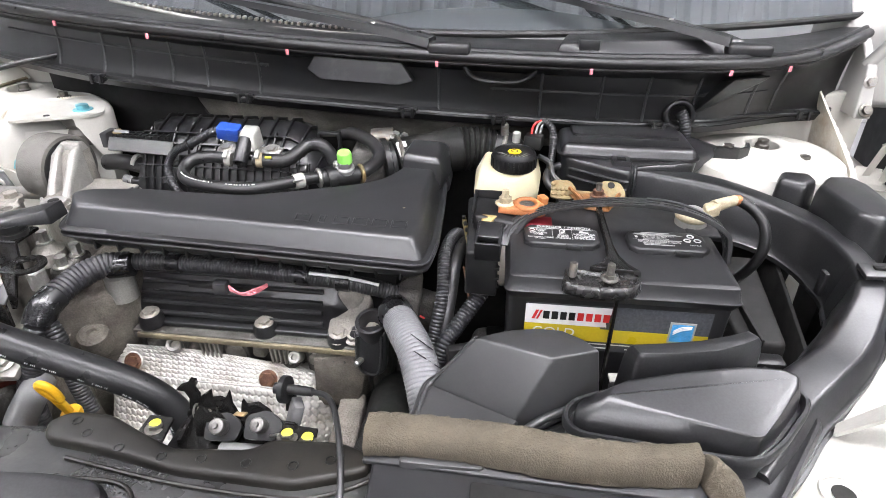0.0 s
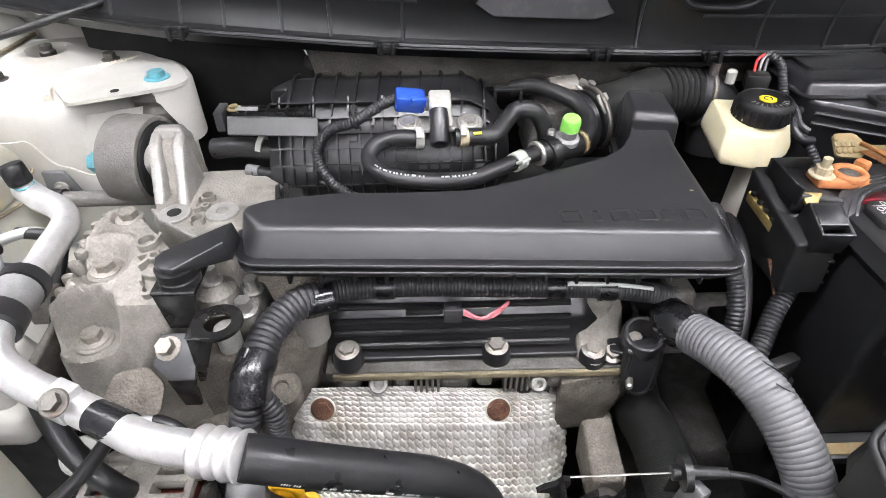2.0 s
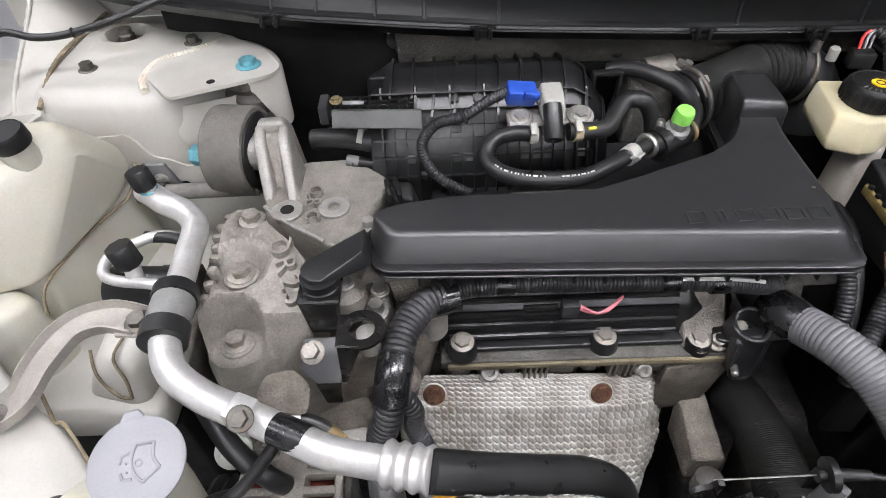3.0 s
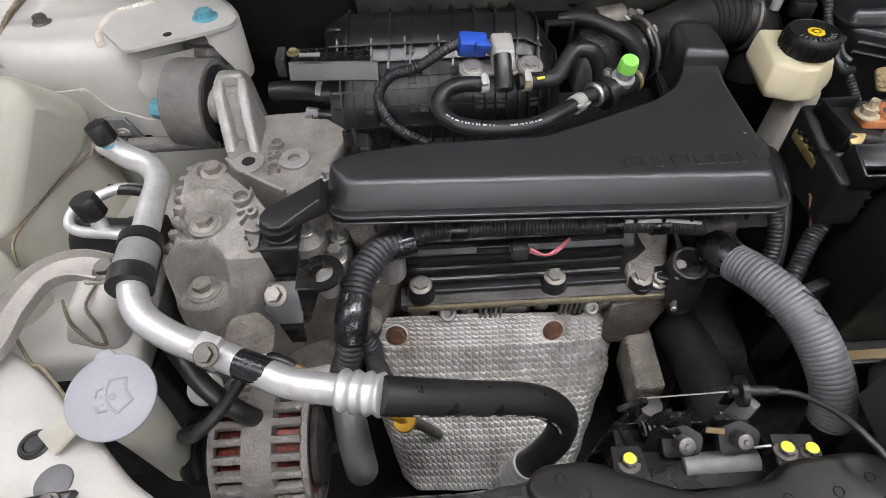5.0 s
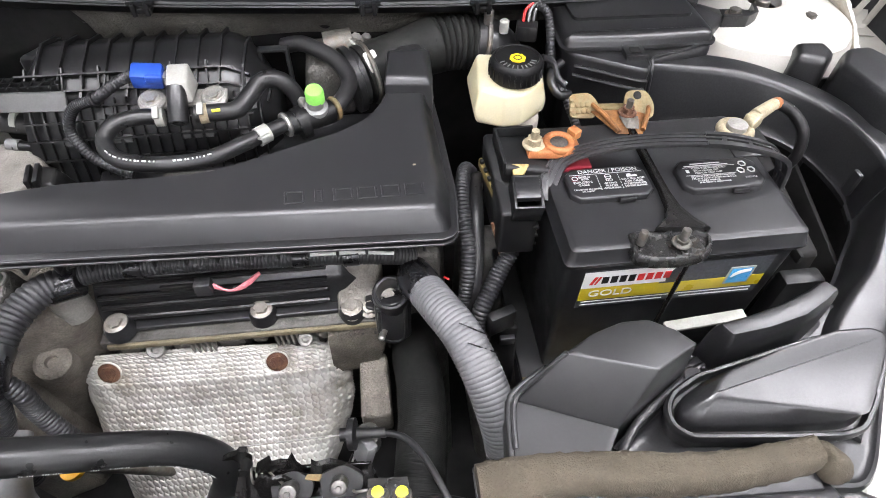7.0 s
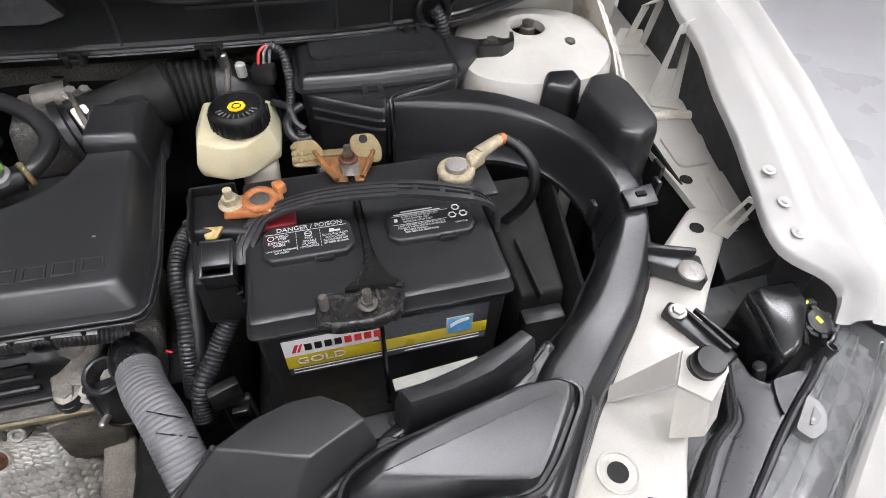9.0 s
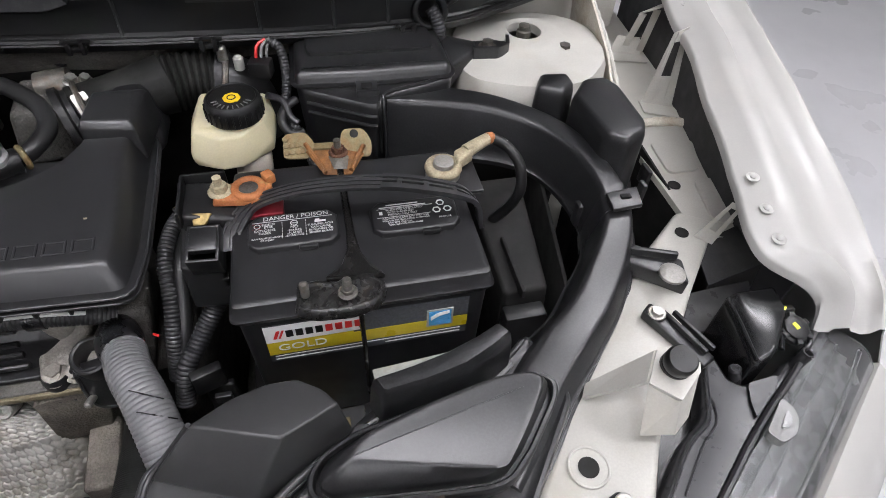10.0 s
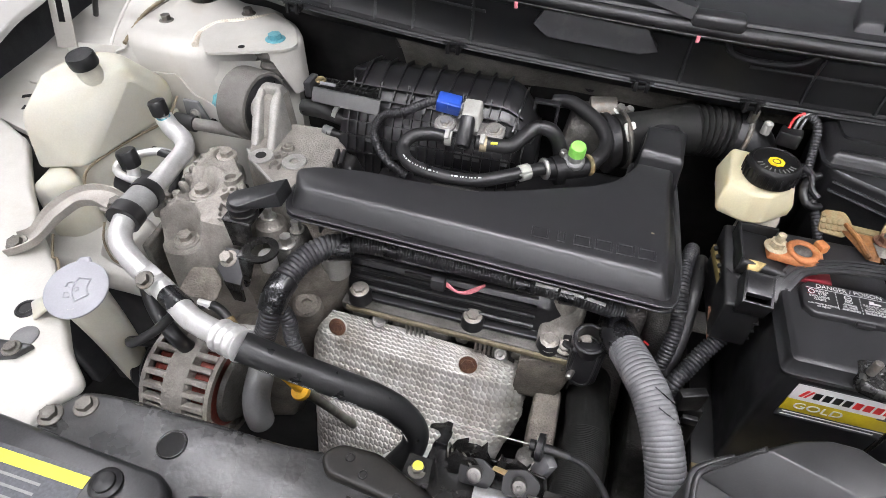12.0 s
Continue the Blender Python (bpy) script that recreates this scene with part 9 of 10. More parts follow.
part("box", hull([(0.018, 0.395, 0.949), (0.045, 0.412, 0.946), (0.070, 0.421, 0.943), (0.092, 0.421, 0.943), (0.110, 0.408, 0.945), (0.121, 0.393, 0.946), (0.081, 0.372, 0.952), (-0.019, 0.383, 0.903), (0.0545, 0.351, 0.902), (0.006, 0.404, 0.91),
                  (0.128, 0.395, 0.90), (-0.019, 0.383, 0.84), (0.0545, 0.351, 0.84), (0.130, 0.395, 0.84), (0.095, 0.432, 0.84), (0.000, 0.412, 0.84)], 0.0022, 3, 7), "sheen_grey_plastic", RS, smooth=34)
part("front_step", moulded(rounded([V(p) for p in ((-0.024, 0.388), (-0.029, 0.345), (-0.034, 0.30), (0.030, 0.30), (0.046, 0.337), (0.0575, 0.353))], 0.003, 3), [(0.0, 0.84), (0.0, 0.8985), (0.001, 0.9005), (0.003, 0.9012), (0.006, 0.9008)]), "sheen_grey_plastic", RS)
part("side_lip", tube([(0.018, 0.396, 0.9475), (0.000, 0.392, 0.924), (-0.018, 0.386, 0.904), (-0.0235, 0.372, 0.9015), (-0.027, 0.345, 0.9005)], 0.0024, 8), "sheen_grey_plastic", RS)
part("side_lip", tube([(0.008, 0.404, 0.910), (-0.014, 0.394, 0.902), (-0.025, 0.382, 0.899), (-0.030, 0.345, 0.897), (-0.034, 0.31, 0.895)], 0.0030, 10), "sheen_grey_plastic", RS)
part("edge_lip", tube([(0.122, 0.386, 0.897), (0.098, 0.372, 0.897), (0.075, 0.357, 0.897), (0.058, 0.340, 0.897), (0.046, 0.322, 0.897)], 0.0036, 10), "sheen_grey_plastic", RS)
part("pivot", lathe([(0.010, 0), (0.010, 0.006), (0.008, 0.008), (0, 0.008)], pose(0.135, 0.390, 0.888), 22, False), "sheen_grey_plastic", RS)
SB = thing("duct_resonator", "small curved black plastic resonator", "resonator", (0.2, 0.42, 0.88))
sb = rounded([V(p) for p in ((0.1535, 0.396), (0.190, 0.400), (0.225, 0.408), (0.250, 0.420), (0.270, 0.432), (0.259, 0.447), (0.238, 0.437), (0.21, 0.427), (0.18, 0.420), (0.1450, 0.414))], 0.004, 3)
part("box", moulded(sb, [(-0.002, 0.885), (0.0, 0.925), (0.0015, 0.936), (0.004, 0.9405), (0.007, 0.941)]), "satin", SB)
part("foot_lip", moulded(sb, [(-0.005, 0.884), (-0.005, 0.889), (-0.002, 0.8905)]), "satin", SB)
part("web", hull([(0.146, 0.410, 0.885), (0.150, 0.396, 0.885), (0.128, 0.402, 0.885), (0.146, 0.410, 0.894), (0.150, 0.396, 0.894), (0.130, 0.402, 0.888)], 0.001), "satin", SB)
for nm, raw, zt, zb, r in (("resonator_chamber", [(0.398, 0.756), (0.427, 0.739), (0.448, 0.757), (0.448, 0.782), (0.412, 0.785)], 0.960, 0.90, 0.008),
                           ("resonator_chamber", [(0.428, 0.718), (0.438, 0.642), (0.457, 0.626), (0.484, 0.640), (0.493, 0.660), (0.494, 0.728), (0.484, 0.753), (0.454, 0.752)], 0.969, 0.88, 0.010)):
    D = thing(nm, "small black plastic resonator chamber beside the duct" if r < 0.01 else "large black plastic resonator chamber beside the duct", "resonator", (raw[0][0], raw[0][1], 0.90), group="resonator chambers")
    part("cap", moulded(rounded([V(p) for p in raw], r * 0.7, 4), [(-0.003, zb), (-0.001, zt - 0.012), (0.001, zt - 0.004), (0.004, zt - 0.001), (0.007, zt)]), "satin", D)
    part("lip", moulded(rounded([V(p) for p in raw], r, 4), [(-0.008, zb - 0.008), (-0.008, zb), (-0.004, zb + 0.002)]), "satin", D)
    if r > 0.009:
        part("hook", box((0.504, 0.640, 0.900), (0.006, 0.020, 0.025), 0.002), "dull", D)


# ---- hoses and looms in front of the engine ----
def front_hoses():
    G = thing("corrugated_hose", "grey corrugated plastic cable conduit with a black taped end", "hose", (-0.05, 0.48, 0.80))
    part("hose", tube([(-0.075, 0.536, 0.848), (-0.064, 0.508, 0.857), (-0.048, 0.477, 0.856), (-0.034, 0.443, 0.843), (-0.023, 0.413, 0.820), (-0.017, 0.397, 0.795), (-0.015, 0.392, 0.780)], 0.0200, 24, ribs=(0.0044, 0.0007)), "greyhose", G, "grey corrugated sleeve")
    part("taped_end", tube([(-0.088, 0.575, 0.842), (-0.084, 0.555, 0.844), (-0.073, 0.532, 0.849)], lambda f: 0.017 + 0.005 * math.sin(f * 3.1), 16), "tape", G, "black tape")
    part("taped_foot", tube([(-0.0155, 0.393, 0.785), (-0.013, 0.388, 0.75), (-0.010, 0.387, 0.68)], lambda f: 0.0195 - 0.004 * f, 16), "dull", G, "black foot sleeve")
    for a, b in (((-0.052, 0.472, 0.884), (-0.028, 0.468, 0.868)), ((-0.046, 0.455, 0.876), (-0.018, 0.452, 0.858))):
        part("split", tube([a, b], 0.0006, 6), "tape", G)
    K = thing("corrugated_hose", "thin black corrugated conduit beside the battery", "hose", (0.0, 0.54, 0.84))
    part("hose", tube([(0.028, 0.572, 0.893), (0.018, 0.562, 0.880), (0.003, 0.547, 0.862), (-0.010, 0.530, 0.848), (-0.022, 0.514, 0.835), (-0.03, 0.50, 0.80)], 0.0095, 14, ribs=(0.0042, 0.0014)), "loom", K)
    K2 = thing("corrugated_hose", "thin black corrugated conduit by the air cleaner", "hose", (-0.02, 0.6, 0.84))
    part("hose", tube([(-0.005, 0.70, 0.86), (-0.02, 0.66, 0.90), (-0.030, 0.61, 0.90), (-0.028, 0.57, 0.875), (-0.032, 0.545, 0.845), (-0.04, 0.53, 0.80)], 0.0085, 12, ribs=(0.0042, 0.0014)), "loom", K2)
    part("hose", tube([(0.005, 0.68, 0.86), (-0.008, 0.65, 0.895), (-0.016, 0.60, 0.895), (-0.020, 0.56, 0.86), (-0.03, 0.52, 0.80)], 0.0075, 12), "rubber", K2)
    part("clip", box((-0.002, 0.505, 0.83), (0.03, 0.012, 0.03), 0.003, (0, 0, 20)), "dull", K2)
    P = thing("wiring_plate", "black wiring guide plate under the battery", "bracket", (0.0, 0.48, 0.80))
    part("plate", hull([(-0.012, 0.500, 0.70), (0.022, 0.498, 0.70), (-0.010, 0.505, 0.815), (0.018, 0.503, 0.815), (-0.012, 0.51, 0.70), (0.022, 0.51, 0.70), (-0.010, 0.512, 0.815), (0.018, 0.512, 0.815)], 0.003), "dull", P)
    part("latch", box((0.006, 0.499, 0.800), (0.016, 0.006, 0.012), 0.001), "satin", P)
    part("red_wire", tube([(-0.055, 0.56, 0.84), (-0.049, 0.557, 0.839)], 0.0013, 6), "redprint", P)
    R = thing("radiator_hose", "thick matt black coolant hose under the engine loom", "hose", (-0.09, 0.5, 0.70))
    part("hose", tube([(-0.080, 0.62, 0.66), (-0.090, 0.575, 0.695), (-0.092, 0.54, 0.712), (-0.089, 0.50, 0.719), (-0.090, 0.455, 0.722), (-0.096, 0.41, 0.722), (-0.103, 0.365, 0.715), (-0.108, 0.33, 0.70)], 0.0275, 24), "greenhose", R)
    part("knit", tube([(-0.0892, 0.490, 0.720), (-0.090, 0.455, 0.7222), (-0.096, 0.41, 0.7222), (-0.103, 0.365, 0.7152), (-0.108, 0.33, 0.70)], 0.0278, 24, ribs=(0.0023, 0.0003)), "greenhose", R, "finely ribbed hose cover")
    L = thing("engine_loom", "taped black corrugated wiring loom along the engine", "wiring loom", (-0.3, 0.55, 0.88))
    part("run", tube([(-0.085, 0.580, 0.856), (-0.115, 0.576, 0.866), (-0.166, 0.575, 0.874), (-0.255, 0.575, 0.879), (-0.338, 0.575, 0.883), (-0.395, 0.568, 0.887), (-0.425, 0.557, 0.889)], 0.0105, 14, ribs=(0.0036, 0.0007)), "loom", L)
    part("bend", tube([(-0.412, 0.560, 0.888), (-0.434, 0.549, 0.891), (-0.452, 0.527, 0.888), (-0.460, 0.505, 0.884), (-0.463, 0.487, 0.880)], 0.0150, 16, ribs=(0.0055, 0.0014)), "loom", L)
    part("tape_wrap", tube([(-0.462, 0.495, 0.882), (-0.465, 0.478, 0.876), (-0.467, 0.464, 0.862)], 0.0165, 16), "tape", L, "shiny black tape wrap")
    part("tape_wrap", tube([(-0.405, 0.557, 0.889), (-0.432, 0.551, 0.887)], 0.0145, 14), "tape", L)
    part("drop", tube([(-0.467, 0.468, 0.866), (-0.472, 0.459, 0.845), (-0.484, 0.454, 0.81), (-0.50, 0.45, 0.77), (-0.51, 0.45, 0.70)], 0.0135, 16, ribs=(0.005, 0.0014)), "loom", L)
    part("drop", tube([(-0.463, 0.472, 0.868), (-0.450, 0.466, 0.846), (-0.450, 0.463, 0.82), (-0.440, 0.455, 0.79), (-0.43, 0.45, 0.75)], 0.0095, 14, ribs=(0.004, 0.001)), "loom", L)
    for a in ((-0.15, 0.5752, 0.8715), (-0.20, 0.575, 0.8762), (-0.36, 0.573, 0.8845)):
        part("tape_band", tube([V(a) - V((0.008, 0, 0)), V(a) + V((0.008, 0, 0))], 0.0118, 14), "tape", L)
    part("white_band", tube([(-0.190, 0.5695, 0.8848), (-0.145, 0.5705, 0.8808), (-0.106, 0.572, 0.8725)], 0.0022, 8), "whiteprint", L, "white wrapped band")
    part("grey_plug", box((-0.298, 0.557, 0.864), (0.017, 0.013, 0.017), 0.002), "loom", L, "grey plug")
    part("plug_tail", box((-0.325, 0.561, 0.862), (0.034, 0.004, 0.006), 0.001), "dull", L)
    for k in range(4):
        part("pink_wire", tube([(-0.288, 0.556, 0.862 + 0.002 * k), (-0.272, 0.554 - 0.001 * k, 0.857 + 0.0015 * k), (-0.258, 0.558, 0.857 + 0.002 * k), (-0.244, 0.568, 0.863 + 0.001 * k)], 0.0012, 6), "pink", L, "thin pink wire")
    E = thing("engine_bracket", "black moulded bracket bolted beside the engine head", "bracket", (-0.10, 0.54, 0.78))
    cup = facing((-0.113, 0.551, 0.832), (-0.05, -0.25, 0.95))
    part("cup", lathe([(0.0205, -0.030), (0.0205, -0.002), (0.0195, 0.003), (0.0175, 0.0042), (0.0150, 0.0036), (0.0140, -0.002), (0.0135, -0.020), (0, -0.020)], cup, 28, False), "satin", E)
    bolt(E, cup @ V((-0.004, 0.004, -0.020)), (-0.05, -0.25, 0.95), 0.0065, "bolt_grey", 12, 0.005)
    part("cup_floor", lathe([(0.0115, -0.019), (0.009, -0.017), (0.004, -0.0165), (0.004, -0.0175), (0, -0.0175)], cup, 20, False), "dull", E)
    part("lug", hull([(-0.142, 0.550, 0.812), (-0.118, 0.540, 0.812), (-0.142, 0.568, 0.812), (-0.118, 0.570, 0.812), (-0.142, 0.550, 0.800), (-0.118, 0.540, 0.800), (-0.142, 0.568, 0.800), (-0.118, 0.570, 0.800)], 0.002), "satin", E)
    part("web", hull([(-0.132, 0.536, 0.825), (-0.092, 0.540, 0.828), (-0.132, 0.530, 0.785), (-0.122, 0.530, 0.768), (-0.094, 0.532, 0.772), (-0.108, 0.531, 0.760), (-0.132, 0.550, 0.825), (-0.092, 0.556, 0.828), (-0.130, 0.545, 0.785), (-0.094, 0.550, 0.772)], 0.004), "satin", E, "black moulded plate")
    part("web_rib", tube([(-0.127, 0.5355, 0.822), (-0.127, 0.531, 0.780), (-0.115, 0.5305, 0.767), (-0.102, 0.5325, 0.773), (-0.0985, 0.538, 0.822)], 0.0022, 8), "satin", E)
    part("clip", lathe([(0.0042, 0), (0.0038, 0.012), (0.002, 0.014), (0, 0.014)], facing((-0.124, 0.533, 0.788), (-0.3, -1, 0.2)), 10, False), "steel", E)


front_hoses()


# ---- air conditioning pipes ----
def ac_pipes():
    A = thing("air_conditioning_pipe", "bent bare aluminium air conditioning pipe joined to a black hose", "pipe", (-0.60, 0.50, 0.90))
    rigid = [(-0.706, 0.655, 0.950), (-0.698, 0.648, 0.953), (-0.682, 0.637, 0.950), (-0.660, 0.626, 0.946), (-0.646, 0.606, 0.944), (-0.644, 0.575, 0.942), (-0.642, 0.545, 0.941), (-0.639, 0.511, 0.945), (-0.634, 0.480, 0.945), (-0.623, 0.453, 0.940),
             (-0.602, 0.438, 0.931), (-0.579, 0.428, 0.926), (-0.553, 0.418, 0.921), (-0.527, 0.405, 0.921), (-0.500, 0.391, 0.924), (-0.463, 0.380, 0.929), (-0.447, 0.375, 0.931)]
    part("pipe", tube(rigid, 0.0118, 18), "alu", A, "bare aluminium pipe")
    part("ferrule", tube([(-0.462, 0.380, 0.929), (-0.431, 0.372, 0.933)], lambda f: 0.0152 + 0.0012 * math.sin(f * 22), 20, 0.0015), "alu", A, "crimped ferrule")
    soft = [(-0.434, 0.372, 0.933), (-0.408, 0.376, 0.918), (-0.381, 0.382, 0.900), (-0.350, 0.389, 0.880), (-0.317, 0.397, 0.857), (-0.292, 0.401, 0.832), (-0.277, 0.400, 0.803), (-0.279, 0.395, 0.772), (-0.291, 0.391, 0.745), (-0.305, 0.392, 0.71)]
    part("hose", tube(soft, 0.0145, 20), "rubber", A, "smooth black rubber hose")
    line = even(spline(soft, 12), 0.0016)
    marks = []
    for k in range(14, min(len(line) - 20, 132)):
        if (k // 3) % 9 in (2, 3, 5, 6, 7) and (k * 7) % 5 != 0:
            p, d = line[k], (line[k + 1] - line[k - 1]).normalized()
            side = V((-0.35, -0.90, 0.20))
            side = (side - d * side.dot(d)).normalized()
            up = d.cross(side)
            fr = Matrix(((d.x, up.x, side.x, p.x + side.x * 0.01455), (d.y, up.y, side.y, p.y + side.y * 0.01455), (d.z, up.z, side.z, p.z + side.z * 0.01455), (0, 0, 0, 1)))
            marks.append(moved(box((0, 0, 0), (0.0009, 0.0024 - 0.0008 * (k % 3 == 1), 0.0003), 0.0001), fr))
    part("print", join(*marks), "whiteprint", A, "fine white print")
    part("ferrule", tube([(-0.303, 0.392, 0.718), (-0.315, 0.394, 0.675)], lambda f: 0.0158 + 0.001 * math.sin(f * 22), 20, 0.0015), "alu", A)
    ln = even(spline(soft, 8), 0.004)
    for a, b in ((4, 2), (11, 4), (18, 3), (22, 1), (26, 3), (31, 2)):
        part("print", tube([p + V((0.0, -0.0105, 0.0092)) for p in ln[a:a + b + 1]], 0.0009, 6, 0.002, smoothing=2), "whiteprint", A)
    for a, b, mt_ in (((-0.6405, 0.528, 0.943), (-0.6385, 0.516, 0.944), "rubber"), ((-0.6385, 0.516, 0.944), (-0.636, 0.490, 0.9455), "greybar"), ((-0.636, 0.490, 0.9455), (-0.634, 0.474, 0.945), "rubber")):
        part("clamp_sleeve", tube([a, b], 0.0185 if mt_ == "rubber" else 0.017, 20), mt_, A, "rubber-lined pipe clamp")
    part("dark_band", tube([(-0.543, 0.413, 0.921), (-0.518, 0.401, 0.922)], 0.0121, 18), "tape", A)
    part("block", box((-0.566, 0.421, 0.928), (0.020, 0.022, 0.022), 0.003, (0, 0, -25)), "alu", A)
    bolt(A, (-0.563, 0.412, 0.938), (0, -0.5, 1), 0.0065, "steel_dark", 0, 0.006)
    part("port", tube([(-0.694, 0.642, 0.955), (-0.697, 0.645, 0.972)], 0.0075, 12), "alu", A)
    part("port_cap", lathe([(0.0095, 0), (0.0115, 0.003), (0.0115, 0.018), (0.010, 0.020), (0, 0.020)], facing((-0.696, 0.643, 0.964), (-0.2, 0.1, 1)), 8, False), "dull", A, "black ribbed port cap")
    part("port_ring", ring(pose(-0.695, 0.643, 0.962), 0.0078, 0.0012), "teal", A)
    T = thing("air_conditioning_pipe", "thin bent aluminium pipe with a black service cap", "pipe", (-0.70, 0.57, 0.90))
    part("pipe", tube([(-0.648, 0.548, 0.925), (-0.675, 0.553, 0.927), (-0.712, 0.561, 0.925), (-0.727, 0.572, 0.925), (-0.725, 0.590, 0.928), (-0.708, 0.602, 0.930), (-0.688, 0.613, 0.930), (-0.67, 0.618, 0.92)], 0.0052, 12), "alu", T)
    part("port", tube([(-0.693, 0.562, 0.926), (-0.694, 0.568, 0.942)], 0.0075, 12), "alu", T)
    part("port_cap", lathe([(0.0105, 0), (0.0125, 0.003), (0.0125, 0.020), (0.011, 0.022), (0, 0.022)], facing((-0.694, 0.567, 0.938), (-0.2, 0.1, 1)), 8, False), "dull", T, "black ribbed port cap")
    part("drier", lathe([(0.0, 0), (0.020, 0), (0.022, 0.004), (0.022, 0.06), (0, 0.064)], facing((-0.735, 0.580, 0.895), (1, 0.0, -0.1)), 22, False), "rubber", T)
    part("bracket", hull([(-0.69, 0.56, 0.86), (-0.65, 0.56, 0.86), (-0.69, 0.60, 0.86), (-0.65, 0.60, 0.86), (-0.69, 0.56, 0.905), (-0.65, 0.56, 0.905), (-0.69, 0.60, 0.905), (-0.65, 0.6, 0.905)], 0.003), "steel_dark", T)
    part("hose", tube([(-0.70, 0.612, 0.93), (-0.66, 0.605, 0.925), (-0.655, 0.57, 0.90), (-0.66, 0.54, 0.86)], 0.0055, 10), "rubber", T)
    S = thing("pipe_support", "white bracket and grey tube on the tower wall", "bracket", (-0.68, 0.70, 0.90))
    part("tab", hull([(-0.768, 0.766, 0.872), (-0.725, 0.764, 0.872), (-0.765, 0.766, 0.908), (-0.738, 0.764, 0.908), (-0.768, 0.760, 0.872), (-0.725, 0.758, 0.872), (-0.765, 0.760, 0.908), (-0.738, 0.758, 0.908)], 0.0015), "cable", S, "dull grey plate")
    bolt(S, (-0.747, 0.758, 0.887), (0, -1, 0.1), 0.006, "steel", 0, 0.007)
    part("tube", tube([(-0.765, 0.738, 0.884), (-0.74, 0.738, 0.884), (-0.69, 0.739, 0.884), (-0.63, 0.742, 0.882)], 0.0095, 14), "bush", S, "dull grey pipe")
    part("sleeve", tube([(-0.768, 0.738, 0.884), (-0.735, 0.738, 0.884)], 0.0125, 16), "rubber", S, "black rubber sleeve")
    K = thing("vacuum_pipe", "thin black cable passing over the strut tower", "cable", (-0.80, 0.845, 0.99))
    part("pipe", tube([(-0.96, 0.85, 0.975), (-0.93, 0.842, 1.02), (-0.893, 0.839, 1.036), (-0.860, 0.837, 1.030), (-0.825, 0.843, 1.030), (-0.774, 0.852, 1.040), (-0.728, 0.878, 1.050), (-0.68, 0.93, 1.055), (-0.64, 0.985, 1.05)], 0.0042, 10), "rubber", K)
    part("clip", ring(facing((-0.82, 0.8435, 1.031), (1, 0.2, 0.1)), 0.0045, 0.0012), "dull", K)
    # rusty strap that carries the pipe
    R = thing("pipe_strap", "rust-stained grey steel strap bolted to the rail", "bracket", (-0.72, 0.47, 0.89))
    pts = [(-0.782, 0.442, 0.893), (-0.755, 0.452, 0.905), (-0.735, 0.476, 0.925), (-0.715, 0.498, 0.936), (-0.690, 0.506, 0.938), (-0.662, 0.500, 0.937)]
    line = spline(pts, 6)
    rings = []
    for i, p in enumerate(line):
        d = (line[min(i + 1, len(line) - 1)] - line[max(i - 1, 0)]).normalized()
        s = d.cross(V((0, 0, 1))).normalized()
        f = i / (len(line) - 1)
        w = 0.0165 - 0.003 * f
        rings.append([p - s * w + V((0, 0, 0.008)), p - s * (w - 0.0015) + V((0, 0, 0.0085)), p - s * (w - 0.003) + V((0, 0, 0.001)), p - s * (w - 0.006) + V((0, 0, -0.001)), p + s * (w - 0.006) + V((0, 0, -0.001)), p + s * (w - 0.003) + V((0, 0, 0.001)), p + s * (w - 0.0015) + V((0, 0, 0.0085)), p + s * w + V((0, 0, 0.008)), p + s * (w - 0.002) - V((0, 0, 0.003)), p - s * (w - 0.002) - V((0, 0, 0.003))])
    part("strap", loft(rings), "strapsteel", R, "grey steel strap with rust")
    bolt(R, (-0.776, 0.444, 0.896), (0, -0.3, 1), 0.0085, "steel_dark", 0, 0.006)
    part("tongue", prism(rounded([V(p) for p in ((-0.680, 0.488), (-0.648, 0.487), (-0.648, 0.513), (-0.680, 0.514))], 0.003, 2), 0.936, 0.9385, 0.0006), "strapsteel", R)
    bolt(R, (-0.664, 0.501, 0.9385), (0, -0.1, 1), 0.0075, "steel_dark", 0, 0.006)
    

ac_pipes()


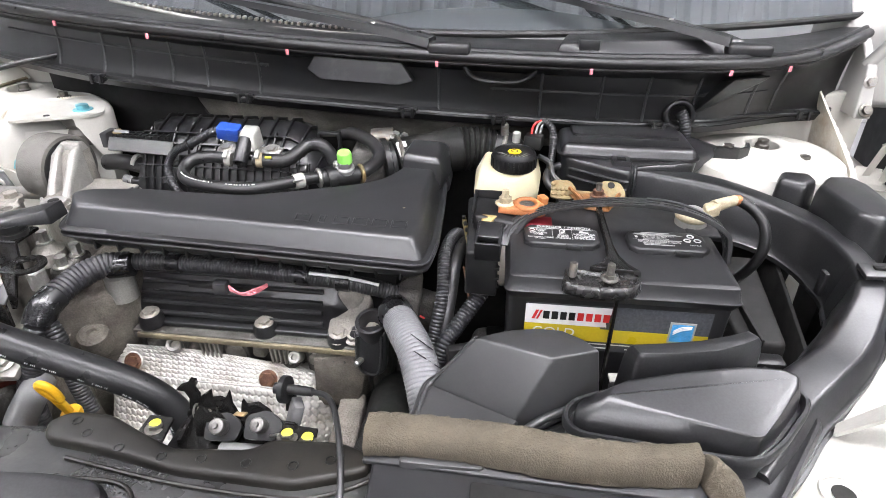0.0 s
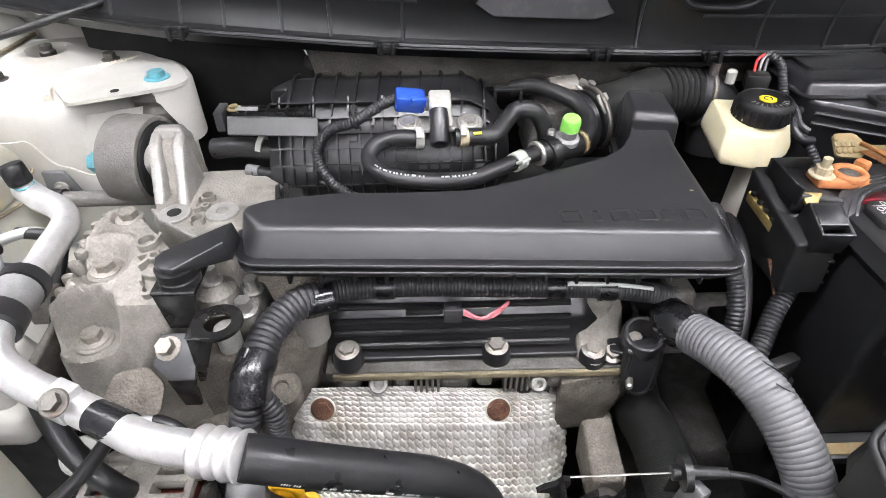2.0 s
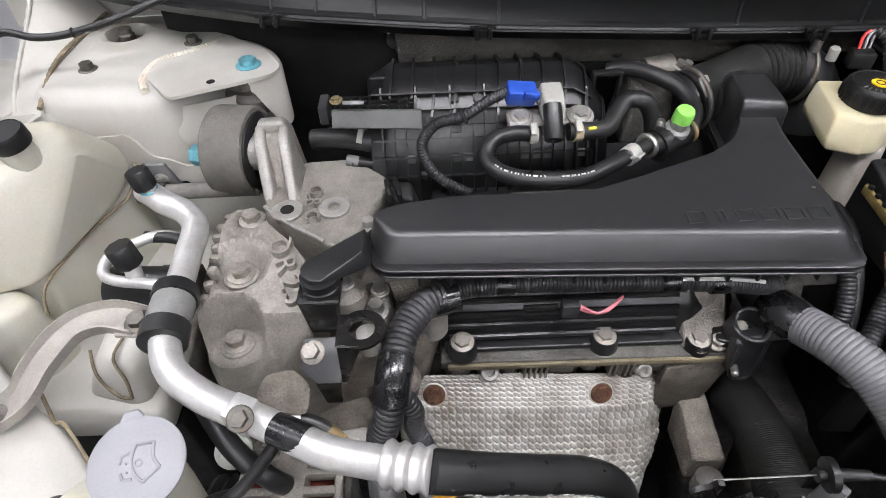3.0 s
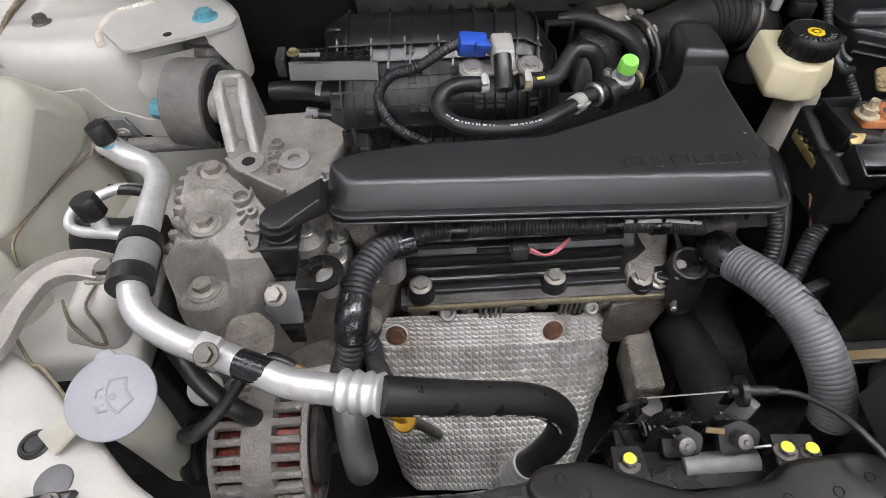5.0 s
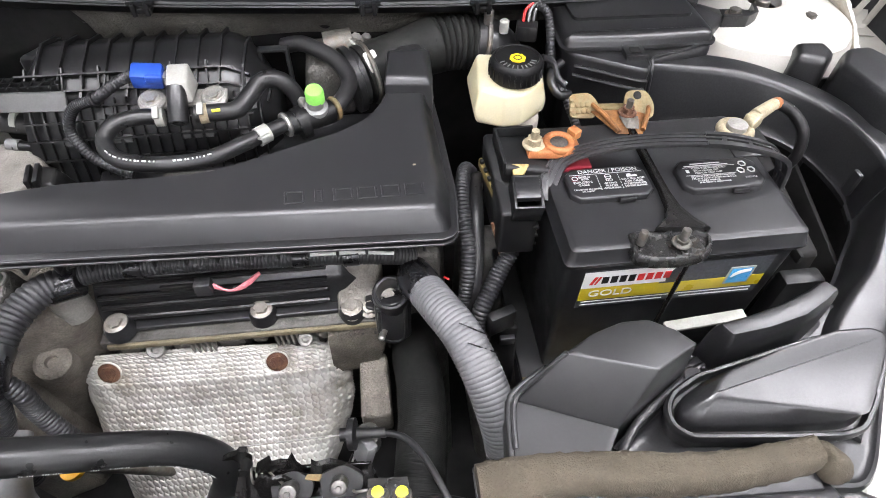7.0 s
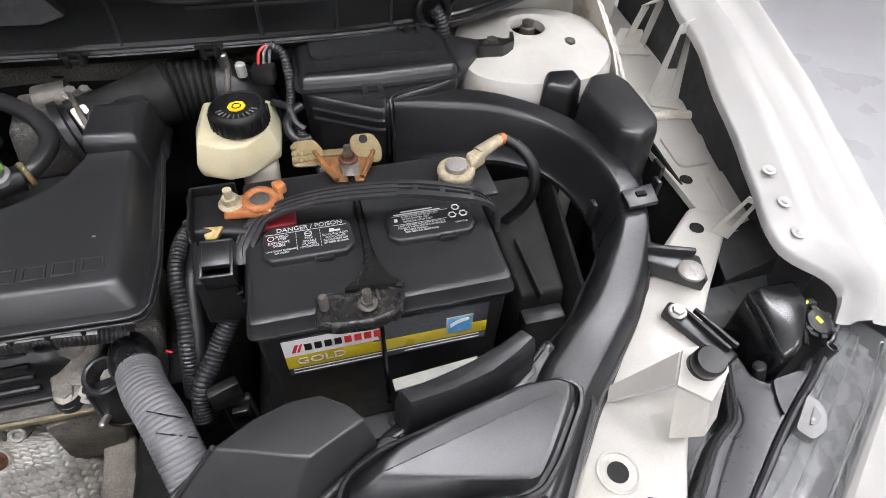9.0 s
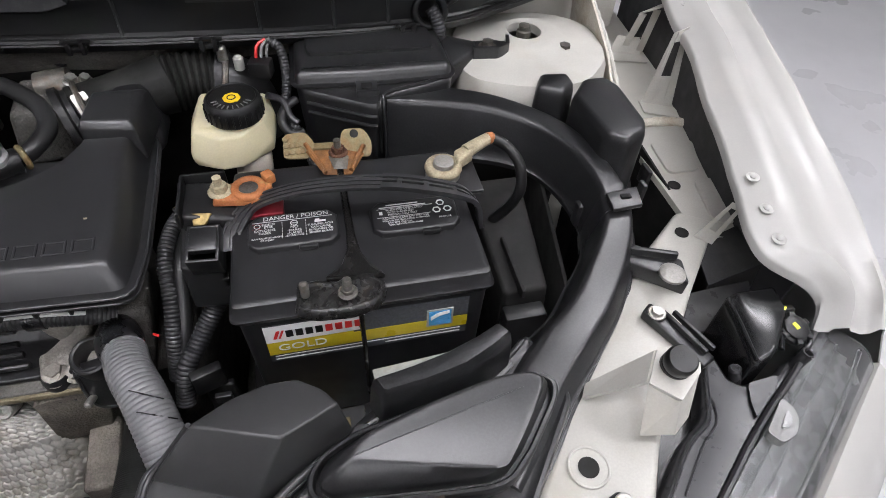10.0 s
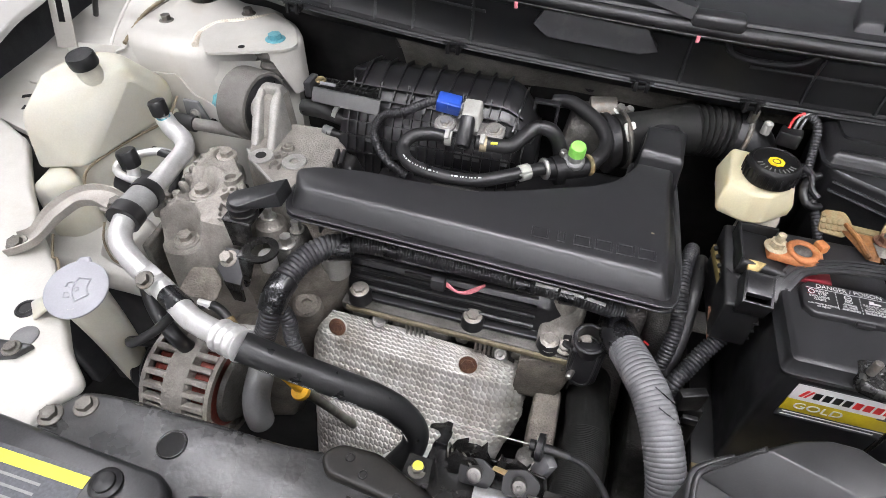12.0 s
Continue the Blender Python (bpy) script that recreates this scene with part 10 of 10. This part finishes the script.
def left_side():
    C = thing("coolant_tank", "large aged white coolant tank with a black cap", "tank", (-0.82, 0.65, 0.70))
    part("tank", hull([(-0.868, 0.585, 0.965), (-0.862, 0.640, 1.000), (-0.835, 0.695, 1.006), (-0.800, 0.715, 1.000), (-0.775, 0.690, 0.985), (-0.772, 0.752, 0.935), (-0.768, 0.745, 0.915), (-0.778, 0.711, 0.893), (-0.812, 0.595, 0.886),
                       (-0.868, 0.572, 0.888), (-0.790, 0.768, 0.935), (-0.79, 0.768, 0.893), (-0.868, 0.765, 0.89), (-0.868, 0.755, 0.96)], 0.008, 4), "cooltank", C, smooth=60)
    part("lower_body", hull([(x, y, z) for z in (0.70, 0.893) for x, y in ((-0.814, 0.605), (-0.818, 0.690), (-0.783, 0.712), (-0.775, 0.762), (-0.866, 0.762), (-0.866, 0.59))], 0.008, 3), "cooltank", C, smooth=60)
    part("neck", lathe([(0.021, -0.02), (0.020, 0.004)], facing((-0.814, 0.668, 0.998), (-0.05, -0.15, 1)) @ Matrix.Diagonal((0.76, 0.76, 0.9, 1)), 22), "cooltank", C)
    part("cap", lathe([(0.0, 0), (0.0225, 0), (0.0235, 0.003), (0.0235, 0.015), (0.0215, 0.018), (0.020, 0.017), (0, 0.0175)], facing((-0.814, 0.668, 1.002), (-0.05, -0.15, 1)) @ Matrix.Diagonal((0.78, 0.78, 0.9, 1)), 30, False), "dull", C, "black screw cap")
    part("seam", tube([(-0.765, 0.752, 0.918), (-0.771, 0.726, 0.893), (-0.779, 0.709, 0.890), (-0.796, 0.665, 0.889), (-0.811, 0.598, 0.885), (-0.814, 0.580, 0.86)], 0.0020, 6), "seamline", C, "brownish moulded seam")
    part("lower_bulge", hull([(-0.868, 0.545, 0.880), (-0.828, 0.555, 0.886), (-0.812, 0.582, 0.886), (-0.868, 0.61, 0.89), (-0.868, 0.535, 0.74), (-0.826, 0.545, 0.74), (-0.808, 0.59, 0.74), (-0.868, 0.61, 0.74)], 0.012, 4), "cooltank", C)
    W = thing("washer_filler", "light grey washer cap with a screen symbol on a white neck", "washer filler", (-0.62, 0.385, 0.80))
    cm = facing((-0.630, 0.388, 0.928), (0.10, -0.30, 1)) @ Matrix.Diagonal((0.82, 0.82, 0.82, 1))
    cap = part("cap", lathe([(0.0, -0.004), (0.036, -0.004), (0.0385, -0.002), (0.0385, 0.001), (0.036, 0.0028), (0, 0.0038)], cm, 40, False), "washcap", W, "light grey cap")
    part("thumb_tab", hull([cm @ V(p) for p in ((-0.012, 0.034, -0.003), (0.012, 0.034, -0.003), (0.006, 0.045, -0.003), (-0.006, 0.045, -0.003), (-0.012, 0.034, 0.002), (0.012, 0.034, 0.002), (0.006, 0.045, 0.002), (-0.006, 0.045, 0.002))], 0.002), "washcap", cap)
    fan = [(0.002, 0.014), (-0.002, 0.006), (-0.003, -0.002), (-0.001, -0.010), (0.004, -0.017)]
    far = [(0.016, 0.012), (0.014, 0.003), (0.015, -0.004), (0.018, -0.009)]
    for pts in (fan, far, [fan[0], far[0]], [fan[-1], far[-1]], [(-0.004, 0.009), (-0.010, 0.008)], [(-0.004, -0.012), (-0.011, -0.011)], [(-0.010, 0.008), (-0.012, 0.002)], [(-0.011, -0.011), (-0.012, -0.005)], [(-0.007, 0.002), (-0.008, 0.001)], [(-0.007, -0.005), (-0.008, -0.006)]):
        part("symbol", tube([cm @ V((x, y, 0.0036)) for x, y in pts], 0.0011, 6, 0.003), "washcap", cap)
    part("symbol", ring(cm @ pose(0.002, -0.001, 0.0036), 0.0026, 0.0009, 18, 6), "washcap", cap)
    part("neck", tube([(-0.630, 0.388, 0.926), (-0.631, 0.391, 0.90), (-0.636, 0.397, 0.86), (-0.645, 0.405, 0.80), (-0.65, 0.41, 0.74)], lambda f: 0.0225 - 0.005 * f, 24), "cooltank", W, "white filler neck")
    part("arm", hull([(-0.70, 0.380, 0.889), (-0.68, 0.362, 0.889), (-0.65, 0.40, 0.915), (-0.648, 0.375, 0.915), (-0.70, 0.380, 0.893), (-0.68, 0.362, 0.893), (-0.65, 0.40, 0.92), (-0.648, 0.375, 0.92)], 0.002), "cooltank", W)
    A = thing("alternator", "dusty cast alternator with red copper windings in its slots", "alternator", (-0.535, 0.40, 0.66))
    ax = facing((-0.600, 0.420, 0.750), (1, 0.0, 0)) @ Matrix.Diagonal((1.0, 1.0, 0.80, 1))
    part("winding", lathe([(0.0, 0.004), (0.050, 0.004), (0.052, 0.03), (0.052, 0.08), (0.050, 0.104), (0, 0.104)], ax, 36, False), "winding", A, "red copper windings")
    part("band", lathe([(0.062, 0.034), (0.0665, 0.036), (0.0665, 0.070), (0.062, 0.072)], ax, 44), "cast", A, "dusty casing band")
    for h0, h1 in ((-0.004, 0.006), (0.100, 0.110)):
        part("end_ring", lathe([(0.0, h0), (0.060, h0), (0.0655, h0 + 0.003), (0.0655, h1), (0.058, h1)], ax, 40, False), "cast", A)
    for s in range(26):
        a = 2 * math.pi * s / 26
        for h in (0.020, 0.086):
            piece("slot_bar", ("slot", h), lambda: box((0, 0, 0), (0.011, 0.0072, 0.036), 0.002), "cast", A, ax @ pose(0, 0, 0, 0, 0, math.degrees(a)) @ Matrix.Translation((0.0615, 0, h)))
    part("rear_cover", lathe([(0.0, 0.108), (0.045, 0.108), (0.042, 0.115), (0.03, 0.118), (0, 0.118)], ax, 30, False), "cast_dark", A)
    part("pulley", lathe([(0.0, -0.05), (0.034, -0.05), (0.036, -0.045), (0.030, -0.038), (0.036, -0.03), (0.030, -0.024), (0.036, -0.016), (0.036, -0.01), (0, -0.01)], ax, 30, False), "rubber", A, "black ribbed pulley")
    part("terminal_plate", box((-0.507, 0.446, 0.815), (0.035, 0.035, 0.010), 0.003, (15, 0, 10)), "cast_light", A)
    bolt(A, (-0.507, 0.444, 0.822), (0, -0.3, 1), 0.008, "steel", 10, 0.005)
    part("lug_wire", tube([(-0.515, 0.448, 0.828), (-0.53, 0.458, 0.84), (-0.548, 0.462, 0.845), (-0.562, 0.46, 0.843)], 0.006, 10), "rubber", A)
    part("copper_lug", tube([(-0.512, 0.447, 0.828), (-0.524, 0.455, 0.836)], 0.0068, 10), "rust_pale", A)
    part("clip", box((-0.555, 0.462, 0.846), (0.018, 0.012, 0.012), 0.003), "whiteprint", A)
    part("ear_plate", prism(rounded([V(p) for p in ((-0.028, -0.014), (0.020, -0.020), (0.026, 0.004), (0.014, 0.020), (-0.012, 0.018))], 0.006, 3), -0.002, 0.002, 0.0008, facing((-0.562, 0.474, 0.866), (0.1, -0.75, 0.75))), "cast_brown", A, "grey cast ear")
    E = thing("coolant_pipe", "dull grey cast pipe elbow beside the alternator", "pipe", (-0.47, 0.40, 0.76))
    part("pipe", tube([(-0.483, 0.455, 0.79), (-0.478, 0.425, 0.783), (-0.473, 0.402, 0.775), (-0.471, 0.393, 0.758), (-0.471, 0.392, 0.735)], 0.0160, 18), "cable", E)
    D = thing("dipstick", "amber plastic dipstick ring on a steel tube", "dipstick", (-0.43, 0.42, 0.72))
    loop = [(-0.4345, 0.4190, 0.799), (-0.4385, 0.4180, 0.806), (-0.4430, 0.4170, 0.813), (-0.4455, 0.4160, 0.820), (-0.4425, 0.4150, 0.8245), (-0.4360, 0.4150, 0.8235), (-0.4315, 0.4160, 0.818), (-0.4285, 0.4175, 0.808), (-0.4285, 0.4185, 0.800)]
    part("ring", tube(loop, 0.0044, 10, 0.003), "amber", D, "amber plastic finger loop")
    part("stem", hull([(-0.438, 0.414, 0.800), (-0.425, 0.414, 0.798), (-0.430, 0.418, 0.775), (-0.421, 0.418, 0.775), (-0.438, 0.421, 0.800), (-0.425, 0.421, 0.798), (-0.430, 0.425, 0.775), (-0.421, 0.425, 0.775)], 0.002), "amber", D)
    part("collar", lathe([(0.0105, -0.003), (0.0115, 0.001), (0.0105, 0.005), (0, 0.005)], facing((-0.425, 0.421, 0.776), (-0.1, -0.25, 0.95)), 18), "amber", D)
    part("tube", tube([(-0.424, 0.424, 0.775), (-0.41, 0.44, 0.72), (-0.395, 0.46, 0.65), (-0.385, 0.48, 0.58)], 0.006, 10), "steel_dark", D)
    H = thing("drive_hose", "thin black hose curving under the washer filler", "hose", (-0.60, 0.40, 0.80))
    part("hose", tube([(-0.62, 0.46, 0.90), (-0.595, 0.43, 0.86), (-0.565, 0.415, 0.83), (-0.56, 0.43, 0.79), (-0.555, 0.46, 0.76)], 0.009, 12), "rubber", H)
    part("hose", tube([(-0.55, 0.425, 0.885), (-0.575, 0.405, 0.86), (-0.60, 0.39, 0.845), (-0.615, 0.40, 0.83), (-0.60, 0.42, 0.80)], 0.0055, 10), "rubber", H)
    part("strip", hull([(-0.60, 0.345, 0.60), (-0.585, 0.345, 0.60), (-0.585, 0.40, 0.80), (-0.572, 0.40, 0.80), (-0.60, 0.355, 0.60), (-0.585, 0.355, 0.60), (-0.585, 0.408, 0.80), (-0.572, 0.408, 0.80)], 0.002), "greybar", H)
    B = thing("hose_union", "small white pipe union by the frame rail", "union", (-0.62, 0.46, 0.84))
    part("union", lathe([(0.016, 0), (0.016, 0.008), (0.010, 0.010), (0.010, 0.02), (0, 0.02)], facing((-0.612, 0.452, 0.815), (0.3, -0.7, 0.7)), 20, False), "palegrey", B)


left_side()


# ---- hood latch and its cable ----
def latch():
    H = thing("hood_latch", "black hood latch with jagged cams and bright pivots", "latch", (-0.19, 0.36, 0.83))
    part("back_plate", hull([(-0.262, 0.368, 0.78), (-0.128, 0.362, 0.78), (-0.246, 0.372, 0.858), (-0.140, 0.364, 0.862), (-0.262, 0.365, 0.78), (-0.128, 0.359, 0.78), (-0.246, 0.369, 0.858), (-0.140, 0.361, 0.862)], 0.001), "steel_black", H)
    part("top_tab", plate([(-0.264, 0.318, 0.8725), (-0.238, 0.318, 0.8730), (-0.240, 0.343, 0.8745), (-0.262, 0.344, 0.8740)], 0.003), "steel_black", H)
    part("top_tab", plate([(-0.142, 0.320, 0.8770), (-0.108, 0.318, 0.8775), (-0.110, 0.341, 0.8795), (-0.140, 0.343, 0.8790)], 0.003), "steel_black", H)
    part("floor_plate", plate([(-0.250, 0.318, 0.846), (-0.135, 0.316, 0.846), (-0.138, 0.362, 0.848), (-0.248, 0.368, 0.846)], 0.003), "steel_black", H)
    part("cheek", plate([(-0.249, 0.378, 0.80), (-0.245, 0.374, 0.852), (-0.238, 0.335, 0.858), (-0.240, 0.335, 0.80)], 0.003), "steel_black", H)
    part("cheek", plate([(-0.143, 0.372, 0.80), (-0.142, 0.366, 0.858), (-0.138, 0.334, 0.872), (-0.140, 0.335, 0.80)], 0.003), "steel_black", H)
    # tall striker hook
    def upright(name, pts, y, t, lean=0.0):
        a = [(x, y + lean * (z - 0.86), z) for x, z in pts]
        n = len(a)
        bm = bmesh.new()
        front = [bm.verts.new(p) for p in a]
        rear = [bm.verts.new((p[0], p[1] + t, p[2])) for p in a]
        bm.faces.new(front)
        bm.faces.new(rear[::-1])
        for k in range(n):
            bm.faces.new((front[(k + 1) % n], front[k], rear[k], rear[(k + 1) % n]))
        bmesh.ops.recalc_face_normals(bm, faces=bm.faces[:])
        return part(name, bm, "steel_black", H)
    upright("striker_hook", [(-0.251, 0.883), (-0.246, 0.888), (-0.239, 0.891), (-0.235, 0.897), (-0.230, 0.896), (-0.230, 0.891), (-0.233, 0.886), (-0.230, 0.878), (-0.236, 0.850), (-0.249, 0.845), (-0.243, 0.860), (-0.240, 0.874), (-0.243, 0.882)], 0.369, 0.004)
    upright("cam", [(-0.224, 0.884), (-0.213, 0.893), (-0.213, 0.884), (-0.206, 0.886), (-0.201, 0.884), (-0.196, 0.894), (-0.195, 0.879), (-0.190, 0.866), (-0.196, 0.844), (-0.234, 0.838), (-0.233, 0.862), (-0.228, 0.872)], 0.358, 0.004, 0.1)
    upright("cam", [(-0.182, 0.890), (-0.179, 0.885), (-0.168, 0.888), (-0.159, 0.881), (-0.151, 0.866), (-0.156, 0.850), (-0.188, 0.845), (-0.186, 0.867)], 0.353, 0.004, 0.1)
    upright("cam", [(-0.228, 0.872), (-0.222, 0.880), (-0.214, 0.874), (-0.206, 0.876), (-0.200, 0.868), (-0.202, 0.850), (-0.228, 0.850)], 0.350, 0.003, 0.2)
    for (x, y, z), r in (((-0.202, 0.343, 0.871), 0.0072), ((-0.162, 0.339, 0.882), 0.0066)):
        ax = facing((x, y, z), (0, -0.6, 0.8))
        part("pivot", lathe([(r, -0.012), (r, 0.001), (r * 0.9, 0.0030), (r * 0.6, 0.0040), (r * 0.34, 0.0040), (r * 0.30, 0.0055), (0, 0.0055)], ax, 22, False), "pivot", H, "worn steel pivot rivet")
        part("pivot_arm", prism(rounded([V(p) for p in ((-0.014, -0.012), (0.015, -0.011), (0.019, 0.004), (0.004, 0.014), (-0.015, 0.008))], 0.005, 3), -0.016, -0.009, 0.0006, ax), "dull", H)
    part("latch_tongue", hull([(-0.188, 0.348, 0.880), (-0.176, 0.344, 0.884), (-0.186, 0.352, 0.880), (-0.174, 0.349, 0.884), (-0.188, 0.348, 0.882), (-0.176, 0.344, 0.886), (-0.186, 0.352, 0.882), (-0.174, 0.349, 0.886)], 0.0006), "rust_pale", H, "coppery tongue")
    for k in range(3):
        part("spring_coil", ring(facing((-0.230 + 0.004 * k, 0.3605, 0.868), (1, 0.1, 0.1)), 0.0060, 0.0010, 18, 6), "steel_dark", H, "small dark spring coil")
    part("spring_leg", tube([(-0.217, 0.360, 0.873), (-0.208, 0.352, 0.870), (-0.200, 0.345, 0.860)], 0.0010, 6), "steel_dark", H)
    part("roller", tube([(-0.200, 0.336, 0.846), (-0.140, 0.336, 0.847)], 0.0095, 18), "greybar", H, "grey plastic sleeve")
    part("roller_rod", tube([(-0.250, 0.334, 0.846), (-0.205, 0.335, 0.845), (-0.19, 0.336, 0.844)], 0.0020, 8), "steel_dark", H)
    plug = facing((-0.143, 0.372, 0.862), (0.25, 0.15, 0.9))
    part("switch_plug", moved(box((0, 0, 0), (0.016, 0.010, 0.030), 0.002), plug), "cable", H, "grey switch plug")
    part("plug_mark", moved(box((0.001, -0.0056, 0.003), (0.006, 0.0010, 0.005), 0.0003), plug), "yellowmark", H)
    for k, mm in enumerate(("dull", "whiteprint", "dull")):
        part("switch_wire", tube([(-0.150 - 0.002 * k, 0.377, 0.848), (-0.156 - 0.002 * k, 0.374, 0.83), (-0.160 - 0.003 * k, 0.378, 0.79)], 0.0012, 6), mm, H)
    part("arm_strip", tube([(-0.156, 0.345, 0.866), (-0.152, 0.338, 0.871), (-0.142, 0.336, 0.877), (-0.126, 0.336, 0.880)], 0.0012, 6), "steel", H, "bright bent wire")
    for x, y, z, r in ((-0.251, 0.332, 0.8745, 0.0062), (-0.133, 0.330, 0.880, 0.0060), (-0.115, 0.328, 0.880, 0.0052)):
        bolt(H, (x, y, z), (0, 0.1, 1), r, "steel_dark", 10, 0.004)
        part("paint_mark", lathe([(0.0050, 0), (0.0048, 0.0014), (0.003, 0.002), (0, 0.002)], pose(x, y + 0.001, z + 0.0042), 16, False), "yellowmark", H, "yellow paint mark")
    C = thing("release_cable", "black hood release cable with a bare steel end", "cable", (-0.15, 0.38, 0.87))
    part("wire", tube([(-0.234, 0.376, 0.889), (-0.20, 0.3765, 0.8885), (-0.160, 0.377, 0.888)], 0.0007, 6, 0.02), "steel", C, "bare steel wire")
    part("ferrule", tube([(-0.160, 0.377, 0.888), (-0.144, 0.376, 0.889), (-0.124, 0.374, 0.890)], lambda f: 0.0052 - 0.0014 * f, 12), "dull", C, "black plastic ferrule")
    part("ferrule_disc", lathe([(0.0040, -0.002), (0.0125, 0), (0.0125, 0.005), (0.006, 0.0065), (0, 0.0065)], facing((-0.153, 0.377, 0.8875), (1, -0.1, 0.1)), 18), "dull", C)
    part("saddle", hull([(-0.156, 0.381, 0.855), (-0.142, 0.379, 0.855), (-0.154, 0.383, 0.882), (-0.144, 0.381, 0.882), (-0.156, 0.384, 0.855), (-0.142, 0.382, 0.855), (-0.154, 0.386, 0.882), (-0.144, 0.384, 0.882)], 0.001), "dull", C)
    part("sheath", tube([(-0.126, 0.374, 0.890), (-0.110, 0.366, 0.896), (-0.097, 0.347, 0.905), (-0.087, 0.325, 0.908), (-0.079, 0.303, 0.906), (-0.074, 0.285, 0.901), (-0.070, 0.262, 0.892), (-0.068, 0.23, 0.886)], 0.0026, 10), "rubber", C, "black cable sheath")


latch()
